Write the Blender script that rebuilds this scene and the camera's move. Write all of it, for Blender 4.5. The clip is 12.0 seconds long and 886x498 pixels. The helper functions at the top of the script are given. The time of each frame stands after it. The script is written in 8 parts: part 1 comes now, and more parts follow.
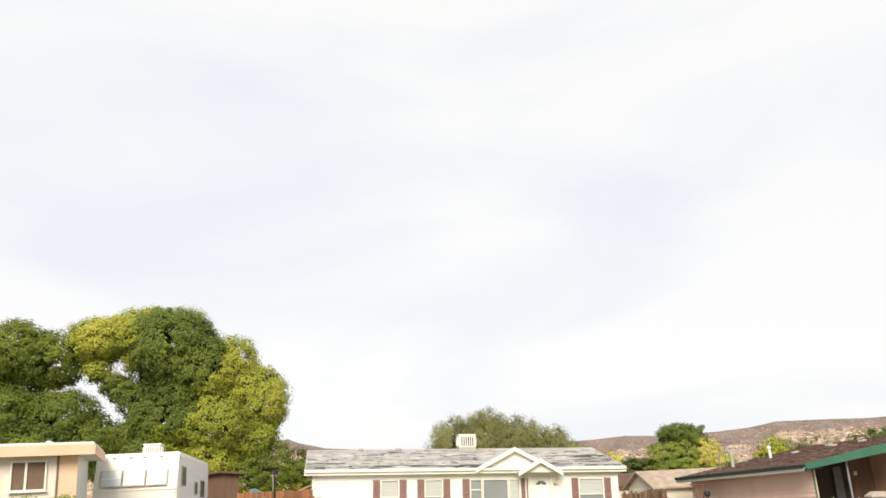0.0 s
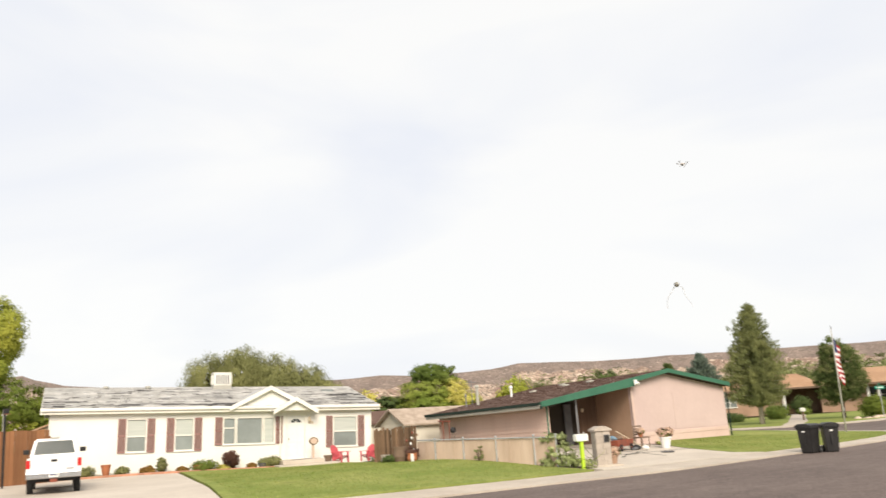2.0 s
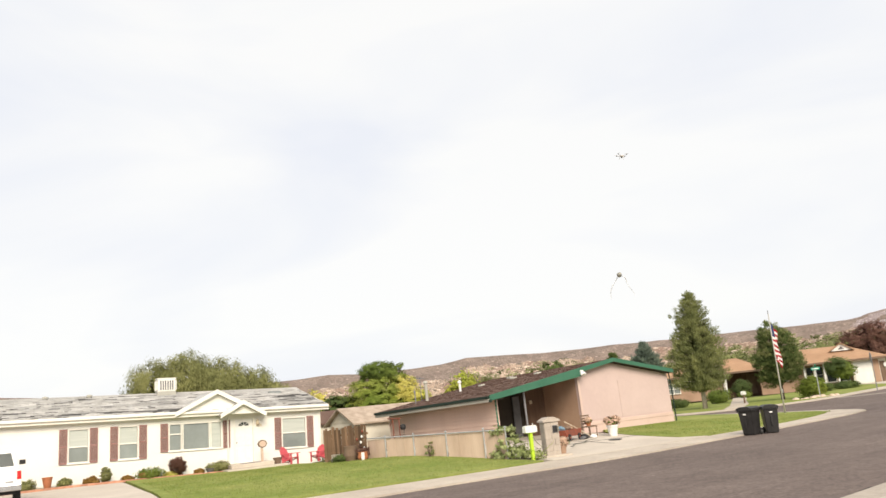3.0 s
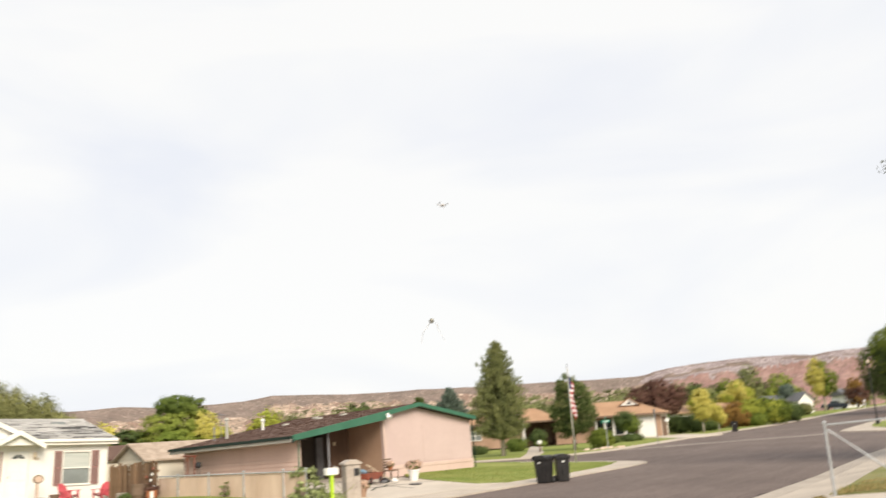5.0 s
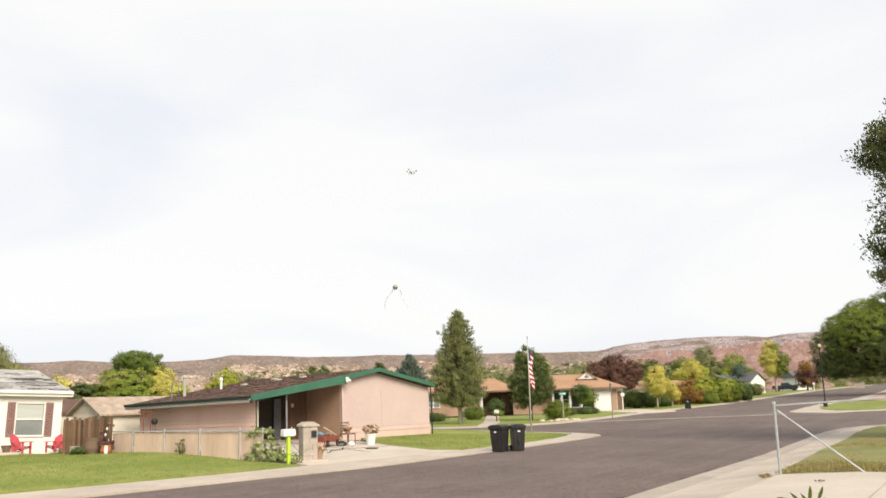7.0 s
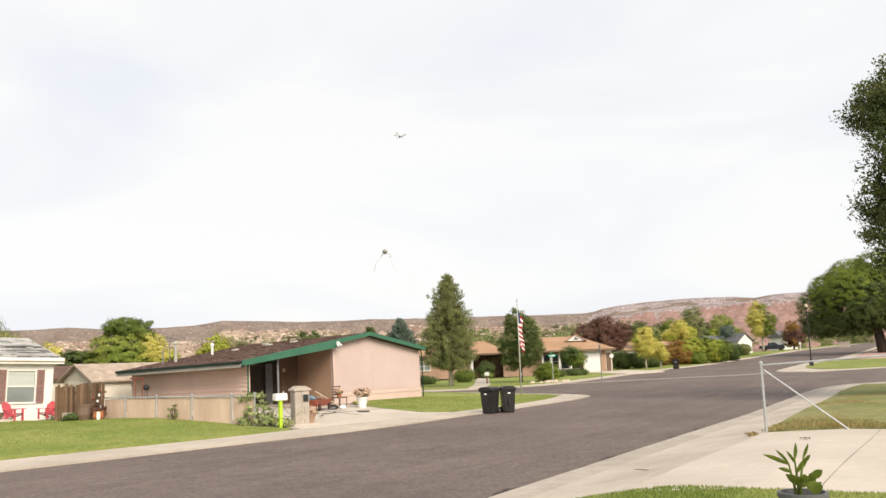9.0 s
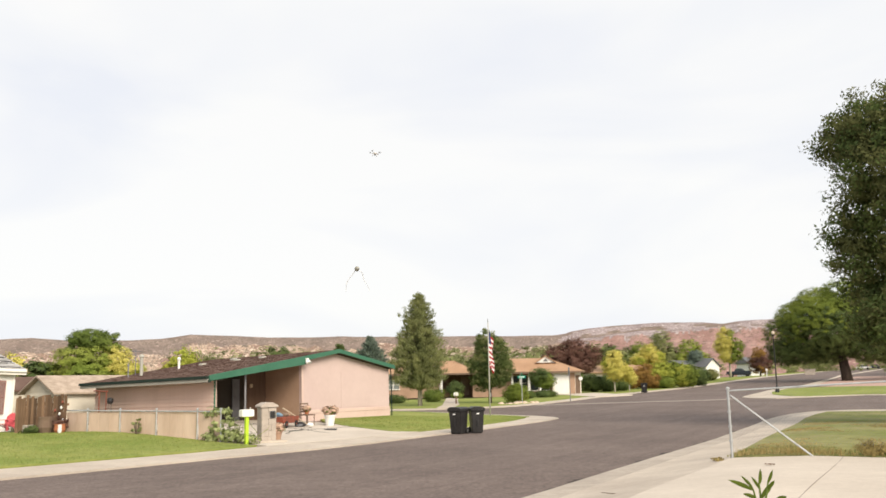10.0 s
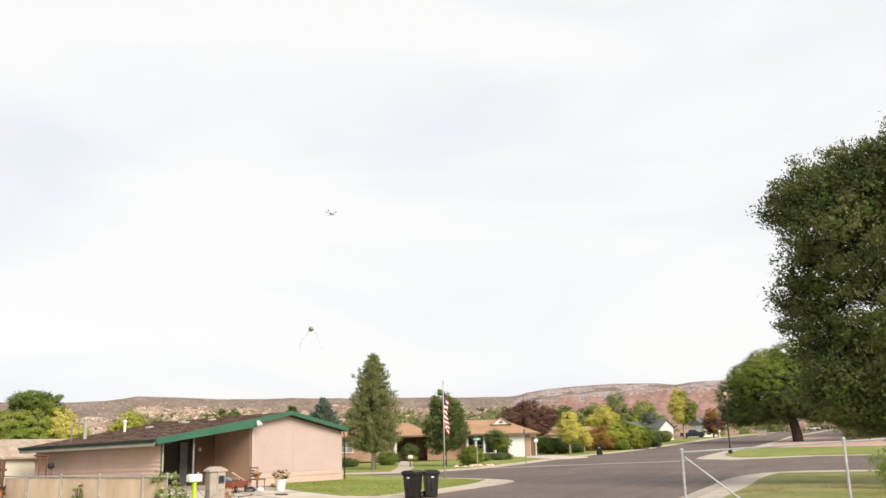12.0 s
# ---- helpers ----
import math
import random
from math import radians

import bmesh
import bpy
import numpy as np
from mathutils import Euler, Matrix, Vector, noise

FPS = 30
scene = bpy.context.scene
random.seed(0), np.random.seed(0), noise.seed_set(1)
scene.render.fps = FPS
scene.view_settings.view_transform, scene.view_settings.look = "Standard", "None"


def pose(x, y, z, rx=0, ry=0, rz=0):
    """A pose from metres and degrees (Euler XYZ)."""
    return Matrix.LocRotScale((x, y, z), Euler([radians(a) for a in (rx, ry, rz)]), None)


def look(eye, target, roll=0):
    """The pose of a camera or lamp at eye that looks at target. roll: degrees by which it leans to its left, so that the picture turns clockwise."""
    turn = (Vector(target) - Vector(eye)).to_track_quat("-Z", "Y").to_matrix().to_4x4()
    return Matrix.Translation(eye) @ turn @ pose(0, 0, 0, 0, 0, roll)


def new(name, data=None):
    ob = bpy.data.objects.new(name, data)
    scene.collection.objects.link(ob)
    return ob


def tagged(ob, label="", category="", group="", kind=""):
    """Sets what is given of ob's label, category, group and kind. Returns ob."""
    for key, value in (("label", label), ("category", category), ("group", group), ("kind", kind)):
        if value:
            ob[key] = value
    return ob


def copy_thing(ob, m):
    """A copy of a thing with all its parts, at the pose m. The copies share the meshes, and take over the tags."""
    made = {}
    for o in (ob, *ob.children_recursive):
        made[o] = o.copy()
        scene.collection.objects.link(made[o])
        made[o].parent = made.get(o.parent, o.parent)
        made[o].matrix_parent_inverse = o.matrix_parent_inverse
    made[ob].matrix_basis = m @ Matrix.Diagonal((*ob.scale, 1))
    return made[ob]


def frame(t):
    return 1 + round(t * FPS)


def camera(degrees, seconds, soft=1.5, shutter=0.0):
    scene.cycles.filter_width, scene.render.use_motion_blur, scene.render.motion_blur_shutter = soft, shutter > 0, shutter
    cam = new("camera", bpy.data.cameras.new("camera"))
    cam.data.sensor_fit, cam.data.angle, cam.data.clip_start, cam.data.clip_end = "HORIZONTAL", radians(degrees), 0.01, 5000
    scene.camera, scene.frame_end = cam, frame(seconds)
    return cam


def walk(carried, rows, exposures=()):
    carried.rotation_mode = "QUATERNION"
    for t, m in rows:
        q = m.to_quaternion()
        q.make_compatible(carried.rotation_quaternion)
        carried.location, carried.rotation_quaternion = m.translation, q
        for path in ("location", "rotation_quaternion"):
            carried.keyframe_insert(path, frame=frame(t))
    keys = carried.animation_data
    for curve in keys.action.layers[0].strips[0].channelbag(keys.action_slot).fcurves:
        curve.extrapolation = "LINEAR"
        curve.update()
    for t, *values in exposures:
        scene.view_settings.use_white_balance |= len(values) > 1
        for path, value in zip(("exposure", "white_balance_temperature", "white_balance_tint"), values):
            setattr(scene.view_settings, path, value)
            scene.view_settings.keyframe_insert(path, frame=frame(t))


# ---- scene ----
# Eye height, path and lens: seconds, x, y, z, yaw, pitch, roll.
CAM = [
    (0.0, 0.0, 0.0, 1.94, 35.94, 16.25, -3.10),
    (0.5, 0.0, 0.0, 1.94, 34.42, 15.31, -3.00),
    (1.0, 0.0, 0.0, 1.94, 30.54, 14.79, -2.83),
    (1.5, 0.0, 0.0, 1.94, 24.39, 12.70, -3.98),
    (2.0, 0.0, 0.0, 1.94, 20.07, 11.36, -3.53),
    (2.5, 0.0, 0.0, 1.94, 17.69, 10.98, -4.70),
    (4.5, 0.0, 0.0, 1.94, 9.17, 10.61, -5.98),
    (5.0, 0.0, 0.0, 1.94, 3.60, 12.49, -3.86),
    (5.5, 0.0, 0.0, 1.94, 1.98, 13.13, 0.06),
    (6.0, 0.0, 0.0, 1.94, 1.85, 13.30, -0.11),
    (6.5, 0.0, 0.0, 1.94, 2.49, 12.32, -0.67),
    (7.0, 0.0, 0.0, 1.94, 1.38, 10.22, -1.62),
    (9.0, 0.0, 0.0, 1.94, 0.74, 7.76, -2.21),
    (9.5, 0.0, 0.0, 1.94, -0.00, 8.09, -1.61),
    (10.0, 0.0, 0.0, 1.94, -1.17, 8.99, -1.03),
    (10.5, 0.0, 0.0, 1.94, -2.01, 9.86, -0.63),
    (11.0, 0.0, 0.0, 1.94, -2.08, 9.12, -0.31),
    (11.5, 0.0, 0.0, 1.94, -3.11, 12.16, -0.55),
    (12.0, 0.0, 0.0, 1.94, -4.31, 13.00, -1.29),
]
cam = camera(55.2, 12.0, soft=1.5, shutter=0.5)
walk(cam, [(t, pose(x, y, z, 0, 0, yaw) @ pose(0, 0, 0, 90 + pitch) @ pose(0, 0, 0, 0, 0, roll))
           for t, x, y, z, yaw, pitch, roll in CAM])

# ---------------------------------------------------------------- sky and sun
world = bpy.data.worlds.new("sky")
scene.world = world
world.use_nodes = True
wn, wl = world.node_tree.nodes, world.node_tree.links
wn.clear()
w_out = wn.new("ShaderNodeOutputWorld")
w_bg = wn.new("ShaderNodeBackground")
w_sky = wn.new("ShaderNodeTexSky")
w_sky.sky_type, w_sky.sun_disc = "NISHITA", False
w_sky.sun_elevation, w_sky.sun_rotation = radians(42), radians(125)
w_co = wn.new("ShaderNodeTexCoord")
w_map = wn.new("ShaderNodeMapping")
w_map.inputs["Scale"].default_value = (1.3, 1.3, 4.2)
w_n1 = wn.new("ShaderNodeTexNoise")
w_n1.inputs["Scale"].default_value, w_n1.inputs["Detail"].default_value = 1.5, 5
w_n1.inputs["Roughness"].default_value, w_n1.inputs["Distortion"].default_value = 0.45, 0.5
w_ramp = wn.new("ShaderNodeValToRGB")
w_ramp.color_ramp.elements[0].position, w_ramp.color_ramp.elements[0].color = 0.36, (0.875, 0.895, 0.95, 1)
w_ramp.color_ramp.elements[1].position, w_ramp.color_ramp.elements[1].color = 0.56, (1.0, 0.995, 0.98, 1)
w_dim = wn.new("ShaderNodeMixRGB")
w_dim.blend_type = "MULTIPLY"
w_dim.inputs[0].default_value, w_dim.inputs[2].default_value = 1.0, (0.1, 0.1, 0.1, 1)
w_mix = wn.new("ShaderNodeMixRGB")
w_mix.inputs[0].default_value = 0.93
wl.new(w_co.outputs["Generated"], w_map.inputs["Vector"])
wl.new(w_map.outputs["Vector"], w_n1.inputs["Vector"])
wl.new(w_n1.outputs["Fac"], w_ramp.inputs["Fac"])
wl.new(w_sky.outputs["Color"], w_dim.inputs[1])
wl.new(w_dim.outputs["Color"], w_mix.inputs[1])
wl.new(w_ramp.outputs["Color"], w_mix.inputs[2])
wl.new(w_mix.outputs["Color"], w_bg.inputs["Color"])
w_bg.inputs["Strength"].default_value = 1.03
wl.new(w_bg.outputs["Background"], w_out.inputs["Surface"])

sun = new("sun", bpy.data.lights.new("sun", "SUN"))
sun.data.energy, sun.data.angle, sun.data.color = 4.4, radians(30), (1.0, 0.89, 0.74)
sun.matrix_world = look((30, -34, 42), (0, 20, 0))


# ---------------------------------------------------------------- materials
def mat(name, c1, c2=None, scale=3.0, rough=0.8, bump=0.0, metal=0.0, fine=0.0, island=0.0, rand=0.0, stretch=(1, 1, 1), lo=0.35, hi=0.65, spec=0.3, grit=0.0):
    """A surface of two colours mixed by noise, with finer grain, relief and variation from piece to piece."""
    m = bpy.data.materials.new(name)
    m.use_nodes = True
    n, l = m.node_tree.nodes, m.node_tree.links
    b = n["Principled BSDF"]
    b.inputs["Roughness"].default_value, b.inputs["Metallic"].default_value = rough, metal
    b.inputs["Specular IOR Level"].default_value = spec
    if c2 is None:
        c2 = tuple(v * 0.85 for v in c1)
    co = n.new("ShaderNodeTexCoord")
    mp = n.new("ShaderNodeMapping")
    mp.inputs["Scale"].default_value = stretch
    l.new(co.outputs["Object"], mp.inputs["Vector"])
    no = n.new("ShaderNodeTexNoise")
    no.inputs["Scale"].default_value, no.inputs["Detail"].default_value, no.inputs["Roughness"].default_value = scale, 6, 0.6
    l.new(mp.outputs["Vector"], no.inputs["Vector"])
    rp = n.new("ShaderNodeValToRGB")
    rp.color_ramp.elements[0].position, rp.color_ramp.elements[0].color = lo, (*c1, 1)
    rp.color_ramp.elements[1].position, rp.color_ramp.elements[1].color = hi, (*c2, 1)
    l.new(no.outputs["Fac"], rp.inputs["Fac"])
    col = rp.outputs["Color"]
    n2 = n.new("ShaderNodeTexNoise")
    n2.inputs["Scale"].default_value, n2.inputs["Detail"].default_value = scale * 12, 3
    l.new(mp.outputs["Vector"], n2.inputs["Vector"])
    if fine:
        col = shade(n, l, col, n2.outputs["Fac"], 1 - fine, 1 + fine)
    if grit:
        n3 = n.new("ShaderNodeTexNoise")
        n3.inputs["Scale"].default_value, n3.inputs["Detail"].default_value, n3.inputs["Roughness"].default_value = 11.0, 8, 0.85
        l.new(mp.outputs["Vector"], n3.inputs["Vector"])
        col = shade(n, l, col, n3.outputs["Fac"], 1 - grit, 1 + grit)
    if island:
        ge = n.new("ShaderNodeNewGeometry")
        col = shade(n, l, col, ge.outputs["Random Per Island"], 1 - island, 1 + island)
    if rand:
        oi = n.new("ShaderNodeObjectInfo")
        col = shade(n, l, col, oi.outputs["Random"], 1 - rand, 1 + rand)
    l.new(col, b.inputs["Base Color"])
    if bump:
        bp = n.new("ShaderNodeBump")
        bp.inputs["Strength"].default_value, bp.inputs["Distance"].default_value = bump, 0.02
        l.new(n2.outputs["Fac"], bp.inputs["Height"])
        l.new(bp.outputs["Normal"], b.inputs["Normal"])
    return m


def shade(n, l, colour, value, low, high):
    """Multiplies a colour by a value spread from low to high."""
    mr = n.new("ShaderNodeMapRange")
    mr.inputs["To Min"].default_value, mr.inputs["To Max"].default_value = low, high
    l.new(value, mr.inputs["Value"])
    mx = n.new("ShaderNodeVectorMath")
    mx.operation = "SCALE"
    l.new(colour, mx.inputs[0])
    l.new(mr.outputs["Result"], mx.inputs["Scale"])
    return mx.outputs["Vector"]


def leafy(name, c1, c2, scale=0.5, island=0.22):
    m = mat(name, c1, c2, scale, rough=0.75, island=island, lo=0.38, hi=0.62, spec=0.12)
    n, l = m.node_tree.nodes, m.node_tree.links
    b = n["Principled BSDF"]
    tr = n.new("ShaderNodeBsdfTranslucent")
    l.new(b.inputs["Base Color"].links[0].from_socket, tr.inputs["Color"])
    mx = n.new("ShaderNodeMixShader")
    mx.inputs[0].default_value = 0.34
    l.new(b.outputs["BSDF"], mx.inputs[1])
    l.new(tr.outputs["BSDF"], mx.inputs[2])
    l.new(mx.outputs["Shader"], n["Material Output"].inputs["Surface"])
    return m


def wheel_streaks(m, low=0.62, high=1.38, wide=1.3):
    """Faint lengthwise bands that traffic leaves along the street."""
    n, l = m.node_tree.nodes, m.node_tree.links
    b = n["Principled BSDF"]
    co = n.new("ShaderNodeTexCoord")
    turn = n.new("ShaderNodeMapping")
    turn.vector_type = "TEXTURE"
    turn.inputs["Rotation"].default_value = (0, 0, radians(60))
    flat = n.new("ShaderNodeMapping")
    flat.inputs["Scale"].default_value = (0.07, wide, 1)
    no = n.new("ShaderNodeTexNoise")
    no.inputs["Scale"].default_value, no.inputs["Detail"].default_value, no.inputs["Roughness"].default_value = 1.0, 6, 0.7
    l.new(co.outputs["Object"], turn.inputs["Vector"])
    l.new(turn.outputs["Vector"], flat.inputs["Vector"])
    l.new(flat.outputs["Vector"], no.inputs["Vector"])
    l.new(shade(n, l, b.inputs["Base Color"].links[0].from_socket, no.outputs["Fac"], low, high), b.inputs["Base Color"])


def glassy(name, colour, rough=0.08):
    m = mat(name, colour, tuple(v * 0.7 for v in colour), 0.6, rough=rough, spec=0.6)
    return m


M_ASPHALT = mat("asphalt", (0.120, 0.091, 0.079), (0.157, 0.121, 0.105), 0.22, 0.9, 0.8, fine=0.30, grit=1.8)
wheel_streaks(M_ASPHALT)
M_SEAM = mat("pale_road_seam", (0.33, 0.285, 0.25), (0.27, 0.23, 0.20), 0.8, 0.9, 0.4, fine=0.2)
M_PATCH = mat("asphalt_patch", (0.12, 0.115, 0.11), (0.09, 0.085, 0.08), 0.5, 0.9, 0.4, fine=0.15)
# dark colour for the shadow strip beside the asphalt's raised lip
M_LIPSHADOW = mat("asphalt_lip_shadow", (0.035, 0.028, 0.024), (0.07, 0.055, 0.047), 3.0, 0.95, 0.6, fine=0.3)
M_CONC = mat("concrete", (0.41, 0.35, 0.29), (0.51, 0.445, 0.37), 0.5, 0.9, 0.4, fine=0.10, grit=0.35)
M_SLAB = mat("driveway_concrete", (0.46, 0.40, 0.335), (0.55, 0.485, 0.41), 0.35, 0.9, 0.4, fine=0.07, grit=0.25)
M_GUTTERPAN = mat("gutter_concrete", (0.33, 0.285, 0.24), (0.43, 0.375, 0.315), 0.6, 0.9, 0.4, fine=0.12, grit=0.5)
M_GRAVEL = mat("pink_gravel", (0.42, 0.27, 0.225), (0.52, 0.36, 0.30), 0.6, 0.95, 0.5, fine=0.25)
M_LAWN = mat("lawn", (0.165, 0.212, 0.05), (0.262, 0.278, 0.088), 0.35, 0.95, 0.8, fine=0.35, spec=0.05)
wheel_streaks(M_LAWN, 0.78, 1.22, 1.0)
M_DRYLAWN = mat("dry_lawn", (0.15, 0.185, 0.05), (0.275, 0.25, 0.115), 0.24, 0.95, 0.8, fine=0.45, spec=0.05)
M_DIRT = mat("dry_earth", (0.20, 0.17, 0.10), (0.11, 0.13, 0.05), 0.08, 0.95, 0.6, fine=0.3, spec=0.05)
M_WHITE = mat("white_siding", (0.80, 0.78, 0.73), (0.76, 0.74, 0.69), 0.6, 0.6, 0.1, fine=0.02)
M_TRIM = mat("white_trim", (0.80, 0.78, 0.72), (0.74, 0.71, 0.64), 1.5, 0.5, fine=0.03)
M_CREAM = mat("cream_trim", (0.62, 0.52, 0.38), (0.55, 0.45, 0.33), 1.5, 0.6, fine=0.05)
M_SHUT = mat("brown_shutter", (0.26, 0.145, 0.13), (0.30, 0.175, 0.155), 3, 0.6, fine=0.08)
M_GLASS = glassy("window_glass", (0.28, 0.31, 0.30))
M_CURTAINED = mat("curtained_glass", (0.54, 0.59, 0.59), (0.46, 0.51, 0.51), 1.5, 0.2, spec=0.3)
M_DARKGLASS = mat("dark_glass", (0.05, 0.06, 0.06), (0.03, 0.04, 0.04), 0.6, rough=0.16, spec=0.18)
M_BLIND = mat("pale_blind", (0.50, 0.52, 0.48), (0.42, 0.45, 0.42), 1.5, 0.7, spec=0.4, stretch=(0.3, 1, 6))
M_SHINGLE = mat("weathered_shingle", (0.36, 0.355, 0.345), (0.52, 0.51, 0.495), 0.9, 0.95, 0.5, fine=0.25, island=0.14, stretch=(0.5, 1.6, 1.6))
M_TORN = mat("torn_roof_felt", (0.055, 0.053, 0.05), (0.11, 0.105, 0.10), 2.0, 0.95, 0.4, fine=0.2)
M_BROWNROOF = mat("brown_shingle", (0.105, 0.062, 0.048), (0.15, 0.095, 0.075), 0.8, 0.95, 0.5, fine=0.2, island=0.12)
M_SHEDROOF = mat("faded_tan_shingle", (0.30, 0.235, 0.18), (0.46, 0.37, 0.295), 2.2, 0.95, 0.4, fine=0.3)
M_TANROOF = mat("tan_shingle", (0.40, 0.25, 0.155), (0.47, 0.305, 0.195), 0.4, 0.95, 0.3, fine=0.12, island=0.15)
M_PINK = mat("pink_stucco", (0.515, 0.395, 0.368), (0.57, 0.445, 0.415), 0.45, 0.85, 0.25, fine=0.04)
M_PINKBASE = mat("pale_pink_band", (0.62, 0.475, 0.415), (0.56, 0.415, 0.36), 0.7, 0.85, 0.2, fine=0.05)
M_SIDING = mat("pinkish_siding", (0.60, 0.44, 0.365), (0.66, 0.49, 0.41), 0.8, 0.8, 0.2, fine=0.06, rand=0.06)
M_TANWALL = mat("tan_brick", (0.34, 0.22, 0.15), (0.42, 0.28, 0.195), 0.6, 0.85, 0.2, fine=0.05)
M_GREEN = mat("green_fascia", (0.036, 0.122, 0.076), (0.05, 0.15, 0.095), 0.9, 0.55, fine=0.08)
M_DARKGREEN = mat("dark_green_paint", (0.012, 0.024, 0.018), (0.018, 0.034, 0.026), 0.9, 0.8, fine=0.08)
M_GUTTER = mat("grey_gutter", (0.45, 0.43, 0.37), (0.36, 0.35, 0.31), 1.2, 0.5, fine=0.05)
# near-black board: the shade of carport and eaves is put into the colour
M_SHADE = mat("shaded_carport_board", (0.035, 0.028, 0.022), (0.05, 0.04, 0.03), 1.0, 0.9, fine=0.1)
M_STORE = mat("brown_store_board", (0.115, 0.07, 0.047), (0.16, 0.10, 0.068), 1.2, 0.9, 0.2, fine=0.15, stretch=(4, 1, 0.4))
M_FENCEPANEL = mat("beige_fence_panel", (0.64, 0.49, 0.385), (0.52, 0.38, 0.29), 1.1, 0.85, 0.2, fine=0.08, rand=0.06, stretch=(1, 1.3, 0.35))
M_GALV = mat("galvanised_steel", (0.55, 0.56, 0.56), (0.42, 0.43, 0.44), 4, 0.45, metal=0.6, fine=0.05)
M_OLDWOOD = mat("old_fence_wood", (0.085, 0.05, 0.03), (0.25, 0.155, 0.095), 2.2, 0.9, 0.4, fine=0.35, rand=0.5, stretch=(3, 3, 0.4))
M_NEWWOOD = mat("cedar_fence_wood", (0.20, 0.088, 0.04), (0.31, 0.15, 0.07), 1.5, 0.8, 0.3, fine=0.2, rand=0.28, stretch=(3, 3, 0.4))
M_STONE = mat("pillar_stone", (0.36, 0.31, 0.265), (0.47, 0.41, 0.35), 3, 0.9, 0.6, fine=0.16, rand=0.05)
M_LIME = mat("lime_paint", (0.48, 0.68, 0.04), (0.42, 0.62, 0.04), 3, 0.5, fine=0.04)
M_PLASTICWHITE = mat("white_plastic", (0.78, 0.77, 0.74), (0.72, 0.71, 0.68), 3, 0.45, fine=0.02)
M_BLACKPLASTIC = mat("black_plastic", (0.018, 0.017, 0.017), (0.03, 0.028, 0.028), 3, 0.5, fine=0.1)
M_GREYPLASTIC = mat("grey_plastic", (0.10, 0.10, 0.105), (0.13, 0.13, 0.135), 3, 0.5, fine=0.08)
M_RED = mat("red_plastic", (0.60, 0.105, 0.125), (0.50, 0.085, 0.10), 3, 0.45, fine=0.05)
M_ORANGE = mat("orange_clay", (0.42, 0.16, 0.075), (0.34, 0.125, 0.06), 4, 0.8, fine=0.1)
M_REDSTEEL = mat("rusty_red_steel", (0.27, 0.07, 0.04), (0.17, 0.06, 0.04), 4, 0.6, fine=0.12)
M_BLUE = mat("faded_blue_cloth", (0.10, 0.19, 0.27), (0.20, 0.28, 0.34), 4, 0.9, fine=0.1)
M_BRICK = mat("clay_brick", (0.52, 0.27, 0.18), (0.44, 0.21, 0.13), 6, 0.9, 0.3, fine=0.1, rand=0.2)
M_BARK = mat("bark", (0.10, 0.07, 0.05), (0.16, 0.12, 0.09), 3, 0.95, 0.8, fine=0.25, stretch=(2, 2, 0.4))
M_DARKBARK = mat("dark_bark", (0.035, 0.025, 0.02), (0.06, 0.045, 0.035), 3, 0.95, 0.8, fine=0.25, stretch=(2, 2, 0.4))
M_PALEBARK = mat("pale_bark", (0.42, 0.38, 0.32), (0.30, 0.26, 0.21), 3, 0.95, 0.5, fine=0.2, stretch=(2, 2, 0.4))
M_CARWHITE = mat("white_car_paint", (0.78, 0.77, 0.75), (0.76, 0.75, 0.73), 1, 0.25, spec=0.5)
M_CARDARK = mat("dark_blue_car_paint", (0.025, 0.03, 0.045), (0.03, 0.035, 0.05), 1, 0.25, spec=0.5)
M_CHROME = mat("chrome", (0.55, 0.55, 0.56), (0.45, 0.45, 0.46), 3, 0.25, metal=0.9)
M_TYRE = mat("tyre_rubber", (0.02, 0.02, 0.02), (0.03, 0.03, 0.03), 6, 0.9)
M_TAIL = mat("red_tail_lens", (0.55, 0.02, 0.02), (0.45, 0.02, 0.02), 6, 0.25, spec=0.5)
M_RV = mat("cream_fibreglass", (0.80, 0.77, 0.70), (0.75, 0.72, 0.65), 0.8, 0.4, fine=0.03)
M_RVSIDE = mat("white_aluminium_side", (0.70, 0.70, 0.69), (0.64, 0.64, 0.63), 0.8, 0.4, fine=0.03, stretch=(1, 0.3, 6))
M_BEIGE = mat("beige_siding", (0.74, 0.69, 0.59), (0.68, 0.63, 0.53), 0.7, 0.7, fine=0.03)
M_PEACH = mat("peach_fascia", (0.72, 0.53, 0.37), (0.66, 0.47, 0.32), 0.8, 0.7, fine=0.04)
M_BROWNBOARD = mat("brown_board", (0.15, 0.10, 0.07), (0.20, 0.14, 0.10), 1.0, 0.9, fine=0.15)
M_FLAGRED = mat("red_flag_cloth", (0.36, 0.015, 0.025), (0.30, 0.015, 0.025), 3, 0.8)
M_FLAGWHITE = mat("white_flag_cloth", (0.74, 0.73, 0.72), (0.68, 0.67, 0.66), 3, 0.8)
M_FLAGBLUE = mat("navy_flag_cloth", (0.03, 0.045, 0.12), (0.025, 0.04, 0.10), 3, 0.8)
M_STREETGREEN = mat("green_sign_face", (0.02, 0.30, 0.20), (0.02, 0.26, 0.17), 3, 0.4)
M_SIGNBACK = mat("bare_sign_metal", (0.20, 0.20, 0.21), (0.26, 0.26, 0.27), 3, 0.5, metal=0.4)
M_BLACKSTEEL = mat("black_steel", (0.015, 0.015, 0.016), (0.025, 0.025, 0.026), 4, 0.5)
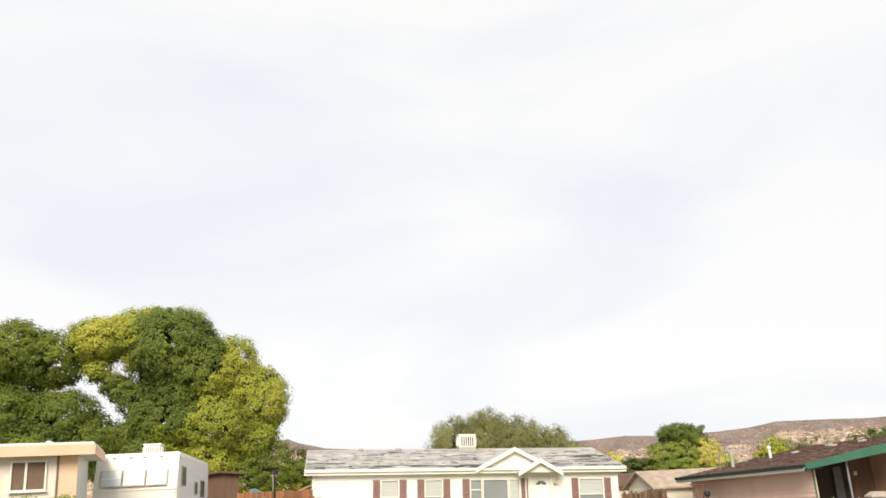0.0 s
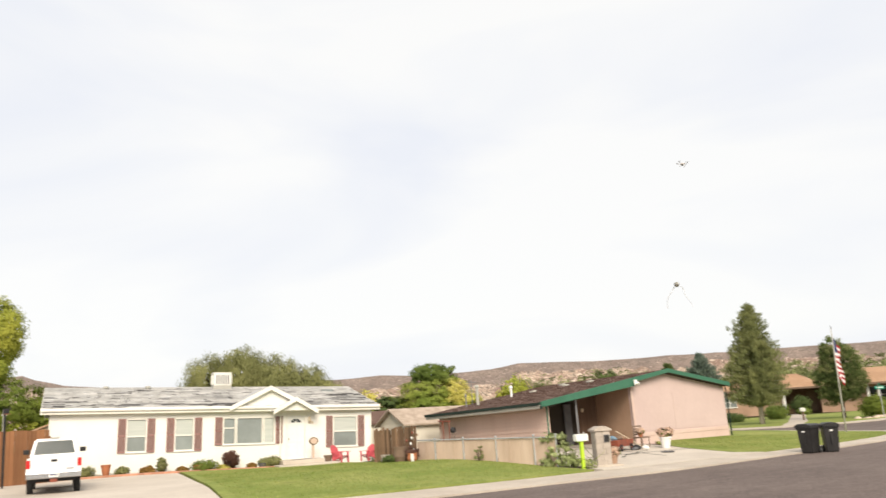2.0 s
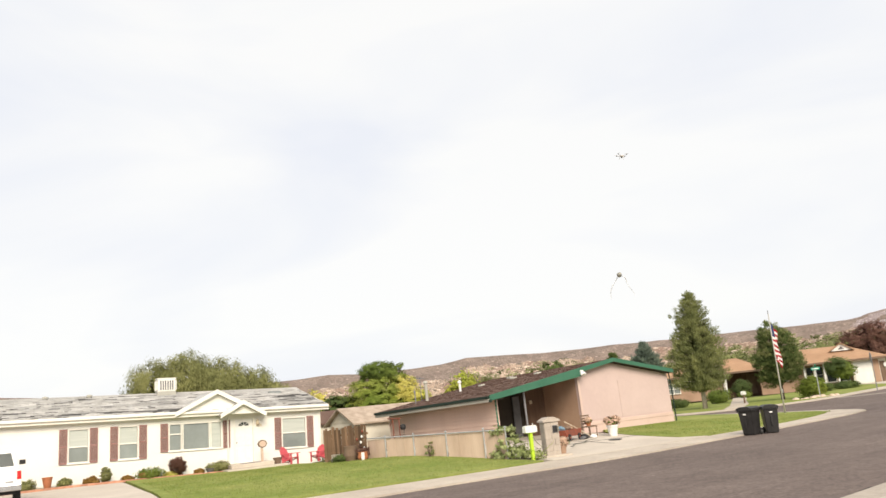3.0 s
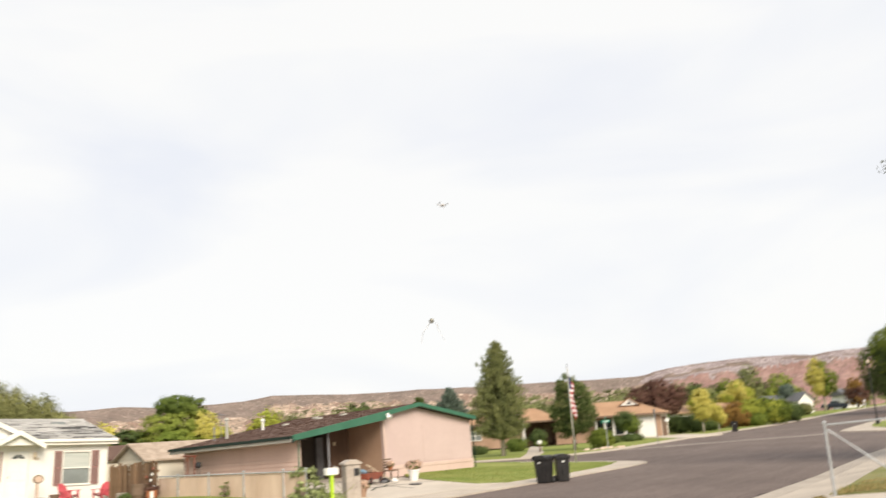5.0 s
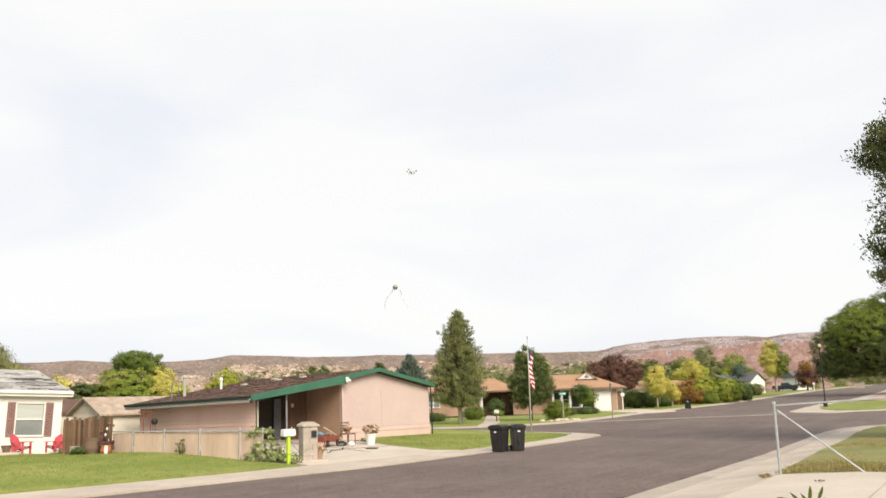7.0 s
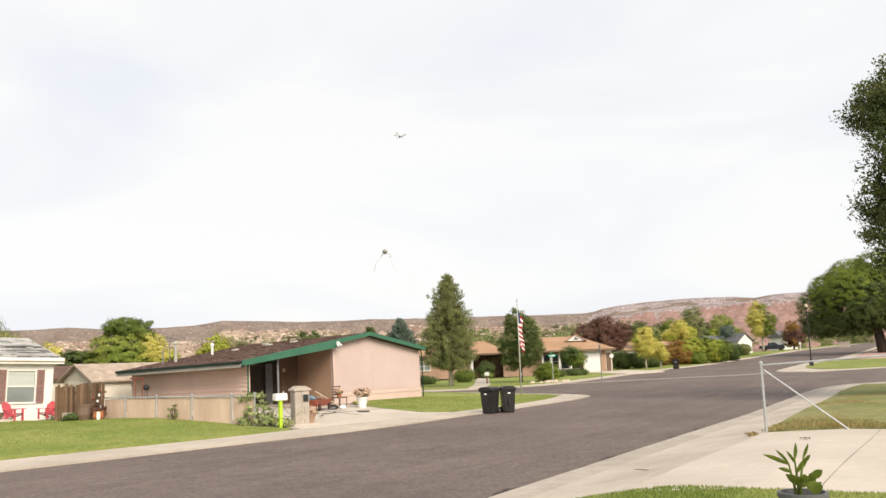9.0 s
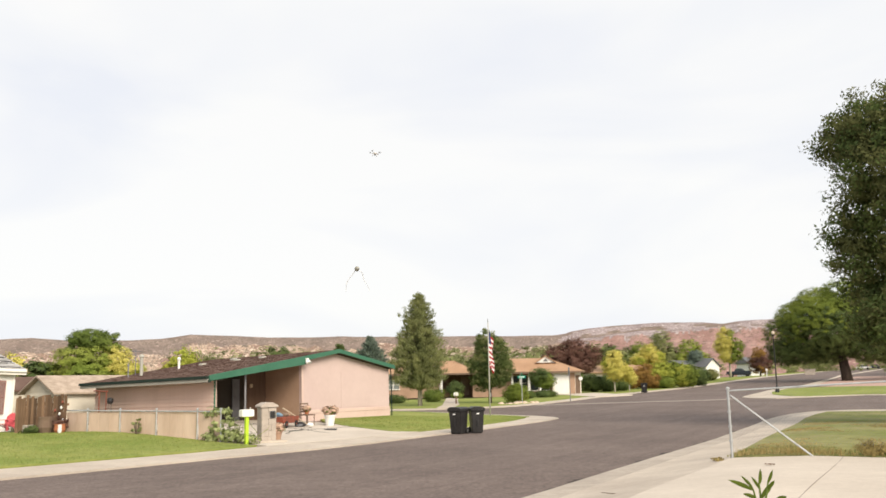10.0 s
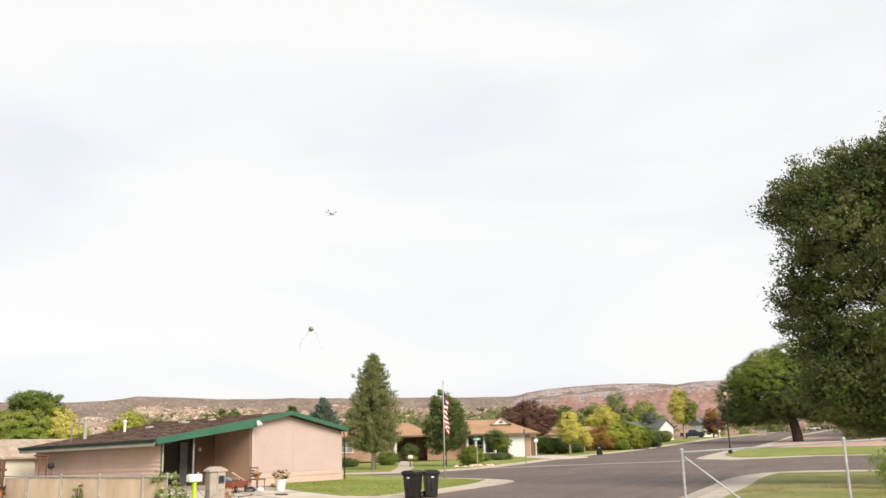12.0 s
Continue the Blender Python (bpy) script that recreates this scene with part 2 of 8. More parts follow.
M_ROCK = mat("landscape_rock", (0.42, 0.32, 0.24), (0.54, 0.44, 0.35), 2, 0.95, 0.5, fine=0.15, island=0.2)
M_PETAL = mat("tan_pink_petals", (0.42, 0.28, 0.20), (0.52, 0.36, 0.27), 6, 0.9, island=0.35)
M_DRONE = mat("pale_drone_plastic", (0.55, 0.53, 0.52), (0.45, 0.40, 0.38), 10, 0.4)
M_BALL = mat("mottled_dark_shell", (0.07, 0.065, 0.045), (0.42, 0.40, 0.33), 14, 0.6, fine=0.2)
M_FILM = mat("thin_white_film", (0.80, 0.80, 0.79), (0.72, 0.72, 0.72), 6, 0.6)
L_YELLOWGREEN = leafy("yellow_green_leaves", (0.29, 0.335, 0.055), (0.49, 0.49, 0.09), 0.22)
L_GREEN = leafy("green_leaves", (0.125, 0.175, 0.04), (0.215, 0.265, 0.06), 0.3)
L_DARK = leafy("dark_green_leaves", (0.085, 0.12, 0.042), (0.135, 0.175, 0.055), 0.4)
L_WILLOW = leafy("willow_leaves", (0.205, 0.215, 0.085), (0.31, 0.31, 0.125), 0.4)
L_BRIGHT = leafy("bright_green_leaves", (0.205, 0.27, 0.05), (0.36, 0.395, 0.09), 0.5)
L_YELLOW = leafy("yellow_leaves", (0.52, 0.48, 0.115), (0.69, 0.62, 0.185), 0.6)
L_PINE = leafy("pine_needles", (0.185, 0.21, 0.085), (0.29, 0.305, 0.125), 0.6)
L_SPRUCE = leafy("blue_spruce_needles", (0.13, 0.17, 0.135), (0.19, 0.235, 0.185), 0.6)
L_PLUM = leafy("plum_red_leaves", (0.135, 0.072, 0.055), (0.205, 0.112, 0.085), 0.5)
L_ELM = leafy("dusty_elm_leaves", (0.10, 0.11, 0.042), (0.175, 0.18, 0.07), 0.4)
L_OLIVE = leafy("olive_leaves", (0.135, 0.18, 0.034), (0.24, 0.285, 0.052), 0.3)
L_RUST = leafy("rust_orange_leaves", (0.25, 0.14, 0.042), (0.34, 0.21, 0.06), 0.6)
L_IVY = leafy("vine_leaves", (0.27, 0.32, 0.13), (0.44, 0.47, 0.23), 2.5, 0.35)
L_GRASS = leafy("grass_blades", (0.195, 0.25, 0.06), (0.32, 0.335, 0.11), 0.8)
L_VERGE = leafy("olive_grass_blades", (0.16, 0.20, 0.055), (0.29, 0.265, 0.11), 0.3)
L_DRYGRASS = leafy("dry_grass_blades", (0.300, 0.237, 0.088), (0.425, 0.338, 0.150), 0.8)


def spots(n, l, vector, scale, size):
    """A mask of scattered round dots of uneven size."""
    vo = n.new("ShaderNodeTexVoronoi")
    vo.inputs["Scale"].default_value = scale
    l.new(vector, vo.inputs["Vector"])
    no = n.new("ShaderNodeTexNoise")
    no.inputs["Scale"].default_value, no.inputs["Detail"].default_value = scale * 0.22, 4
    l.new(vector, no.inputs["Vector"])
    th = n.new("ShaderNodeMath")
    th.operation = "MULTIPLY"
    th.inputs[1].default_value = size * 2
    l.new(no.outputs["Fac"], th.inputs[0])
    lt = n.new("ShaderNodeMath")
    lt.operation = "LESS_THAN"
    l.new(vo.outputs["Distance"], lt.inputs[0])
    l.new(th.outputs["Value"], lt.inputs[1])
    return lt.outputs["Value"]


def hill_material(name, c1, c2, scrub, pale, dots, pale_dots, fine=1.0):
    """Dry earth in two tones with dots of scrub and of pale rock."""
    m = mat(name, c1, c2, 0.014, 0.95, lo=0.42, hi=0.58, spec=0.05)
    n, l = m.node_tree.nodes, m.node_tree.links
    b = n["Principled BSDF"]
    col = b.inputs["Base Color"].links[0].from_socket
    co = n.new("ShaderNodeTexCoord")
    mp = n.new("ShaderNodeMapping")
    mp.inputs["Scale"].default_value = (fine, fine, fine * 2.4)
    l.new(co.outputs["Object"], mp.inputs["Vector"])
    for scale, size, colour in ((0.03, pale_dots * 0.95, pale), (0.042, dots * 0.8, scrub), (0.12, pale_dots, pale), (0.055, pale_dots * 0.9, pale), (0.20, dots, scrub), (0.10, dots * 0.9, scrub)):
        mx = n.new("ShaderNodeMixRGB")
        mx.inputs[2].default_value = (*colour, 1)
        l.new(spots(n, l, mp.outputs["Vector"], scale, size), mx.inputs[0])
        l.new(col, mx.inputs[1])
        col = mx.outputs["Color"]
    l.new(col, b.inputs["Base Color"])
    return m


M_HILL = hill_material("desert_hill", (0.245, 0.165, 0.13), (0.39, 0.295, 0.225), (0.14, 0.115, 0.085), (0.56, 0.45, 0.365), 0.30, 0.27)
M_RIM = hill_material("pale_rim_rock", (0.27, 0.225, 0.225), (0.34, 0.29, 0.29), (0.20, 0.16, 0.155), (0.50, 0.445, 0.43), 0.34, 0.23, 2.2)
M_RIDGE = hill_material("dark_ridge_scrub", (0.195, 0.15, 0.128), (0.25, 0.195, 0.165), (0.15, 0.125, 0.105), (0.36, 0.28, 0.24), 0.34, 0.18)
M_REDSLOPE = hill_material("red_earth_slope", (0.27, 0.165, 0.145), (0.335, 0.215, 0.19), (0.18, 0.125, 0.105), (0.37, 0.27, 0.23), 0.30, 0.16)

# ---------------------------------------------------------------- building helpers
# The plan is laid along the street: s runs with the street, w across it, away from the camera.
STREET = pose(0, 0, 0, 0, 0, 60)


def ss(a, b, x):
    k = min(max((x - a) / (b - a), 0.0), 1.0)
    return k * k * (3 - 2 * k)


def rise(s, w):
    """The lie of the land: a level street that climbs past the crossing, with lots a little above it."""
    r = 0.012 * max(min(s, 105) - 40, 0) + 0.027 * max(min(s, 150) - 105, 0) + 0.012 * max(min(s, 400) - 150, 0)
    r *= 1 - 0.5 * ss(20, 60, w)
    near = (0.4 - 0.09 * ss(12, 18, s)) * (1 - ss(2.6, 5.6, w)) * (1 - ss(26, 42, s))
    far = 0.37 * ss(17, 26, w) * (1 - ss(40, 48, s))
    left = 0.5 * (1 - ss(1, 7, s)) * ss(20, 28, w)
    left += 0.17 * (1 - ss(12, 20, s)) * ss(1, 7, s) * ss(25, 34, w)
    dip = 0.14 * ss(24, 33, w) * ss(1, 7, s) * (1 - ss(21.5, 26, s))
    return r + near + far + left - dip


LOT = 0.05


def spot(s, w, z=None, turn=0.0, lean=0.0):
    """The pose of a thing that stands at (s, w)."""
    return STREET @ pose(s, w, rise(s, w) + LOT if z is None else z, 0, lean, turn)


def thing(name, m, label, category, group="", kind=""):
    ob = new(name)
    ob.empty_display_size = 0.2
    ob.matrix_world = m
    return tagged(ob, label, category, group, kind)


def mesh_of(bm, name, smooth=False):
    me = bpy.data.meshes.new(name)
    bm.normal_update()
    bm.to_mesh(me)
    bm.free()
    if smooth:
        for p in me.polygons:
            p.use_smooth = True
    return me


def part(name, bm, material, parent, label="", smooth=False, m=None):
    me = bm if isinstance(bm, bpy.types.Mesh) else mesh_of(bm, name, smooth)
    if not me.materials:
        me.materials.append(material)
    ob = new(name, me)
    if parent:
        ob.parent = parent
    if m is not None:
        ob.matrix_local = m
    return tagged(ob, label)


def box(x0, x1, y0, y1, z0, z1, bevel=0.0, bm=None):
    own = bm or bmesh.new()
    r = bmesh.ops.create_cube(own, size=1.0, matrix=Matrix.Translation(((x0 + x1) / 2, (y0 + y1) / 2, (z0 + z1) / 2)) @ Matrix.Diagonal((abs(x1 - x0), abs(y1 - y0), abs(z1 - z0), 1)))
    if bevel:
        edges = list({e for v in r["verts"] for e in v.link_edges})
        bmesh.ops.bevel(own, geom=edges, offset=bevel, segments=2, affect="EDGES", profile=0.6)
    return own


def rod(points, r, seg=8, r1=None, bm=None):
    """A round bar through points, tapering from r to r1."""
    own = bm or bmesh.new()
    r1 = r if r1 is None else r1
    pts = [Vector(p) for p in points]
    rings = []
    for i, p in enumerate(pts):
        a = pts[max(i - 1, 0)]
        b = pts[min(i + 1, len(pts) - 1)]
        q = (b - a).to_track_quat("Z", "Y").to_matrix()
        rr = r + (r1 - r) * i / max(len(pts) - 1, 1)
        rings.append([own.verts.new(p + q @ Vector((rr * math.cos(6.28319 * k / seg), rr * math.sin(6.28319 * k / seg), 0))) for k in range(seg)])
    for a, b in zip(rings, rings[1:]):
        for k in range(seg):
            own.faces.new((a[k], a[(k + 1) % seg], b[(k + 1) % seg], b[k]))
    own.faces.new(rings[0][::-1])
    own.faces.new(rings[-1])
    return own


def prism(outline, y0, y1, bm=None):
    """An outline in x and z, drawn out from y0 to y1."""
    own = bm or bmesh.new()
    a = [own.verts.new((x, y0, z)) for x, z in outline]
    b = [own.verts.new((x, y1, z)) for x, z in outline]
    own.faces.new(a)
    own.faces.new(b[::-1])
    for i in range(len(a)):
        j = (i + 1) % len(a)
        own.faces.new((a[j], a[i], b[i], b[j]))
    bmesh.ops.recalc_face_normals(own, faces=own.faces[:])
    return own


def lathe(profile, seg=16, bm=None):
    """A turned body from (radius, height) pairs."""
    own = bm or bmesh.new()
    rings = [[own.verts.new((r * math.cos(6.28319 * k / seg), r * math.sin(6.28319 * k / seg), z)) for k in range(seg)] for r, z in profile]
    for a, b in zip(rings, rings[1:]):
        for k in range(seg):
            own.faces.new((a[k], a[(k + 1) % seg], b[(k + 1) % seg], b[k]))
    own.faces.new(rings[0][::-1])
    own.faces.new(rings[-1])
    return own


def from_arrays(name, verts, faces):
    me = bpy.data.meshes.new(name)
    me.from_pydata(verts, [], faces)
    me.update()
    return me


def ribbon(name, edge_a, edge_b, dz, material, label, category, step=1.6, across=1.6, skirt=0.25):
    """Paving or turf between two edges of the plan, laid dz above the land, with real sides."""
    a = [Vector(p) for p in edge_a]
    b = [Vector(p) for p in edge_b]
    rows = []
    for i in range(len(a) - 1):
        n = max(1, int(max((a[i + 1] - a[i]).length, (b[i + 1] - b[i]).length) / step))
        for k in range(n):
            rows.append((a[i].lerp(a[i + 1], k / n), b[i].lerp(b[i + 1], k / n)))
    rows.append((a[-1], b[-1]))
    wide = max((q - p).length for p, q in rows)
    m = max(1, min(60, int(wide / across)))
    verts, faces = [], []
    for p, q in rows:
        for j in range(m + 1):
            s, w = p.lerp(q, j / m)
            verts.append(tuple(STREET @ Vector((s, w, rise(s, w) + dz))))
    for i in range(len(rows) - 1):
        for j in range(m):
            k = i * (m + 1) + j
            faces.append((k, k + 1, k + m + 2, k + m + 1))
    n0 = len(rows)
    rim = [j for j in range(m + 1)] + [(i + 1) * (m + 1) + m for i in range(n0 - 1)] + [(n0 - 1) * (m + 1) + j for j in range(m - 1, -1, -1)] + [i * (m + 1) for i in range(n0 - 2, 0, -1)]
    base = len(verts)
    for v in rim:
        x, y, z = verts[v]
        verts.append((x, y, z - skirt))
    for i in range(len(rim)):
        j = (i + 1) % len(rim)
        faces.append((rim[i], base + i, base + j, rim[j]))
    me = from_arrays(name, verts, faces)
    bm = bmesh.new()
    bm.from_mesh(me)
    bmesh.ops.recalc_face_normals(bm, faces=bm.faces[:])
    up = sum(f.normal.z for f in bm.faces)
    if up < 0:
        bmesh.ops.reverse_faces(bm, faces=bm.faces[:])
    bm.to_mesh(me)
    bm.free()
    me.materials.append(material)
    return tagged(new(name, me), label, category, kind="structure")


def leaf_mesh(name, centres, radii, per, size, rng, flat=0.6, aspect=1.6, hang=0.0, ball=0.5, along=0.0):
    """Many small leaves in rounded clumps; a centre may carry the way its clump faces."""
    c = np.asarray(centres, float)
    r = np.asarray(radii, float)
    n = len(c) * per
    q = rng.normal(size=(n, 3))
    q /= np.linalg.norm(q, axis=1)[:, None]
    p = np.repeat(c[:, :3], per, 0) + q * (rng.random(n) ** 0.5 * np.repeat(r, per))[:, None] * np.array([1, 1, flat])
    if hang:
        p[:, 2] -= np.abs(rng.normal(size=n)) * hang
    nrm = q * ball + rng.normal(size=(n, 3)) * 0.36 + np.array([0, 0, 0.3])
    if c.shape[1] > 3:
        nrm += np.repeat(c[:, 3:6], per, 0) * 1.8
    nrm /= np.linalg.norm(nrm, axis=1)[:, None]
    d = np.cross(nrm, rng.normal(size=(n, 3)))
    if hang:
        d = np.array([0, 0, -1.0]) - nrm * -nrm[:, 2:3] + rng.normal(size=(n, 3)) * 0.2
    if along:
        d = d * (1 - along) + (np.repeat(c[:, 3:6], per, 0) + np.array([0, 0, 0.9])) * along
    d /= np.linalg.norm(d, axis=1)[:, None] + 1e-9
    e = np.cross(d, nrm)
    e /= np.linalg.norm(e, axis=1)[:, None] + 1e-9
    k = size * rng.uniform(0.6, 1.3, n)[:, None]
    d, e = d * k * aspect / 2, e * k / 2
    v = np.stack([p - d, p + e * 0.9, p + d, p - e * 0.9], 1).reshape(-1, 3)
    me = bpy.data.meshes.new(name)
    me.vertices.add(4 * n)
    me.vertices.foreach_set("co", v.ravel())
    me.loops.add(4 * n)
    me.loops.foreach_set("vertex_index", np.arange(4 * n))
    me.polygons.add(n)
    me.polygons.foreach_set("loop_start", np.arange(n) * 4)
    me.polygons.foreach_set("loop_total", np.full(n, 4))
    me.update(calc_edges=True)
    return me


def crown_points(lumps, n, rng, shell=0.45, rough=0.14):
    """Clump centres through the outer part of some rounded lumps (x, y, z, rx, rz), with the way each one faces."""
    area = np.array([l[3] * l[3] for l in lumps])
    out = []
    for x, y, z, r, rz in rng.choice(np.array(lumps, float), n, p=area / area.sum()):
        d = rng.normal(size=3)
        d /= np.linalg.norm(d)
        k = 1 - shell * rng.random() ** 1.6
        k *= 1 + rough * noise.noise(Vector((x + d[0] * r, y + d[1] * r, z + d[2] * rz)) * (1.6 / max(r, 0.4)))
        out.append((x + d[0] * r * k, y + d[1] * r * k, z + d[2] * rz * k, d[0], d[1], d[2]))
    return out


def tree(name, m, label, lumps, clumps, per, size, leaf, bark, trunk_r=0.25, trunk_h=2.0, seed=1, spread=0.5, flat=0.6, hang=0.0, limbs=7, second=None, lean=(0, 0), shell=0.45, group="", category="tree", aspect=1.6, rough=0.14, along=0.0):
    """A tapered trunk with limbs that reach into a crown of many small leaves."""
    rng = np.random.default_rng(seed)
    t = thing(name, m, label, category, group)
    if trunk_r:
        top = Vector((lean[0], lean[1], trunk_h))
        bm = rod([(0, 0, -0.3), (lean[0] * 0.25, lean[1] * 0.25, trunk_h * 0.35), (lean[0] * 0.6, lean[1] * 0.6, trunk_h * 0.7), top], trunk_r * 1.15, 10, trunk_r * 0.75)
        part("trunk", bm, bark, t, smooth=True)
        order = sorted(lumps, key=lambda q: -q[3])[:limbs]
        for x, y, z, r, rz in order:
            tip = Vector((x, y, z + rz * 0.25))
            mid = top.lerp(tip, 0.5) + Vector((rng.normal() * 0.15, rng.normal() * 0.15, -0.1 * (tip - top).length))
            bm = rod([top - Vector((0, 0, 0.2)), mid, tip], trunk_r * 0.55, 7, trunk_r * 0.12)
            for _ in range(3):
                d = Vector(rng.normal(size=3)).normalized() * r * 0.75
                d.z = abs(d.z) * 0.7
                rod([mid.lerp(tip, 0.5), tip.lerp(mid, 0.2) + d * 0.5, tip + d], trunk_r * 0.2, 5, trunk_r * 0.05, bm)
            part("limb", bm, bark, t, smooth=True)
    c = crown_points(lumps, clumps, rng, shell, rough)
    if second is None:
        part("crown", leaf_mesh("crown", c, rng.uniform(0.7, 1.3, len(c)) * spread, per, size, rng, flat, aspect, hang, along=along), leaf, t)
    else:
        cut = [second[1](p) if not isinstance(second[1], float) else noise.noise(Vector(p[:3]) * 0.35 + Vector((seed, 0, 0))) + second[1] > 0 for p in c]
        for flag, lf in ((False, leaf), (True, second[0])):
            q = [p for p, f in zip(c, cut) if f == flag]
            if q:
                part("crown", leaf_mesh("crown", q, rng.uniform(0.7, 1.3, len(q)) * spread, per, size, rng, flat, aspect, hang, along=along), lf, t)
    return t


def bush(name, s, w, r, h, leaf, label, n=60, per=26, size=0.07, seed=3, group="", z=None, along=0.0, aspect=1.6):
    rng = np.random.default_rng(seed)
    t = thing(name, spot(s, w, z), label, "bush", group)
    c = crown_points([(0, 0, h * 0.5, r, h * 0.5)], n, rng, 0.5)
    part("foliage", leaf_mesh("foliage", c, np.full(len(c), r * 0.35), per, size, rng, aspect=aspect, along=along), leaf, t)
    bm = bmesh.new()
    for k in range(5):
        a = k * 1.257
        rod([(0, 0, -0.05), (math.cos(a) * r * 0.3, math.sin(a) * r * 0.3, h * 0.4), (math.cos(a) * r * 0.5, math.sin(a) * r * 0.5, h * 0.75)], 0.02, 5, 0.008, bm)
    part("stems", bm, M_BARK, t)
    return t


# ---------------------------------------------------------------- ground, road, pavements, lawns
def ground_sheet():
    n = 150
    k = np.linspace(-1, 1, n)
    line = np.sign(k) * (np.abs(k) * 70 + np.abs(k) ** 5 * 3300)
    verts, faces = [], []
    for a in line:
        for b in line:
            s, w = a + 30, b + 25
            verts.append(tuple(STREET @ Vector((s, w, rise(s, w) - 0.06))))
    for i in range(n - 1):
        for j in range(n - 1):
            q = i * n + j
            faces.append((q, q + n, q + n + 1, q + 1))
    me = from_arrays("ground", verts, faces)
    me.materials.append(M_DIRT)
    tagged(new("ground", me), "dry open ground with scrub reaching to the hills", "ground", kind="structure")


ground_sheet()
ribbon("road", [(-120, 3.0), (330, 3.0)], [(-120, 26), (330, 26)], 0.0, M_ASPHALT, "worn dark asphalt street with faint seams", "road", 2.0, 1.2, 0.1)
ribbon("road_side_street", [(41, 26), (66, 26)], [(41, 130), (66, 130)], 0.0, M_ASPHALT, "asphalt side street behind the corner lawn", "road", 2.0, 2.0, 0.1)
ribbon("road_cross_street", [(41, -120), (80, -120)], [(41, 3.0), (80, 3.0)], 0.0, M_ASPHALT, "asphalt cross street at the junction", "road", 2.0, 2.0, 0.1)
OUT_N = [(-120, 6.05), (11, 5.92), (21, 5.88), (28, 5.8), (38.4, 6.05), (41, 6.15), (43.9, 6.0), (46.6, 5.65), (49, 4.85), (50.6, 3.2), (51.4, -2), (51.4, -120)]
IN_N = [(-120, 3.6), (11, 3.6), (19.0, 3.62), (24.4, 3.88), (33, 4.22), (38, 4.45), (41.8, 4.62), (45, 4.5), (47.8, 4.2), (48.9, 2.3), (49.4, -2), (49.4, -120)]
PAN_N = [(-120, 5.43), (11, 5.3), (21, 5.26), (28, 5.18), (38.4, 5.43), (41, 5.53), (43.8, 5.4), (46.3, 5.08), (48.5, 4.4), (49.9, 3.0), (50.8, -2), (50.8, -120)]
ribbon("pavement_near", PAN_N, IN_N, LOT, M_CONC, "pale concrete pavement with kerb and worn joints", "pavement", 1.5, 0.8)
ribbon("gutter_near", OUT_N, [(s - 0.004, w + 0.004) for s, w in PAN_N], LOT - 0.008, M_GUTTERPAN, "darker concrete gutter pan along the road", "gutter", 1.5, 0.6)
ribbon("lawn_camera", [(-60, -40), (9.9, -40)], [(-60, 3.58), (9.9, 3.58)], LOT + 0.02, M_LAWN, "short green lawn beside the driveway", "lawn", 2, 1.5)
ribbon("driveway_near", [(9.9, -40), (18.9, -40)], [(9.9, 3.6), (18.9, 3.6)], LOT + 0.004, M_SLAB, "pale concrete driveway slab with a long joint", "driveway", 2, 1.5)
ribbon("lawn_near", [(18.92, -60), (25, -60), (33, -60), (38, -60), (41, -60), (44, -60), (46.8, -60), (49.3, -60)],
       [(18.92, 3.60), (24.4, 3.86), (33, 4.20), (38, 4.43), (41.8, 4.60), (45, 4.48), (47.7, 4.17), (49.3, -2)], LOT + 0.03, M_DRYLAWN, "patchy green and straw-coloured lawn behind wire fence", "lawn", 2, 1.5)
OUT_F = [(-120, 18.6), (6, 18.45), (11.4, 17.8), (14, 17.38), (17.6, 16.82), (21.2, 16.15), (24, 15.95), (27, 15.95), (30, 15.85), (36, 16.0), (39.4, 16.1), (41.6, 16.3), (42.7, 17.1), (43.3, 18.3), (43.3, 19.9), (42.5, 22), (41.7, 26), (41.5, 130)]
IN_F = [(-120, 20.1), (6, 19.95), (11.8, 19.45), (15, 19.02), (18.5, 18.5), (21.3, 18.25), (24, 17.8), (27, 17.5), (29.5, 17.4), (34, 17.2), (38.6, 17.5), (41.0, 17.9), (41.9, 18.3), (42.3, 18.9), (42.1, 20.3), (41.2, 22), (40.4, 26), (40.1, 130)]
ribbon("pavement_far", OUT_F, IN_F, LOT, M_CONC, "pale concrete pavement and kerb along the far lots", "pavement", 1.5, 0.8)
ribbon("lawn_white_house", [(9.4, 19.68), (11.8, 19.47), (15, 19.04), (18.5, 18.52), (20.95, 18.32)], [(14.9, 36.4), (16.4, 36.4), (18, 36.4), (19.8, 36.2), (21.4, 36.0)], LOT + 0.05, M_LAWN, "mown bright green front lawn", "lawn", 1.5, 1.2)
ribbon("driveway_white_house", [(0.5, 20.05), (9.38, 19.68)], [(5.0, 36.8), (14.88, 36.8)], LOT + 0.01, M_SLAB, "wide pale concrete driveway", "driveway", 1.5, 1.5)
ribbon("driveway_pink_house", [(21.35, 18.28), (24, 17.82), (27, 17.52), (29.4, 17.42)], [(24.6, 31.5), (26.5, 31.5), (29, 31.5), (31.9, 31.5)], LOT + 0.012, M_SLAB, "pale concrete driveway into the carport", "driveway", 1.2, 1.2)
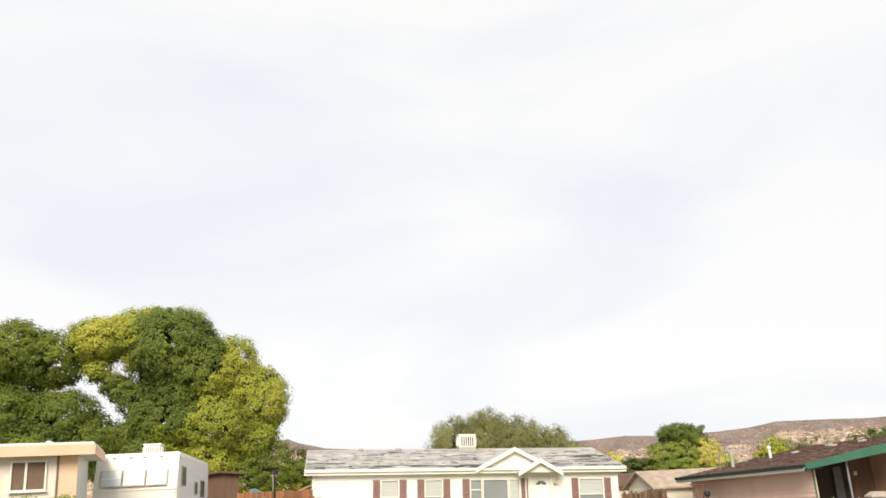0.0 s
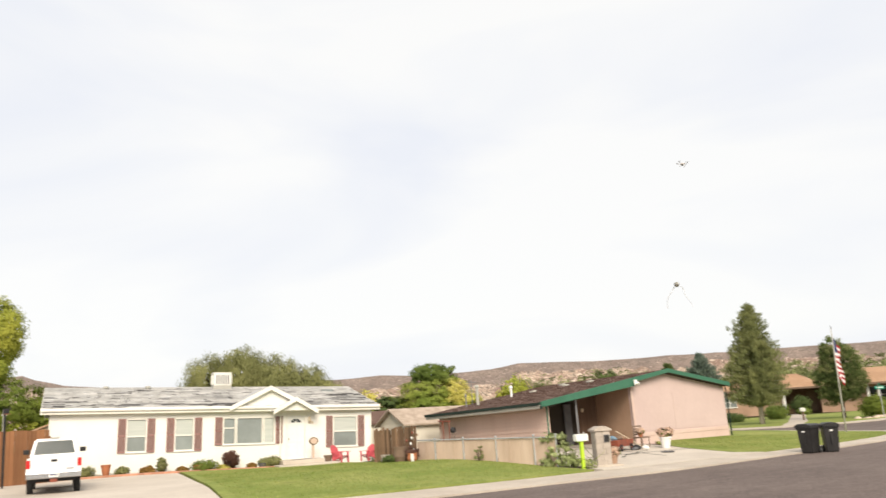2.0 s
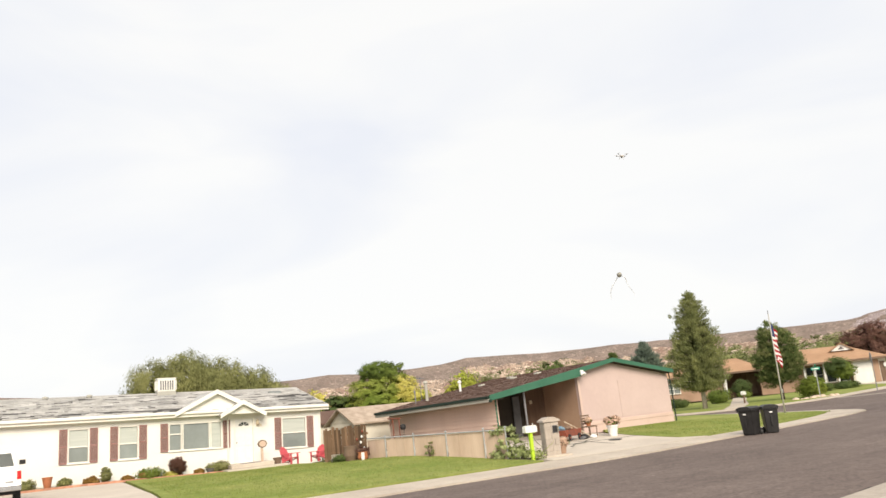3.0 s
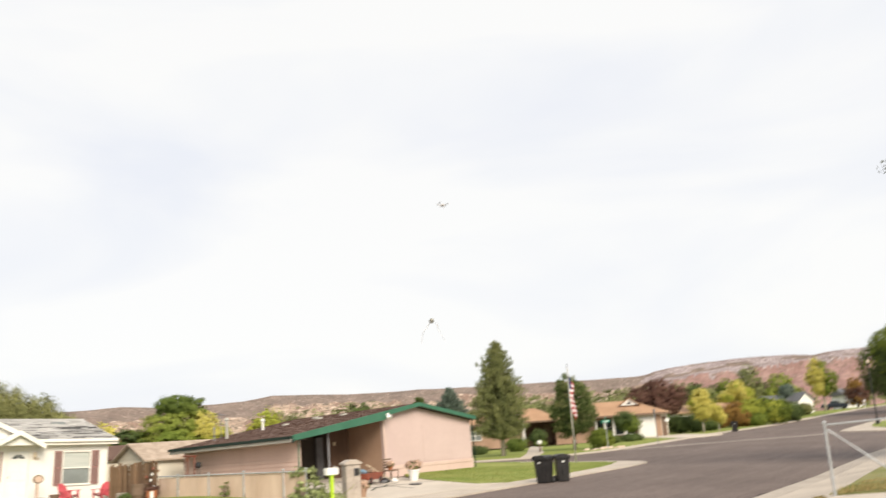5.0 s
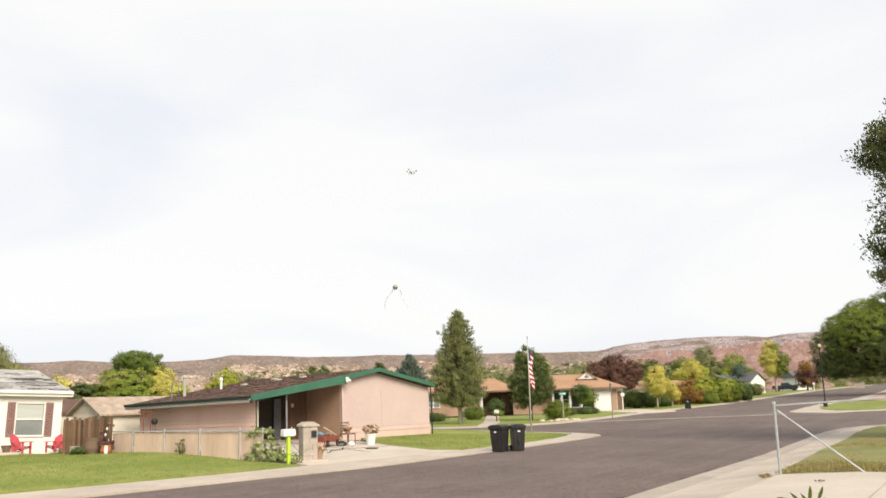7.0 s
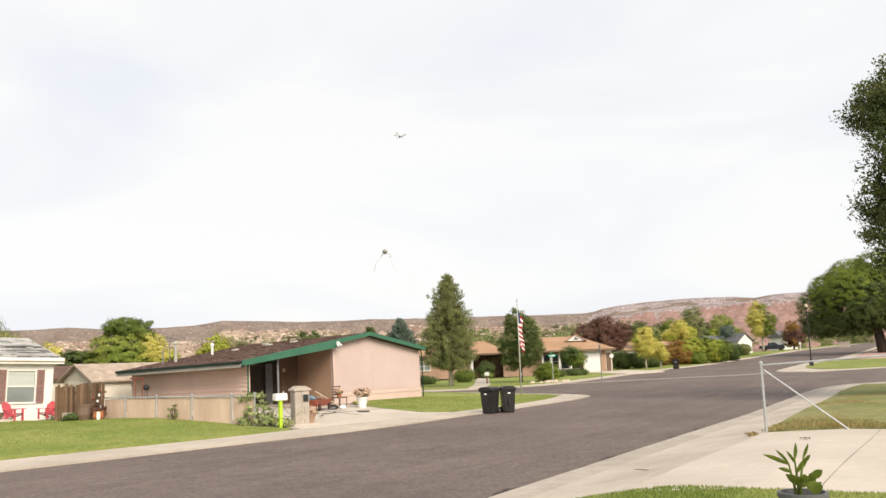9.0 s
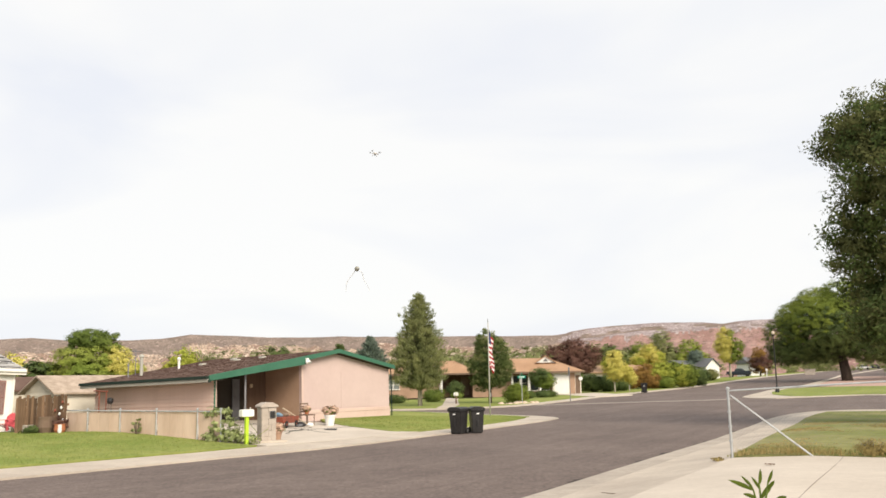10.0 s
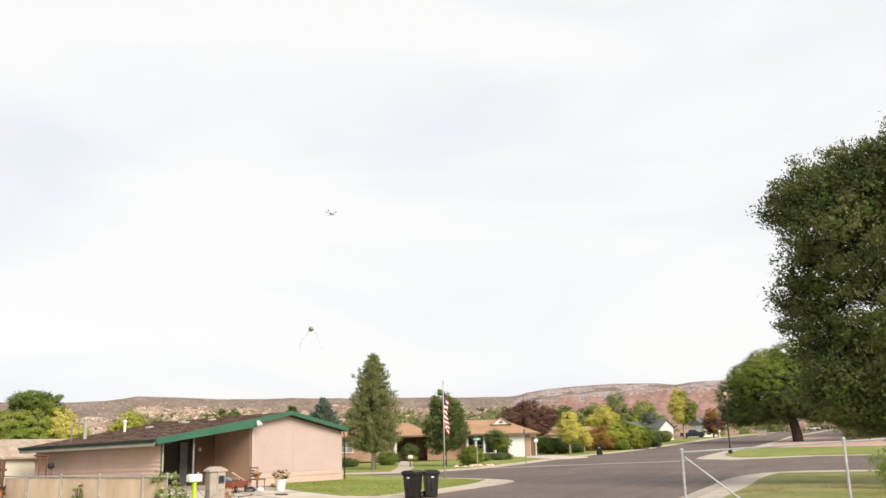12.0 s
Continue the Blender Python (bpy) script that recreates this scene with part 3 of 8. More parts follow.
ribbon("lawn_corner", [(29.0, 18.4), (29.45, 17.42), (34.0, 17.22), (38.6, 17.52), (40.98, 17.92), (41.88, 18.32), (42.28, 18.92), (42.08, 20.3), (41.18, 22), (40.38, 26), (40.08, 90)],
       [(29.9, 21.4), (30.7, 23.0), (32.2, 24.4), (33.5, 24.4), (34.5, 24.3), (35.5, 24.2), (36.4, 24.2), (36.9, 24.6), (37.0, 26), (37.4, 28), (38, 90)], LOT + 0.035, M_LAWN, "mown green corner lawn", "lawn", 1.2, 1.0)
OUT_T = [(50.3, 130), (50.3, 40), (50.3, 31.3), (51.4, 29), (53.7, 26.2), (56.2, 25.2), (60, 24.7), (67.2, 24.8), (76, 25.2), (85, 25.2), (92.5, 25), (105, 24.7), (120, 23.7), (131, 22.8), (150, 21.6), (330, 21)]
IN_T = [(51.8, 130), (51.8, 40), (52.1, 32.5), (52.9, 29.8), (55.2, 27.1), (58, 26.3), (61, 26.1), (67.5, 26.3), (76, 26.7), (85, 26.7), (92.5, 26.4), (105, 26.1), (120, 25.2), (131, 24.3), (150, 23.1), (330, 22.5)]
ribbon("pavement_tan_house", OUT_T, IN_T, LOT, M_CONC, "pale concrete kerb and pavement", "pavement", 1.5, 0.8)
ribbon("lawn_tan_house", IN_T, [(80, 130), (75, 60), (74, 44), (74, 42), (74, 41), (74, 40), (75, 39), (76, 38), (78, 37), (80, 36), (82, 35), (86, 34.5), (95, 36), (107, 38), (131, 42), (330, 50)], LOT + 0.03, M_LAWN, "green front lawn beyond the crossing", "lawn", 2, 1.5)
OUT_R = [(68.5, -120), (74.9, 0), (74.4, 3.8), (70.8, 7.3), (68.2, 9.4), (69, 11.4), (70.9, 12.3), (74, 12.6), (92.7, 13.2), (106.7, 12.1), (133, 11), (330, 10)]
IN_R = [(69.8, -120), (75.9, 0), (75.5, 3.9), (72, 7.5), (72.3, 8.9), (74.5, 10), (76.5, 10.7), (79, 11.2), (84, 11.85), (95.7, 11.9), (106, 10.6), (330, 8.5)]
ribbon("pavement_right", OUT_R, IN_R, LOT, M_CONC, "pale concrete kerb return at the far corner", "pavement", 1.5, 0.8)
ribbon("lawn_right", IN_R[:10], [(101, -120), (102, 0), (102, 2), (102, 3.5), (102, 4.5), (102, 5), (102, 6), (102, 7), (101.8, 8), (101, 9.5)], LOT + 0.03, M_LAWN, "green corner lawn with a street lamp", "lawn", 2, 1.5)
ribbon("gravel_yard", [(102.2, -60), (102.2, 0), (102, 8.4), (106, 10.5), (133, 9.8)], [(140, -60), (140, 0), (140, 5), (140, 7), (140, 8)], LOT + 0.02, M_GRAVEL, "pinkish red gravel yard under a broad tree", "gravel yard", 2, 2)

# a paler sealed strip across the junction
SEAM = [(57.0, 24.1), (60.3, 20.6), (63.1, 16.9), (65.4, 13.3), (67.6, 12.0)]
ribbon("road_seam", SEAM, [(s + 1.5, w + 0.3) for s, w in SEAM], 0.02, M_SEAM, "pale sealed seam across the asphalt", "road seam", 1.5, 2, 0.004)
ribbon("slab_joint", [(9.9, 1.42), (18.9, 1.42)], [(9.9, 1.431), (18.9, 1.431)], LOT + 0.009, M_SEAM, "dark open joint in the concrete slab", "joint", 1.5, 1, 0.004)


for p0, p1, wide in (((24.2, 21.5), (30.3, 20.7), (0.0, 0.05)), ((26.6, 19.7), (28.6, 28.0), (0.05, 0.0)), ((24.9, 24.4), (30.8, 23.6), (0.0, 0.05))):
    ribbon("slab_joint", [p0, p1], [(p0[0] + wide[0], p0[1] + wide[1]), (p1[0] + wide[0], p1[1] + wide[1])], LOT + 0.022, M_PATCH, "dark joint between the driveway slabs", "joint", 1.0, 1, 0.004)


def lip_shadow(name, line, s0, s1, label, wide=0.07):
    """An uneven dark strip that paints the crumbled asphalt lip's shadow along a gutter."""
    xs, ws = [q[0] for q in line], [q[1] for q in line]
    n = int((s1 - s0) / 0.09)
    v, f = [], []
    for k in range(n):
        a = s0 + (s1 - s0) * k / n
        w = float(np.interp(a, xs, ws)) + 0.03 * noise.noise(Vector((a * 2.1, 0, 4)))
        half = max(0.006, wide * (0.35 + 0.9 * noise.noise(Vector((a * 0.9, 3, 1))) + 0.4 * noise.noise(Vector((a * 5.0, 7, 1)))))
        for b in (w - 0.01, w + half):
            v.append(tuple(STREET @ Vector((a, b, rise(a, b) + 0.012))))
        if k:
            q = 2 * k
            f.append((q - 2, q, q + 1, q - 1))
    me = from_arrays(name, v, f)
    me.materials.append(M_LIPSHADOW)
    tagged(new(name, me), label, "crack", kind="structure")


lip_shadow("asphalt_edge", OUT_N[:5], 7.0, 38.0, "painted shadow of the crumbled asphalt lip along the gutter", 0.26)


def hills():
    """Far ranges of dry hills round the valley, with a flat-topped mesa."""
    prof = [(-75, 2.7), (-50, 2.9), (-30, 3.3), (-22.2, 3.68), (-21.2, 3.68), (-20.2, 3.65), (-19.3, 3.5), (-18.1, 3.64), (-15.5, 3.72), (-14.4, 3.71), (-12, 3.64), (-10.7, 3.52), (-9.7, 3.36), (-9.2, 3.2), (-8.5, 3.12), (-4.7, 3.12), (-1.7, 3.16), (2.8, 3.25), (6.3, 3.25), (9.9, 3.26), (13.3, 3.36), (15.5, 3.48), (17.3, 3.22), (19.8, 3.1), (22.6, 3.08), (24.8, 3.25), (26.9, 3.1), (32, 2.95), (40, 3.05), (44.4, 3.5), (46.1, 3.9), (46.8, 4.2), (50, 3.7), (70, 3.2), (100, 3.0)]
    ax, ay = [p[0] for p in prof], [p[1] for p in prof]
    az = np.arange(-75, 100.01, 0.12)
    rows = 84
    verts, faces, slot = [], [], []
    for a in az:
        top = np.interp(a, ax, ay)
        mesa = ss(-8.6, -9.6, a) if a < -8 else 0.0
        for j in range(rows):
            f = j / (rows - 1)
            dist = 2450 + 550 * f
            x, y = -math.sin(radians(a)) * dist, math.cos(radians(a)) * dist
            lump = noise.fractal(Vector((x, y, 0)) / 260, 1.0, 2.1, 6)
            gully = abs(noise.noise(Vector((x, y, 7)) / 90))
            crest = math.tan(radians(top)) * 3000
            rim = f ** 1.1
            if mesa:
                rim = rim * (1 - mesa) + mesa * (0.62 * f + 0.10 * ss(0.50, 0.58, f) + 0.08 * ss(0.72, 0.78, f) + 0.12 * ss(0.82, 0.90, f) + 0.08 * ss(0.92, 0.98, f))
            low = 1 - f ** 5
            z = crest * rim + (lump * 30 - gully * 26) * low * ss(0, 0.25, f) + lump * 3.5
            verts.append((x, y, z - 3))
    m = rows
    for i in range(len(az) - 1):
        for j in range(m - 1):
            q = i * m + j
            faces.append((q, q + 1, q + m + 1, q + m))
            f = j / (m - 1) + 0.06 * noise.noise(Vector((az[i] * 1.3, j * 0.08, 3))) + 0.03 * noise.noise(Vector((az[i] * 6, j * 0.2, 3)))
            on = az[i] < -8.9 + 0.4 * noise.noise(Vector((j * 0.3, 0, 0)))
            slot.append((2 if f < 0.87 else 3 if noise.noise(Vector((az[i] * 0.5, j * 0.55, 6))) > 0.16 else 1) if on else (3 if f > 0.80 + 0.2 * noise.noise(Vector((az[i] * 0.25, 4, 0))) else 2 if 0.40 < f < 0.58 and noise.noise(Vector((az[i] * 0.35, 9, 0))) > 0 else 0))
    me = from_arrays("backdrop_hills", verts, faces)
    for mm in (M_HILL, M_RIM, M_REDSLOPE, M_RIDGE):
        me.materials.append(mm)
    me.polygons.foreach_set("material_index", slot)
    for p in me.polygons:
        p.use_smooth = True
    tagged(new("backdrop_hills", me), "dry red and tan desert hills with scrub and a flat mesa", "hills", kind="structure")


hills()


# ---------------------------------------------------------------- houses
def shingles(parent, x0, x1, y0, z0, y1, z1, material, seed, tab=0.33, course=0.17, label="", lift=0.012, torn=None):
    """Courses of worn shingle tabs on a roof slope from the eave line to the ridge line."""
    rng = random.Random(seed)
    verts, faces, slot = [], [], []
    run = math.hypot(y1 - y0, z1 - z0)
    n = max(2, int(run / course))
    uy, uz = (y1 - y0) / run, (z1 - z0) / run
    ny, nz = -uz, uy
    if nz < 0:
        ny, nz = -ny, -nz
    for i in range(n):
        d0 = i * run / n
        d1 = min(d0 + run / n * 1.25, run)
        x = x0 - (tab / 2 if i % 2 else 0)
        while x < x1:
            a, b = max(x, x0), min(x + tab * rng.uniform(0.92, 1.0), x1)
            x += tab
            if b - a < 0.03:
                continue
            up = lift * rng.uniform(0.6, 2.4)
            dd = d0 + rng.uniform(-0.015, 0.015)
            worn = torn is not None and 0.75 * noise.noise(Vector((x * 0.22, i * 0.75, seed))) + 0.45 * noise.noise(Vector((x * 1.1, i * 1.9, 5))) + 0.20 * (1 - 2 * i / n) + rng.uniform(-0.1, 0.1) > 0.20
            if worn:
                up *= 0.25
            slot += [1 if worn else 0] * 4
            k = len(verts)
            for xx in (a, b):
                for d, h in ((dd, 0.0), (dd, up), (d1, 0.004), (d1, -0.004)):
                    verts.append((xx, y0 + uy * d + ny * h, z0 + uz * d + nz * h))
            faces += [(k, k + 1, k + 5, k + 4), (k + 1, k + 2, k + 6, k + 5), (k, k + 3, k + 2, k + 1), (k + 4, k + 5, k + 6, k + 7)]
    me = from_arrays("shingles", verts, faces)
    me.materials.append(material)
    if torn is not None:
        me.materials.append(torn)
        me.polygons.foreach_set("material_index", slot)
    ob = part("shingles", me, material, parent, label)
    tagged(ob, kind="stuff")
    return ob


def window(parent, x0, x1, z0, z1, y=0.0, frame_m=None, bars=(0.5,), posts=(), glass=None, f=0.05, panes=None):
    """A framed window on a wall that faces -y: frame, sill, sashes and panes."""
    fm = frame_m or M_TRIM
    bm = bmesh.new()
    box(x0 - f, x0, y - 0.05, y + 0.06, z0 - f, z1 + f, 0, bm)
    box(x1, x1 + f, y - 0.05, y + 0.06, z0 - f, z1 + f, 0, bm)
    box(x0, x1, y - 0.05, y + 0.06, z1, z1 + f, 0, bm)
    box(x0, x1, y - 0.05, y + 0.06, z0 - f, z0, 0, bm)
    w = part("window", bm, fm, parent)
    part("sill", box(x0 - f - 0.03, x1 + f + 0.03, y - 0.10, y - 0.052, z0 - f - 0.03, z0 - f + 0.02, 0.008), fm, w)
    xs = [x0] + [x0 + (x1 - x0) * p for p in posts] + [x1]
    zs = [z0] + [z0 + (z1 - z0) * b for b in bars] + [z1]
    for k, p in enumerate(xs[1:-1]):
        part("mullion", box(p - 0.03, p + 0.03, y - 0.04, y + 0.05, z0, z1), fm, w)
    for b in zs[1:-1]:
        part("meeting_rail", box(x0, x1, y - 0.035, y + 0.045, b - 0.025, b + 0.025), fm, w)
    i = 0
    for xa, xb in zip(xs, xs[1:]):
        for za, zb in zip(zs, zs[1:]):
            g = (panes[i % len(panes)] if panes else (glass or M_GLASS))
            part("pane", box(xa + 0.01, xb - 0.01, y + 0.0, y + 0.012, za + 0.01, zb - 0.01), g, w)
            i += 1
    return w


def shutter(parent, x0, x1, z0, z1, y=0.0):
    bm = bmesh.new()
    box(x0, x0 + 0.05, y - 0.04, y - 0.004, z0, z1, 0.006, bm)
    box(x1 - 0.05, x1, y - 0.04, y - 0.004, z0, z1, 0.006, bm)
    for z in (z0, (z0 + z1) / 2 - 0.03, z1 - 0.07):
        box(x0 + 0.05, x1 - 0.05, y - 0.04, y - 0.004, z, z + 0.07, 0, bm)
    s = part("shutter", bm, M_SHUT, parent)
    bm = bmesh.new()
    z = z0 + 0.07
    while z < z1 - 0.08:
        box(x0 + 0.05, x1 - 0.05, y - 0.028, y - 0.006, z, z + 0.028, 0, bm)
        z += 0.045
    part("louvres", bm, M_SHUT, s)
    return s


def laps(parent, axis, a0, a1, fixed, z0, z1, pitch, material, out):
    """Overlapping boards along a wall; axis 'x' or 'y', out: side that they face."""
    k = 0
    z = z0
    me_by = {}
    while z < z1 - 0.02:
        zt = min(z + pitch, z1)
        d0, d1 = fixed + out * 0.042, fixed + out * 0.006
        key = round(zt - z, 4)
        if key not in me_by:
            h = zt - z
            if axis == "x":
                v = [(a0, d0, 0), (a1, d0, 0), (a1, d1, h), (a0, d1, h), (a0, fixed, 0), (a1, fixed, 0)]
            else:
                v = [(d0, a0, 0), (d0, a1, 0), (d1, a1, h), (d1, a0, h), (fixed, a0, 0), (fixed, a1, 0)]
            me_by[key] = from_arrays("siding_board", v, [(0, 1, 2, 3), (4, 5, 1, 0)])
        part("siding_board", me_by[key], material, parent, m=pose(0, 0, z))
        z += pitch
        k += 1


def evap_cooler(m, label, sx=1.0, sy=1.0, h=0.85):
    t = thing("evaporative_cooler", m, label, "air cooler")
    bm = box(-sx / 2, sx / 2, -sy / 2, sy / 2, 0.06, h, 0.02)
    part("cabinet", bm, M_TRIM, t)
    part("lid", box(-sx / 2 - 0.03, sx / 2 + 0.03, -sy / 2 - 0.03, sy / 2 + 0.03, h, h + 0.05, 0.015), M_TRIM, t)
    part("base_tray", box(-sx / 2 - 0.02, sx / 2 + 0.02, -sy / 2 - 0.02, sy / 2 + 0.02, -0.12, 0.06), M_GUTTER, t)
    for side in (0, 1, 2):
        g = part("grille", box(-sx * 0.40, sx * 0.40, -0.012, -0.004, 0.14, h - 0.08), M_GREYPLASTIC, t,
                 m=(pose(0, -sy / 2, 0), pose(sx / 2, 0, 0, 0, 0, 90), pose(-sx / 2, 0, 0, 0, 0, -90))[side])
        me = mesh_of(box(-0.022, 0.022, -0.045, -0.013, 0.13, h - 0.07), "slat")
        for k in range(7):
            part("slat", me, M_TRIM, g, m=pose(-sx * 0.40 + sx * 0.8 * k / 6, 0, 0))
    return t


def white_house():
    h = thing("white_house", STREET @ pose(16.94, 36.25, 0.35, 0, 2.0, -15.4), "long low white house with brown shutters and worn grey roof", "house")
    X0, X1, D, E = -7.2, 6.85, 9.2, 2.6
    # walls with openings
    def wall_run(x0, x1, holes):
        bm = bmesh.new()
        xs = x0
        for a, b, z0, z1 in sorted(holes):
            box(xs, a, 0, 0.14, 0.0, E, 0, bm)
            box(a, b, 0, 0.14, 0.0, z0, 0, bm)
            box(a, b, 0, 0.14, z1, E, 0, bm)
            xs = b
        box(xs, x1, 0, 0.14, 0.0, E, 0, bm)
        return bm
    holes = [(-4.13, -3.40, 0.92, 2.24), (-2.14, -1.42, 0.92, 2.24), (-0.07, 2.16, 1.12, 2.22), (2.80, 3.62, 0.34, 2.30), (5.02, 6.12, 0.88, 2.20)]
    front = part("front_wall", wall_run(X0, X1, holes), M_WHITE, h, "white lapped siding")
    part("back_wall", box(X0, X1, D - 0.14, D, 0, E), M_WHITE, h)
    for x in (X0, X1 - 0.14):
        part("end_wall", box(x, x + 0.14, 0.14, D - 0.14, 0, E), M_WHITE, h)
    z = 0.05
    while z < E - 0.05:
        spans, xs = [], X0
        for a, b, z0, z1 in sorted(holes):
            if z0 - 0.12 < z < z1:
                spans.append((xs, a - 0.05))
                xs = b + 0.05
        spans.append((xs, X1))
        for a, b in spans:
            bm = bmesh.new()
            v = [bm.verts.new(p) for p in ((a, -0.014, z), (b, -0.014, z), (b, -0.006, z + 0.125), (a, -0.006, z + 0.125), (a, -0.001, z), (b, -0.001, z))]
            bm.faces.new(v[:4])
            bm.faces.new((v[4], v[5], v[1], v[0]))
            part("siding_board", bm, M_WHITE, front)
        z += 0.125
    part("skirting", box(X0 + 0.03, X1 - 0.03, 0.03, D - 0.03, -0.7, 0.0), M_CREAM, h, "pale skirting under the siding")
    for x in (X0 - 0.02, X1 - 0.08):
        part("corner_board", box(x, x + 0.10, -0.035, 0.06, 0, E), M_TRIM, h)
    # roof
    ov, ey, ez, ry, rz = 0.35, -0.28, 2.73, 4.6, 3.84
    for y0, y1 in ((ey, ry), (D - ey, ry)):
        bm = bmesh.new()
        v = [bm.verts.new(p) for p in ((X0 - ov, y0, ez), (X1 + ov, y0, ez), (X1 + ov, y1, rz), (X0 - ov, y1, rz), (X0 - ov, y0, ez - 0.1), (X1 + ov, y0, ez - 0.1), (X1 + ov, y1, rz - 0.1), (X0 - ov, y1, rz - 0.1))]
        for f in ((0, 1, 2, 3), (7, 6, 5, 4), (0, 4, 5, 1), (1, 5, 6, 2), (3, 7, 4, 0)):
            bm.faces.new([v[i] for i in f])
        bmesh.ops.recalc_face_normals(bm, faces=bm.faces[:])
        r = part("roof", bm, M_SHINGLE, h, "weathered grey shingles, patchy and curling")
        if y0 < 1:
            shingles(r, X0 - ov, X1 + ov, y0, ez + 0.006, y1, rz + 0.006, M_SHINGLE, 4, 0.30, 0.15, lift=0.026, torn=M_TORN)
    part("ridge_cap", prism([(X0 - ov, rz - 0.03), (X1 + ov, rz - 0.03), (X1 + ov, rz + 0.05), (X0 - ov, rz + 0.05)], ry - 0.1, ry + 0.1), M_SHINGLE, h)
    part("fascia", box(X0 - ov - 0.02, X1 + ov + 0.02, ey - 0.035, ey - 0.002, ez - 0.22, ez + 0.03, 0.006), M_TRIM, h)
    part("gutter", box(X0 - ov, X1 + ov, ey - 0.13, ey - 0.037, ez - 0.10, ez + 0.0, 0.02), M_TRIM, h)
    part("soffit", box(X0 - ov, X1 + ov, ey, 0.0, ez - 0.16, ez - 0.13), M_TRIM, h)
    for x in (X0 - ov, X1 + ov - 0.03):
        bm = bmesh.new()
        for ya, yb in ((ey, ry), (D - ey, ry)):
            v = [bm.verts.new(p) for p in ((x, ya, ez - 0.2), (x, yb, rz - 0.2), (x, yb, rz + 0.02), (x, ya, ez + 0.02), (x + 0.03, ya, ez - 0.2), (x + 0.03, yb, rz - 0.2), (x + 0.03, yb, rz + 0.02), (x + 0.03, ya, ez + 0.02))]
            for f in ((0, 1, 2, 3), (7, 6, 5, 4), (3, 2, 6, 7), (0, 4, 5, 1)):
                bm.faces.new([v[i] for i in f])
        bmesh.ops.recalc_face_normals(bm, faces=bm.faces[:])
        part("barge_board", bm, M_TRIM, h)
        bm = bmesh.new()
        xw = X0 if x < 0 else X1
        v = [bm.verts.new(p) for p in ((xw, 0, E), (xw, D, E), (xw, ry, rz - 0.12))]
        bm.faces.new(v)
        part("gable_infill", bm, M_WHITE, h)
    # two small front gables, one behind the other
    for xa, xb, za, zp, yf, yb, wall in ((0.09, 3.77, 2.70, 3.63, -0.42, 4.2, True), (1.99, 4.06, 2.52, 3.10, -0.75, 2.2, True)):
        xm = (xa + xb) / 2
        g = part("front_gable", prism([(xa + 0.3, za), (xb - 0.3, za), (xm, zp - 0.16)], yf + 0.18, yf + 0.26), M_WHITE, h)
        for x_e in (xa, xb):
            bm = bmesh.new()
            v = [bm.verts.new(p) for p in ((x_e, yf, za), (xm, yf, zp), (xm, yb, zp), (x_e, yf + 0.9, za), (x_e, yf, za - 0.05), (xm, yf, zp - 0.06), (xm, yb, zp - 0.06), (x_e, yf + 0.9, za - 0.05))]
            for f in ((0, 1, 2, 3), (7, 6, 5, 4), (0, 4, 5, 1), (3, 7, 4, 0)):
                bm.faces.new([v[i] for i in f])
            bmesh.ops.recalc_face_normals(bm, faces=bm.faces[:])
            part("gable_roof", bm, M_SHINGLE, g)
            sgn = 1 if x_e == xa else -1
            bm = prism([(x_e, za - 0.17), (x_e, za + 0.03), (xm, zp + 0.03), (xm, zp - 0.17)], yf - 0.045, yf - 0.002)
            part("rake_board", bm, M_TRIM, g)
            part("rake_soffit", prism([(x_e + sgn * 0.02, za - 0.15), (x_e + sgn * 0.02, za - 0.12), (xm, zp - 0.10), (xm, zp - 0.13)], yf, yf + 0.2), M_TRIM, g)
    part("gable_sill", box(0.5, 3.6, -0.40, -0.20, 2.665, 2.72), M_TRIM, h)
    # windows and shutters
    window(h, -4.13, -3.40, 0.92, 2.24, 0.03, bars=(0.47,), panes=[M_GLASS, M_BLIND])
    window(h, -2.14, -1.42, 0.92, 2.24, 0.03, bars=(0.47,), panes=[M_GLASS, M_BLIND])
    window(h, -0.07, 0.40, 1.12, 2.22, 0.03, bars=(0.62,), panes=[M_GLASS, M_GLASS])
    window(h, 0.52, 1.62, 1.12, 2.22, 0.03, bars=(), panes=[M_GLASS])
    window(h, 1.74, 2.16, 1.12, 2.22, 0.03, bars=(), panes=[M_BLIND])
    window(h, 5.02, 6.12, 0.88, 2.20, 0.03, bars=(0.5,), panes=[M_GLASS, M_BLIND])
    for a, b, z0, z1 in ((-4.52, -4.20, 0.85, 2.29), (-3.33, -3.01, 0.85, 2.29), (-2.53, -2.21, 0.85, 2.29), (-1.35, -1.03, 0.85, 2.29), (-0.47, -0.14, 1.06, 2.28), (2.25, 2.57, 1.06, 2.28), (4.63, 4.95, 0.82, 2.26), (6.19, 6.51, 0.82, 2.26)):
        shutter(h, a, b, z0, z1, -0.02)
    # door
    d = part("door", box(2.80, 3.62, 0.05, 0.10, 0.34, 2.30, 0.008), M_PLASTICWHITE, h, "white front door with a fanlight")
    part("door_frame", box(2.72, 3.70, -0.03, 0.04, 2.30, 2.38), M_TRIM, h)
    for x in (2.72, 3.62):
        part("door_frame", box(x, x + 0.08, -0.03, 0.04, 0.34, 2.30), M_TRIM, h)
    for z0, z1 in ((0.5, 1.0), (1.1, 1.75)):
        for x in (2.9, 3.26):
            part("door_panel", box(x, x + 0.26, 0.035, 0.052, z0, z1, 0.006), M_PLASTICWHITE, d)
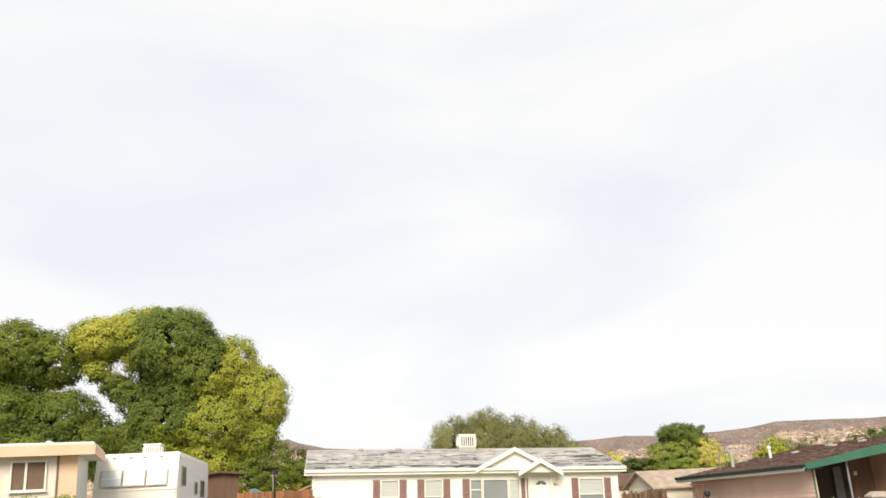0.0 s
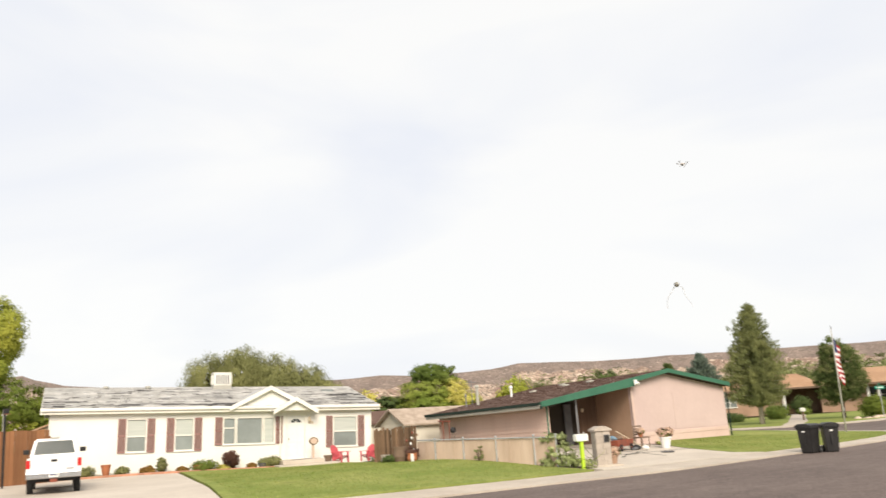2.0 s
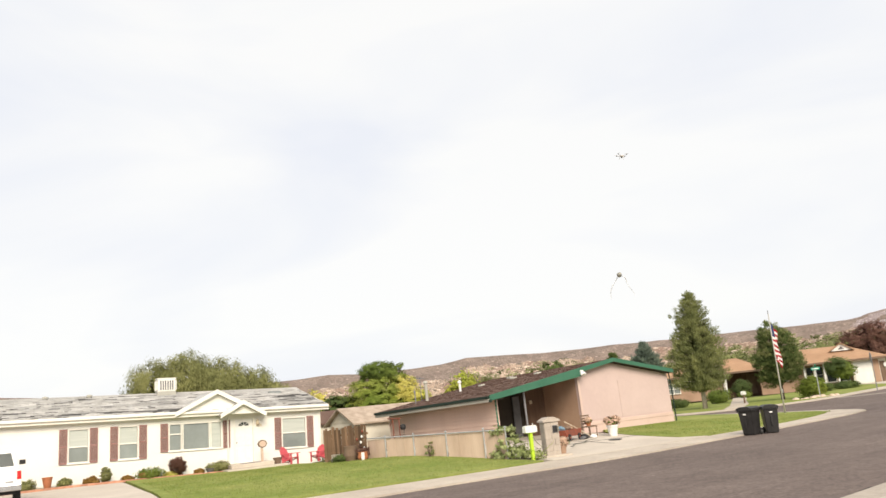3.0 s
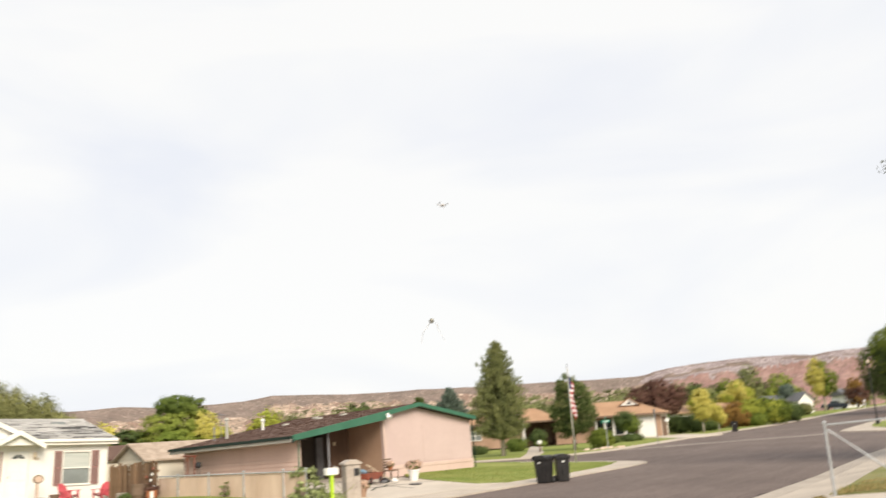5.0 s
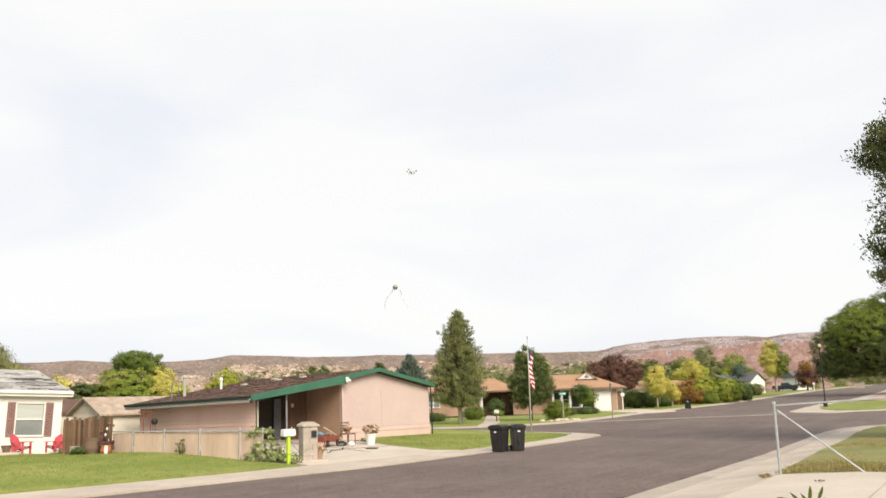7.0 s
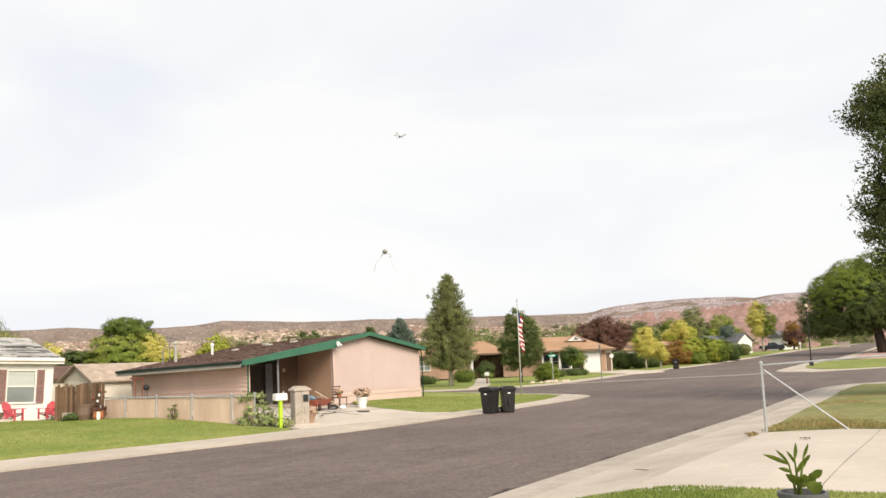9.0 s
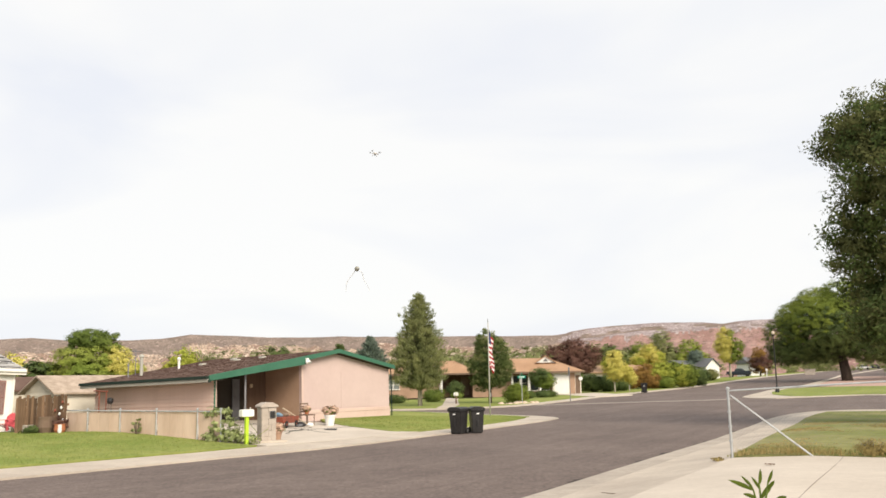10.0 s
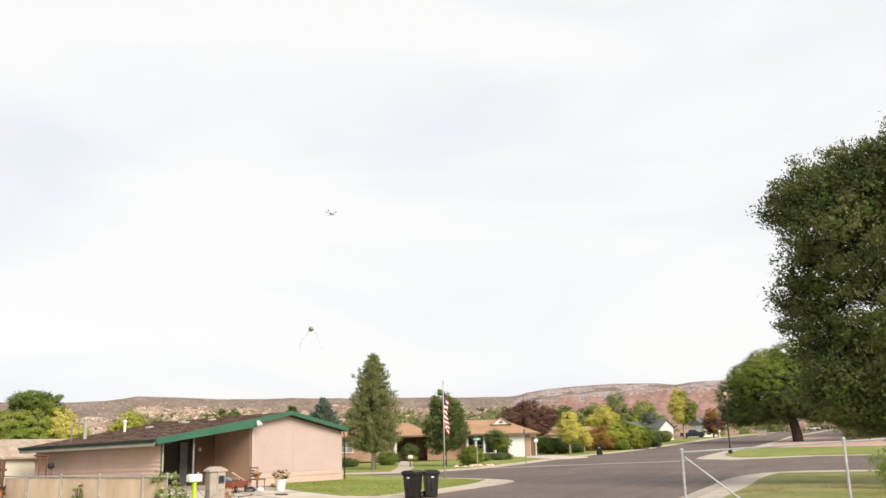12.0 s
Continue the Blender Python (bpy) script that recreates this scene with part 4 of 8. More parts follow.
    for k in range(4):
        a = k * 45
        bm = bmesh.new()
        c = [bm.verts.new((3.21 + r * math.cos(radians(a + q)), 0.040, 1.98 + r * 0.75 * math.sin(radians(a + q)))) for r, q in ((0.07, 4), (0.24, 4), (0.24, 22), (0.24, 41), (0.07, 41))]
        bm.faces.new(c)
        part("fanlight_pane", bm, M_DARKGLASS, d)
    part("door_knob", lathe([(0.0, 0), (0.03, 0.01), (0.035, 0.03), (0.0, 0.05)], 10), M_CHROME, d, m=pose(2.88, 0.05, 1.25, 90))
    for k in range(3):
        part("number_bar", box(3.78 + k * 0.09, 3.84 + k * 0.09, -0.03, -0.023, 1.92, 2.02), M_CREAM, h)
    part("porch_lamp", lathe([(0.05, 0), (0.08, 0.06), (0.06, 0.2), (0.02, 0.26)], 8), M_CREAM, h, m=pose(3.82, -0.1, 2.0))
    bm = rod([(2.47, -0.10, 2.45), (2.47, -0.06, 2.1), (2.47, -0.05, 0.2)], 0.035)
    part("downpipe", bm, M_TRIM, h)
    # vents on the roof
    for x, y, z in ((-4.9, 4.3, 3.73), (-3.0, 4.35, 3.74)):
        v = part("roof_vent", lathe([(0.09, 0), (0.09, 0.12), (0.14, 0.13), (0.13, 0.2), (0.03, 0.23)], 10), M_GUTTER, h, m=pose(x, y, z - 0.02))
    part("skylight", box(5.4, 6.0, 3.4, 3.9, 3.55, 3.68, 0.02), M_GLASS, h)
    return h


white_house()
HM = STREET @ pose(16.94, 36.25, 0.35, 0, 2.0, -15.4)
evap_cooler(HM @ pose(0.5, 4.5, 3.88), "cream louvred evaporative cooler on the ridge of the roof", 0.84, 0.70, 0.66)


def pink_house():
    h = thing("pink_house", STREET @ pose(33.8, 23.9, 0.38, -1.1, 0, -8), "low pink house with a brown roof, green fascia and open carport", "house")
    XL, XR, XW, D = -7.72, 2.98, -3.05, 8.95
    RX, RZ, EL, ER = -0.93, 3.19, -8.36, 3.02
    slope = lambda x: 0.161 if x < RX else 0.186
    deck = lambda x: RZ - abs(x - RX) * slope(x)
    zl, zr = deck(EL), deck(ER)
    top = lambda x: deck(x) - 0.16
    # gable wall and the enclosed room
    part("gable_wall", prism([(XW, 0), (XR, 0), (XR, top(XR)), (RX, top(RX)), (XW, top(XW))], 0, 0.16), M_PINK, h, "smooth pink stucco gable wall")
    for a, b in ((XW + 0.02, -0.52), (-0.50, XR - 0.02)):
        part("wall_panel", prism([(a, 0.52), (b, 0.52), (b, top(XR) - 0.12), (a, top(XR) - 0.12)], -0.012, 0.0), M_PINK, h)
    part("plinth_band", box(XW - 0.01, XR + 0.01, -0.05, -0.013, 0.30, 0.46, 0.01), M_PINKBASE, h, "pale band along the foot of the wall")
    part("plinth", box(XW - 0.01, XR + 0.02, -0.03, 0.0, -0.3, 0.30), M_PINKBASE, h)
    part("room_side_wall", prism([(XW, -0.3), (XW + 0.16, -0.3), (XW + 0.16, top(XW)), (XW, top(XW))], 0.16, 2.5), M_TANWALL, h, "tan carport wall")
    part("right_wall", box(XR - 0.16, XR, 0.16, D, -0.3, top(XR)), M_PINK, h)
    part("corner_strip", box(XW - 0.05, XW + 0.06, -0.06, -0.02, -0.05, top(XW)), M_PINKBASE, h)
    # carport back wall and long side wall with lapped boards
    part("carport_back_wall", prism([(XL + 0.16, -0.3), (XW, -0.3), (XW, top(XW)), (XL + 0.16, top(XL + .16))], 2.5, 2.66), M_SHADE, h, "back wall of the carport, coloured dark for its shade")
    side = part("side_wall", box(XL + 0.03, XL + 0.16, 0.25, D, -0.3, top(XL)), M_SIDING, h)
    laps(side, "y", 0.20, D, XL + 0.03, 0.0, top(XL) - 0.02, 0.165, M_SIDING, -1)
    part("wall_end", box(XL, XL + 0.06, 0.19, 0.25, -0.3, top(XL), 0.01), M_GREEN, h, "green painted corner post")
    part("carport_post", rod([(-6.2, 0.1, -0.3), (-6.2, 0.1, top(-6.2))], 0.045, 10), M_SIGNBACK, h)
    part("carport_door", box(-5.02, -4.62, 2.36, 2.43, -0.1, 1.95, 0.01), M_GREYPLASTIC, h, "grey door at the back of the carport")
    part("store_wall", prism([(-4.3, -0.3), (XW, -0.3), (XW, top(XW)), (-4.3, top(-4.3))], 2.40, 2.49), M_STORE, h, "brown boarded store wall")
    part("store_lamp", box(-4.02, -3.88, 2.33, 2.395, 1.55, 1.72, 0.02), M_CREAM, h)
    part("back_wall", prism([(XL + 0.16, -0.3), (XR - 0.16, -0.3), (XR - .16, top(XR)), (RX, top(RX)), (XL + .16, top(XL + .16))], D - 0.16, D), M_SIDING, h)
    # roof
    yf, yb = -0.32, D + 0.08
    for xe, ze, mk in ((EL, zl, 1), (ER, zr, 0)):
        bm = bmesh.new()
        v = [bm.verts.new(p) for p in ((xe, yf, ze), (RX, yf, RZ), (RX, yb, RZ), (xe, yb, ze), (xe, yf, ze - 0.12), (RX, yf, RZ - 0.12), (RX, yb, RZ - 0.12), (xe, yb, ze - 0.12))]
        for f in ((0, 1, 2, 3), (7, 6, 5, 4), (0, 4, 5, 1), (3, 7, 4, 0), (2, 6, 7, 3)):
            bm.faces.new([v[i] for i in f])
        bmesh.ops.recalc_face_normals(bm, faces=bm.faces[:])
        r = part("roof", bm, M_BROWNROOF, h, "brown shingle roof")
        if mk:
            # shingles() lays along x from y0 to y1; turned a quarter to run along this eave
            q = shingles(r, -yb, -yf, xe, ze + 0.006, RX, RZ + 0.006, M_BROWNROOF, 9, 0.30, 0.14, lift=0.010)
            q.matrix_local = pose(0, 0, 0, 0, 0, -90)
    # green rake boards on the gable end
    part("rake_board", prism([(EL - 0.05, zl - 0.19), (EL - 0.05, zl + 0.04), (RX, RZ + 0.04), (RX, RZ - 0.14), (XW + 0.05, deck(XW) - 0.16), (XW - 0.05, deck(XW) - 0.35)], yf - 0.05, yf - 0.002), M_GREEN, h, "deep green painted beam over the carport")
    part("rake_board", prism([(RX, RZ - 0.14), (RX, RZ + 0.04), (ER + 0.05, zr + 0.04), (ER + 0.05, zr - 0.15)], yf - 0.05, yf - 0.002), M_GREEN, h, "green painted fascia")
    # soffits take the same dark colour in place of the shade under the roof
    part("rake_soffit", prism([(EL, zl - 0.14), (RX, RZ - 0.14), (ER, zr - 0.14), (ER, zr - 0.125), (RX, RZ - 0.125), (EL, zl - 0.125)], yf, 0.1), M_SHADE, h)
    part("eave_fascia", box(EL - 0.17, EL - 0.002, yf, yb, zl - 0.10, zl + 0.012), M_DARKGREEN, h, "dark green eave board")
    part("gutter", box(EL - 0.10, EL - 0.004, yf, yb, zl - 0.24, zl - 0.104, 0.02), M_GUTTER, h)
    part("beam_end", box(EL - 0.14, EL - 0.02, yf - 0.12, yf - 0.052, zl - 0.26, zl - 0.14, 0.01), M_DARKGREEN, h)
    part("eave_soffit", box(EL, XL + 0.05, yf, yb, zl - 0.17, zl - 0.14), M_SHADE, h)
    part("downpipe", rod([(ER - 0.15, yf + 0.1, zr - 0.15), (XR + 0.07, -0.10, zr - 0.4), (XR + 0.07, -0.10, -0.1)], 0.03), M_DARKGREEN, h, "dark green downpipe")
    # flood lamp under the beam
    l = part("flood_lamp", box(XW - 0.12, XW + 0.02, yf - 0.14, yf - 0.055, top(XW) - 0.02, top(XW) + 0.08, 0.01), M_PLASTICWHITE, h)
    for dx in (-0.1, 0.08):
        part("lamp_head", lathe([(0.02, 0), (0.07, 0.05), (0.09, 0.14), (0.0, 0.15)], 10), M_PLASTICWHITE, l, m=pose(XW - 0.05 + dx, yf - 0.14, top(XW) - 0.02, 150, 20 if dx > 0 else -20, 0))
    # vents and pipes on the roof
    for x, y, hgt, r, m in ((-6.6, 7.0, 0.85, 0.075, M_GUTTER), (-6.9, 7.6, 0.5, 0.03, M_SIGNBACK), (-4.6, 6.9, 0.42, 0.06, M_PLASTICWHITE)):
        zz = deck(x)
        p = part("vent_pipe", rod([(x, y, zz - 0.1), (x, y, zz + hgt)], r, 10), m, h)
        part("vent_cap", lathe([(r * 1.1, 0), (r * 1.7, 0.03), (r * 1.2, 0.12), (0.01, 0.16)], 10), m, p, m=pose(x, y, zz + hgt))
    for x, y in ((-3.6, 6.4), (-2.6, 5.0), (-2.2, 3.6), (-2.0, 6.0)):
        zz = deck(x)
        part("roof_vent", prism([(x - 0.14, zz - 0.05), (x + 0.14, zz), (x + 0.11, zz + 0.10), (x - 0.12, zz + 0.07)], y - 0.13, y + 0.13), M_GUTTER, h)
    a = part("tv_antenna", rod([(-6.0, 8.4, 2.3), (-6.0, 8.4, 3.6)], 0.02, 6), M_SIGNBACK, h)
    part("boom", rod([(-6.35, 8.3, 3.5), (-5.65, 8.5, 3.52)], 0.012, 5), M_SIGNBACK, a)
    for k in range(6):
        x = -6.3 + k * 0.12
        part("element", rod([(x - 0.05, 8.3 + 0.2 * k / 5 - 0.25, 3.51), (x + 0.05, 8.3 + 0.2 * k / 5 + 0.25, 3.51)], 0.008, 4), M_SIGNBACK, a)
    return h


pink_house()


def face(s, w, z=None):
    """A pose at (s, w) turned so that x runs square to the line from the street corner."""
    return spot(s, w, z, -math.degrees(math.atan2(s, w)))


# ---------------------------------------------------------------- the tan house beyond the crossing
def tan_house():
    h = thing("tan_house", face(83.8, 38.3, 0.66), "low tan ranch house with a light brown hipped roof", "house")
    part("left_wing_wall", box(-14.5, -7.4, 0.9, 8, -0.3, 2.2), M_TANWALL, h, "tan brick wall")
    part("porch_wall", box(-7.4, -4.0, 3.2, 8, -0.3, 2.2), M_STORE, h, "dark boarded wall at the back of the porch")
    part("brick_wall", box(-4.0, 0.2, 1.0, 8, -0.3, 2.2), M_TANWALL, h, "tan brick wall")
    part("middle_wall", box(0.2, 4.6, 1.6, 8, -0.3, 2.2), M_TANWALL, h)
    part("garage_wall", box(4.6, 7.6, 0, 8, -0.3, 2.25), M_BEIGE, h)
    # roofs
    def hip(x0, x1, y0, y1, ze, zr, inset, name="roof"):
        bm = bmesh.new()
        ym = (y0 + y1) / 2
        v = [bm.verts.new(p) for p in ((x0, y0, ze), (x1, y0, ze), (x1, y1, ze), (x0, y1, ze), (x0 + inset, ym, zr), (x1 - inset, ym, zr))]
        for f in ((0, 1, 5, 4), (1, 2, 5), (2, 3, 4, 5), (3, 0, 4), (3, 2, 1, 0)):
            bm.faces.new([v[i] for i in f])
        bmesh.ops.recalc_face_normals(bm, faces=bm.faces[:])
        r = part(name, bm, M_TANROOF, h)
        n = 14
        for k in range(n):
            a = k / n
            bm = box(x0 + inset * a, x1 - inset * a, y0 + (ym - y0) * a - 0.02, y0 + (ym - y0) * (a + 0.9 / n), ze + (zr - ze) * a + 0.01, ze + (zr - ze) * a + 0.035)
            part("shingle_course", bm, M_TANROOF, r)
        part("fascia", box(x0 - 0.02, x1 + 0.02, y0 - 0.05, y0 - 0.004, ze - 0.16, ze + 0.02), M_BROWNBOARD, r)
        part("soffit", box(x0, x1, y0, y0 + 0.9, ze - 0.14, ze - 0.10), M_BROWNBOARD, r)
    hip(-15.0, -3.2, 0.1, 8.6, 2.3, 3.75, 3.0)
    hip(-4.0, 8.0, -0.7, 8.7, 2.3, 3.85, 3.8)
    g = part("vent_gable", prism([(3.0, 3.30), (5.0, 3.30), (4.0, 3.98)], 1.8, 2.0), M_PLASTICWHITE, h, "white louvred roof gable")
    for sx in (-1, 1):
        part("gable_roof", prism([(4.0 + sx * 1.15, 3.26), (4.0 + sx * 1.15, 3.33), (4.0, 4.08), (4.0, 4.0)], 1.6, 3.9), M_TANROOF, g)
    part("gable_vent", prism([(3.7, 3.42), (4.3, 3.42), (4.0, 3.72)], 1.77, 1.80), M_GREYPLASTIC, g)
    gd = part("garage_door", box(4.75, 6.3, -0.06, -0.002, -0.1, 1.95, 0.01), M_PLASTICWHITE, h, "white panelled garage door")
    for k in range(4):
        for j in range(4):
            part("door_panel", box(4.82 + j * 0.37, 5.12 + j * 0.37, -0.075, -0.061, 0.0 + k * 0.48, 0.40 + k * 0.48, 0.006), M_PLASTICWHITE, gd)
    part("garage_pier", box(6.42, 6.95, -0.08, -0.002, -0.2, 2.1), M_TANWALL, h, "tan boarded pier")
    part("side_door", box(7.02, 7.5, -0.05, -0.002, -0.2, 1.85), M_BROWNBOARD, h)
    part("wreath_light", lathe([(0.05, 0), (0.22, 0.02), (0.22, 0.07), (0.05, 0.09)], 14), M_PLASTICWHITE, h, m=pose(7.55, -0.1, 1.5, 90))
    for x in (-7.3, 0.3, 1.2, 2.1, 3.3):
        part("porch_post", box(x - 0.09, x + 0.09, 0.1, 0.28, -0.3, 2.25, 0.01), M_PLASTICWHITE, h)
    for x0, x1 in ((0.45, 1.05), (1.35, 1.95), (2.3, 3.1), (3.5, 4.3)):
        window(h, x0, x1, 0.35, 1.9, 1.57, glass=M_DARKGLASS)
    window(h, -13.3, -12.0, 0.7, 1.65, 0.87, bars=(0.5,), posts=(0.5,), glass=M_GLASS)
    window(h, -2.6, -1.4, 0.9, 1.9, 0.97, bars=(), posts=(0.5,), glass=M_DARKGLASS)
    part("front_door", box(-5.4, -4.5, 3.12, 3.19, -0.1, 1.95, 0.01), M_BROWNBOARD, h)
    part("downpipe", rod([(-7.55, 0.8, 2.2), (-7.55, 0.82, -0.2)], 0.05, 8), M_PLASTICWHITE, h)
    return h


tan_house()


def conifer(name, m, label, height, radius, leaf, bark, seed, n=900, per=16, size=0.16, bare=0.6, tip=0.4):
    rng = np.random.default_rng(seed)
    t = thing(name, m, label, "tree")
    part("trunk", rod([(0, 0, -0.3), (0.02, 0, height * 0.5), (0, 0, height * 0.96)], radius * 0.11, 9, 0.03), bark, t, smooth=True)
    c, r = [], []
    tiers = int(height / 0.21)
    bm = bmesh.new()
    for i in range(tiers):
        f = i / tiers
        z = bare + (height - bare) * f
        rad = radius * float(np.interp(f, (0, 0.15, 0.3, 0.45, 0.6, 0.75, 0.88, 1.0), (0.86, 0.98, 1.0, 0.92, 0.78, 0.58, 0.34, 0.04))) * rng.uniform(0.88, 1.08) + tip * 0.1
        arms = max(4, int(10 * (1 - f) + 4))
        a0 = rng.random() * 6.28
        for k in range(arms):
            a = a0 + 6.283 * k / arms + rng.normal() * 0.15
            ln = rad * rng.uniform(0.62, 1.16)
            end = Vector((math.cos(a) * ln, math.sin(a) * ln, z + ln * (0.25 * f + 0.05)))
            rod([(0, 0, z), end], 0.03 * (1 - f) + 0.01, 4, 0.006, bm)
            steps = max(3, int(ln / 0.17))
            for q in range(steps):
                g = (q + 1) / steps
                c.append((end.x * g + rng.normal() * 0.06, end.y * g + rng.normal() * 0.06, z + (end.z - z) * g + rng.normal() * 0.06 + 0.08 * g, math.cos(a) * 1.0, math.sin(a) * 1.0, 0.6))
                r.append(0.26 * (1 - 0.5 * f) + 0.07)
    tagged(part("branches", bm, bark, t), kind="stuff")
    part("crown", leaf_mesh("crown", c, r, per, size, rng, 0.7, aspect=5.0, ball=0.1, along=0.7), leaf, t)
    return t


conifer("pine_tree", face(57.0, 33.3) @ pose(-0.28, 0, 0), "tall dense dark green pine with a bare pale foot", 8.55, 1.86, L_PINE, M_PALEBARK, 11, per=24, size=0.05, bare=1.45)
conifer("blue_spruce", face(70.6, 47.3), "grey-green spruce behind the pink house", 6.3, 1.75, L_SPRUCE, M_BARK, 12, per=16, size=0.075, bare=0.5)
conifer("small_conifer", face(68.9, 49.8), "dark pointed conifer behind the roof", 5.6, 1.2, L_DARK, M_BARK, 13, per=16, size=0.075, bare=0.5)

# ---------------------------------------------------------------- trees
# green dome; the greener low, left and inner leaves paint in the crown's shade
tree("big_tree", face(5.6, 61.6), "huge spreading tree with rounded yellow-green crown", [(0.6, 0, 12.3, 3.4, 3.1), (2.6, -0.5, 10.6, 2.6, 2.4), (4.5, 0, 10.8, 2.35, 2.35), (6.5, 0, 8.7, 2.5, 2.45), (-4.1, 0.3, 12.9, 2.1, 1.6), (-1.6, 0, 13.3, 2.3, 1.8), (3.8, -0.6, 6.9, 2.75, 2.18), (0.5, -0.3, 7.4, 2.38, 2.09), (1.2, 0, 9.3, 2.18, 1.80), (5.9, 0, 6.0, 2.18, 1.80), (-0.4, 0, 4.7, 2.47, 1.61), (3.2, 0, 4.5, 2.47, 1.61), (-1.5, 0, 8.6, 1.15, 1.5), (-1.3, 0, 6.5, 1.1, 1.4), (-2.4, 0, 9.4, 0.85, 0.9), (-2.2, 0.3, 6.0, 1.1, 1.2), (-4.1, 0.3, 10.9, 0.95, 0.8), (-3.0, 0.3, 9.9, 0.9, 0.8)],
     6600, 46, 0.11, L_YELLOWGREEN, M_DARKBARK, 0.42, 6.2, 21, 0.42, 0.8, limbs=9, shell=0.24, second=(L_GREEN, lambda p: (p[0] < -0.3 and p[2] < 10.4) or math.hypot(p[0] - 1.0, p[2] - 12.0) + 0.8 * noise.noise(Vector(p[:3]) * 0.5) < 3.1 or p[2] + p[0] * 0.5 < 3.6 or p[2] < 3.5 + 1.2 * noise.noise(Vector(p[:3]) * 0.4) or math.hypot(p[0] - 0.6, p[2] - 8.6) < 1.9), lean=(-0.9, 0))
tree("big_dark_tree", face(-2.6, 63.5), "large dark green tree behind the caravan", [(1.0, 0, 11.3, 2.5, 2.09), (-1.2, 0, 11.8, 2.66, 2.09), (-3.8, 0, 10.6, 2.85, 2.47), (-1.5, 0, 7.8, 3.23, 2.09), (2.0, -1, 7.4, 2.47, 1.90), (4.0, -1, 5.7, 2.47, 1.90), (0.5, -1, 5.1, 2.85, 2.09), (-3.5, -1, 5.4, 3.04, 2.38), (5.6, -1, 4.2, 1.90, 1.52)],
     4600, 44, 0.105, L_OLIVE, M_DARKBARK, 0.4, 5.6, 22, 0.42, 0.8, shell=0.26, second=(L_GREEN, 0.0))
tree("back_bush_tree", face(13.6, 60.0), "shady green tree behind the timber fence", [(0, 0, 3.8, 2.4, 1.9), (2.0, 0, 3.2, 1.7, 1.5), (-2.0, 0, 3.4, 2.0, 1.6)], 560, 44, 0.10, L_YELLOWGREEN, M_BARK, 0.2, 2.0, 23, 0.42, second=(L_OLIVE, 0.1), shell=0.35)
tree("willow_tree", face(28.6, 53.2) @ pose(-0.85, 0, 0), "grey-green weeping willow behind the white roof", [(-3.5, 0, 5.0, 2.0, 1.9), (-1.4, 0, 5.6, 2.2, 1.7), (0.8, 0, 5.0, 2.2, 1.7), (2.9, 0, 4.4, 2.0, 1.5), (4.4, 0, 3.7, 1.5, 1.2)],
     1700, 60, 0.05, L_WILLOW, M_BARK, 0.4, 3.0, 24, 0.34, 0.8, hang=0.5, aspect=4.5)
tree("maple_tree", face(37.3, 47.0), "bright green tree with a darker top", [(-0.9, 0, 3.3, 1.2, 1.0), (0.3, 0, 3.2, 1.2, 1.1), (1.2, 0.8, 4.5, 1.0, 0.8), (0.0, 0.9, 4.75, 1.3, 0.75), (0, 0, 2.3, 1.6, 1.1), (-2.4, 0.8, 2.6, 1.0, 0.8)], 800, 60, 0.075, L_BRIGHT, M_BARK, 0.16, 1.6, 25, 0.32, second=(L_GREEN, lambda p: p[2] + 0.5 * noise.noise(Vector(p[:3]) * 0.9) > 4.15 or p[0] < -2.2))
tree("yellowing_tree", face(38.7, 45.8), "slender tree turning pale yellow", [(0, 0, 3.3, 1.0, 1.1), (0.7, 0, 2.6, 1.0, 0.9), (-0.5, 0, 2.3, 1.1, 0.9)], 380, 44, 0.07, L_YELLOW, M_PALEBARK, 0.08, 1.2, 26, 0.34, second=(L_YELLOWGREEN, 0.0))
tree("yellowing_tree", face(45.2, 66.0), "small yellow tree beyond the sheds", [(0, 0, 3.8, 0.9, 1.2), (0.4, 0, 2.8, 0.9, 1.0)], 110, 16, 0.18, L_YELLOW, M_PALEBARK, 0.08, 1.6, 27, 0.34)
tree("dark_shrub_tree", face(34.9, 48.9), "dark green shrub beside the sheds", [(0, 0, 2.3, 1.2, 1.1), (-0.8, 0, 1.8, 1.0, 1.0)], 150, 18, 0.17, L_DARK, M_BARK, 0.1, 1.0, 28, 0.35)
tree("light_tree", face(52.3, 53.8), "thin yellow-green tree behind the roof", [(0, 0, 4.0, 1.0, 1.3), (-0.8, 0, 3.3, 0.9, 0.9), (0.9, 0, 3.2, 1.0, 0.9)], 150, 14, 0.18, L_YELLOWGREEN, M_BARK, 0.09, 1.6, 29, 0.4)
tree("light_tree", face(55.5, 50.5), "low pale olive tree behind the roof", [(0, 0, 2.9, 1.5, 0.9), (1.2, 0, 2.7, 1.2, 0.8)], 140, 14, 0.18, L_WILLOW, M_BARK, 0.09, 1.4, 30, 0.4)
tree("dark_shrub_tree", face(65.2, 54.6), "dark juniper behind the roof", [(0, 0, 4.6, 1.1, 1.0), (0.6, 0, 3.6, 1.2, 1.2)], 130, 14, 0.2, L_DARK, M_BARK, 0.1, 1.6, 31, 0.4)
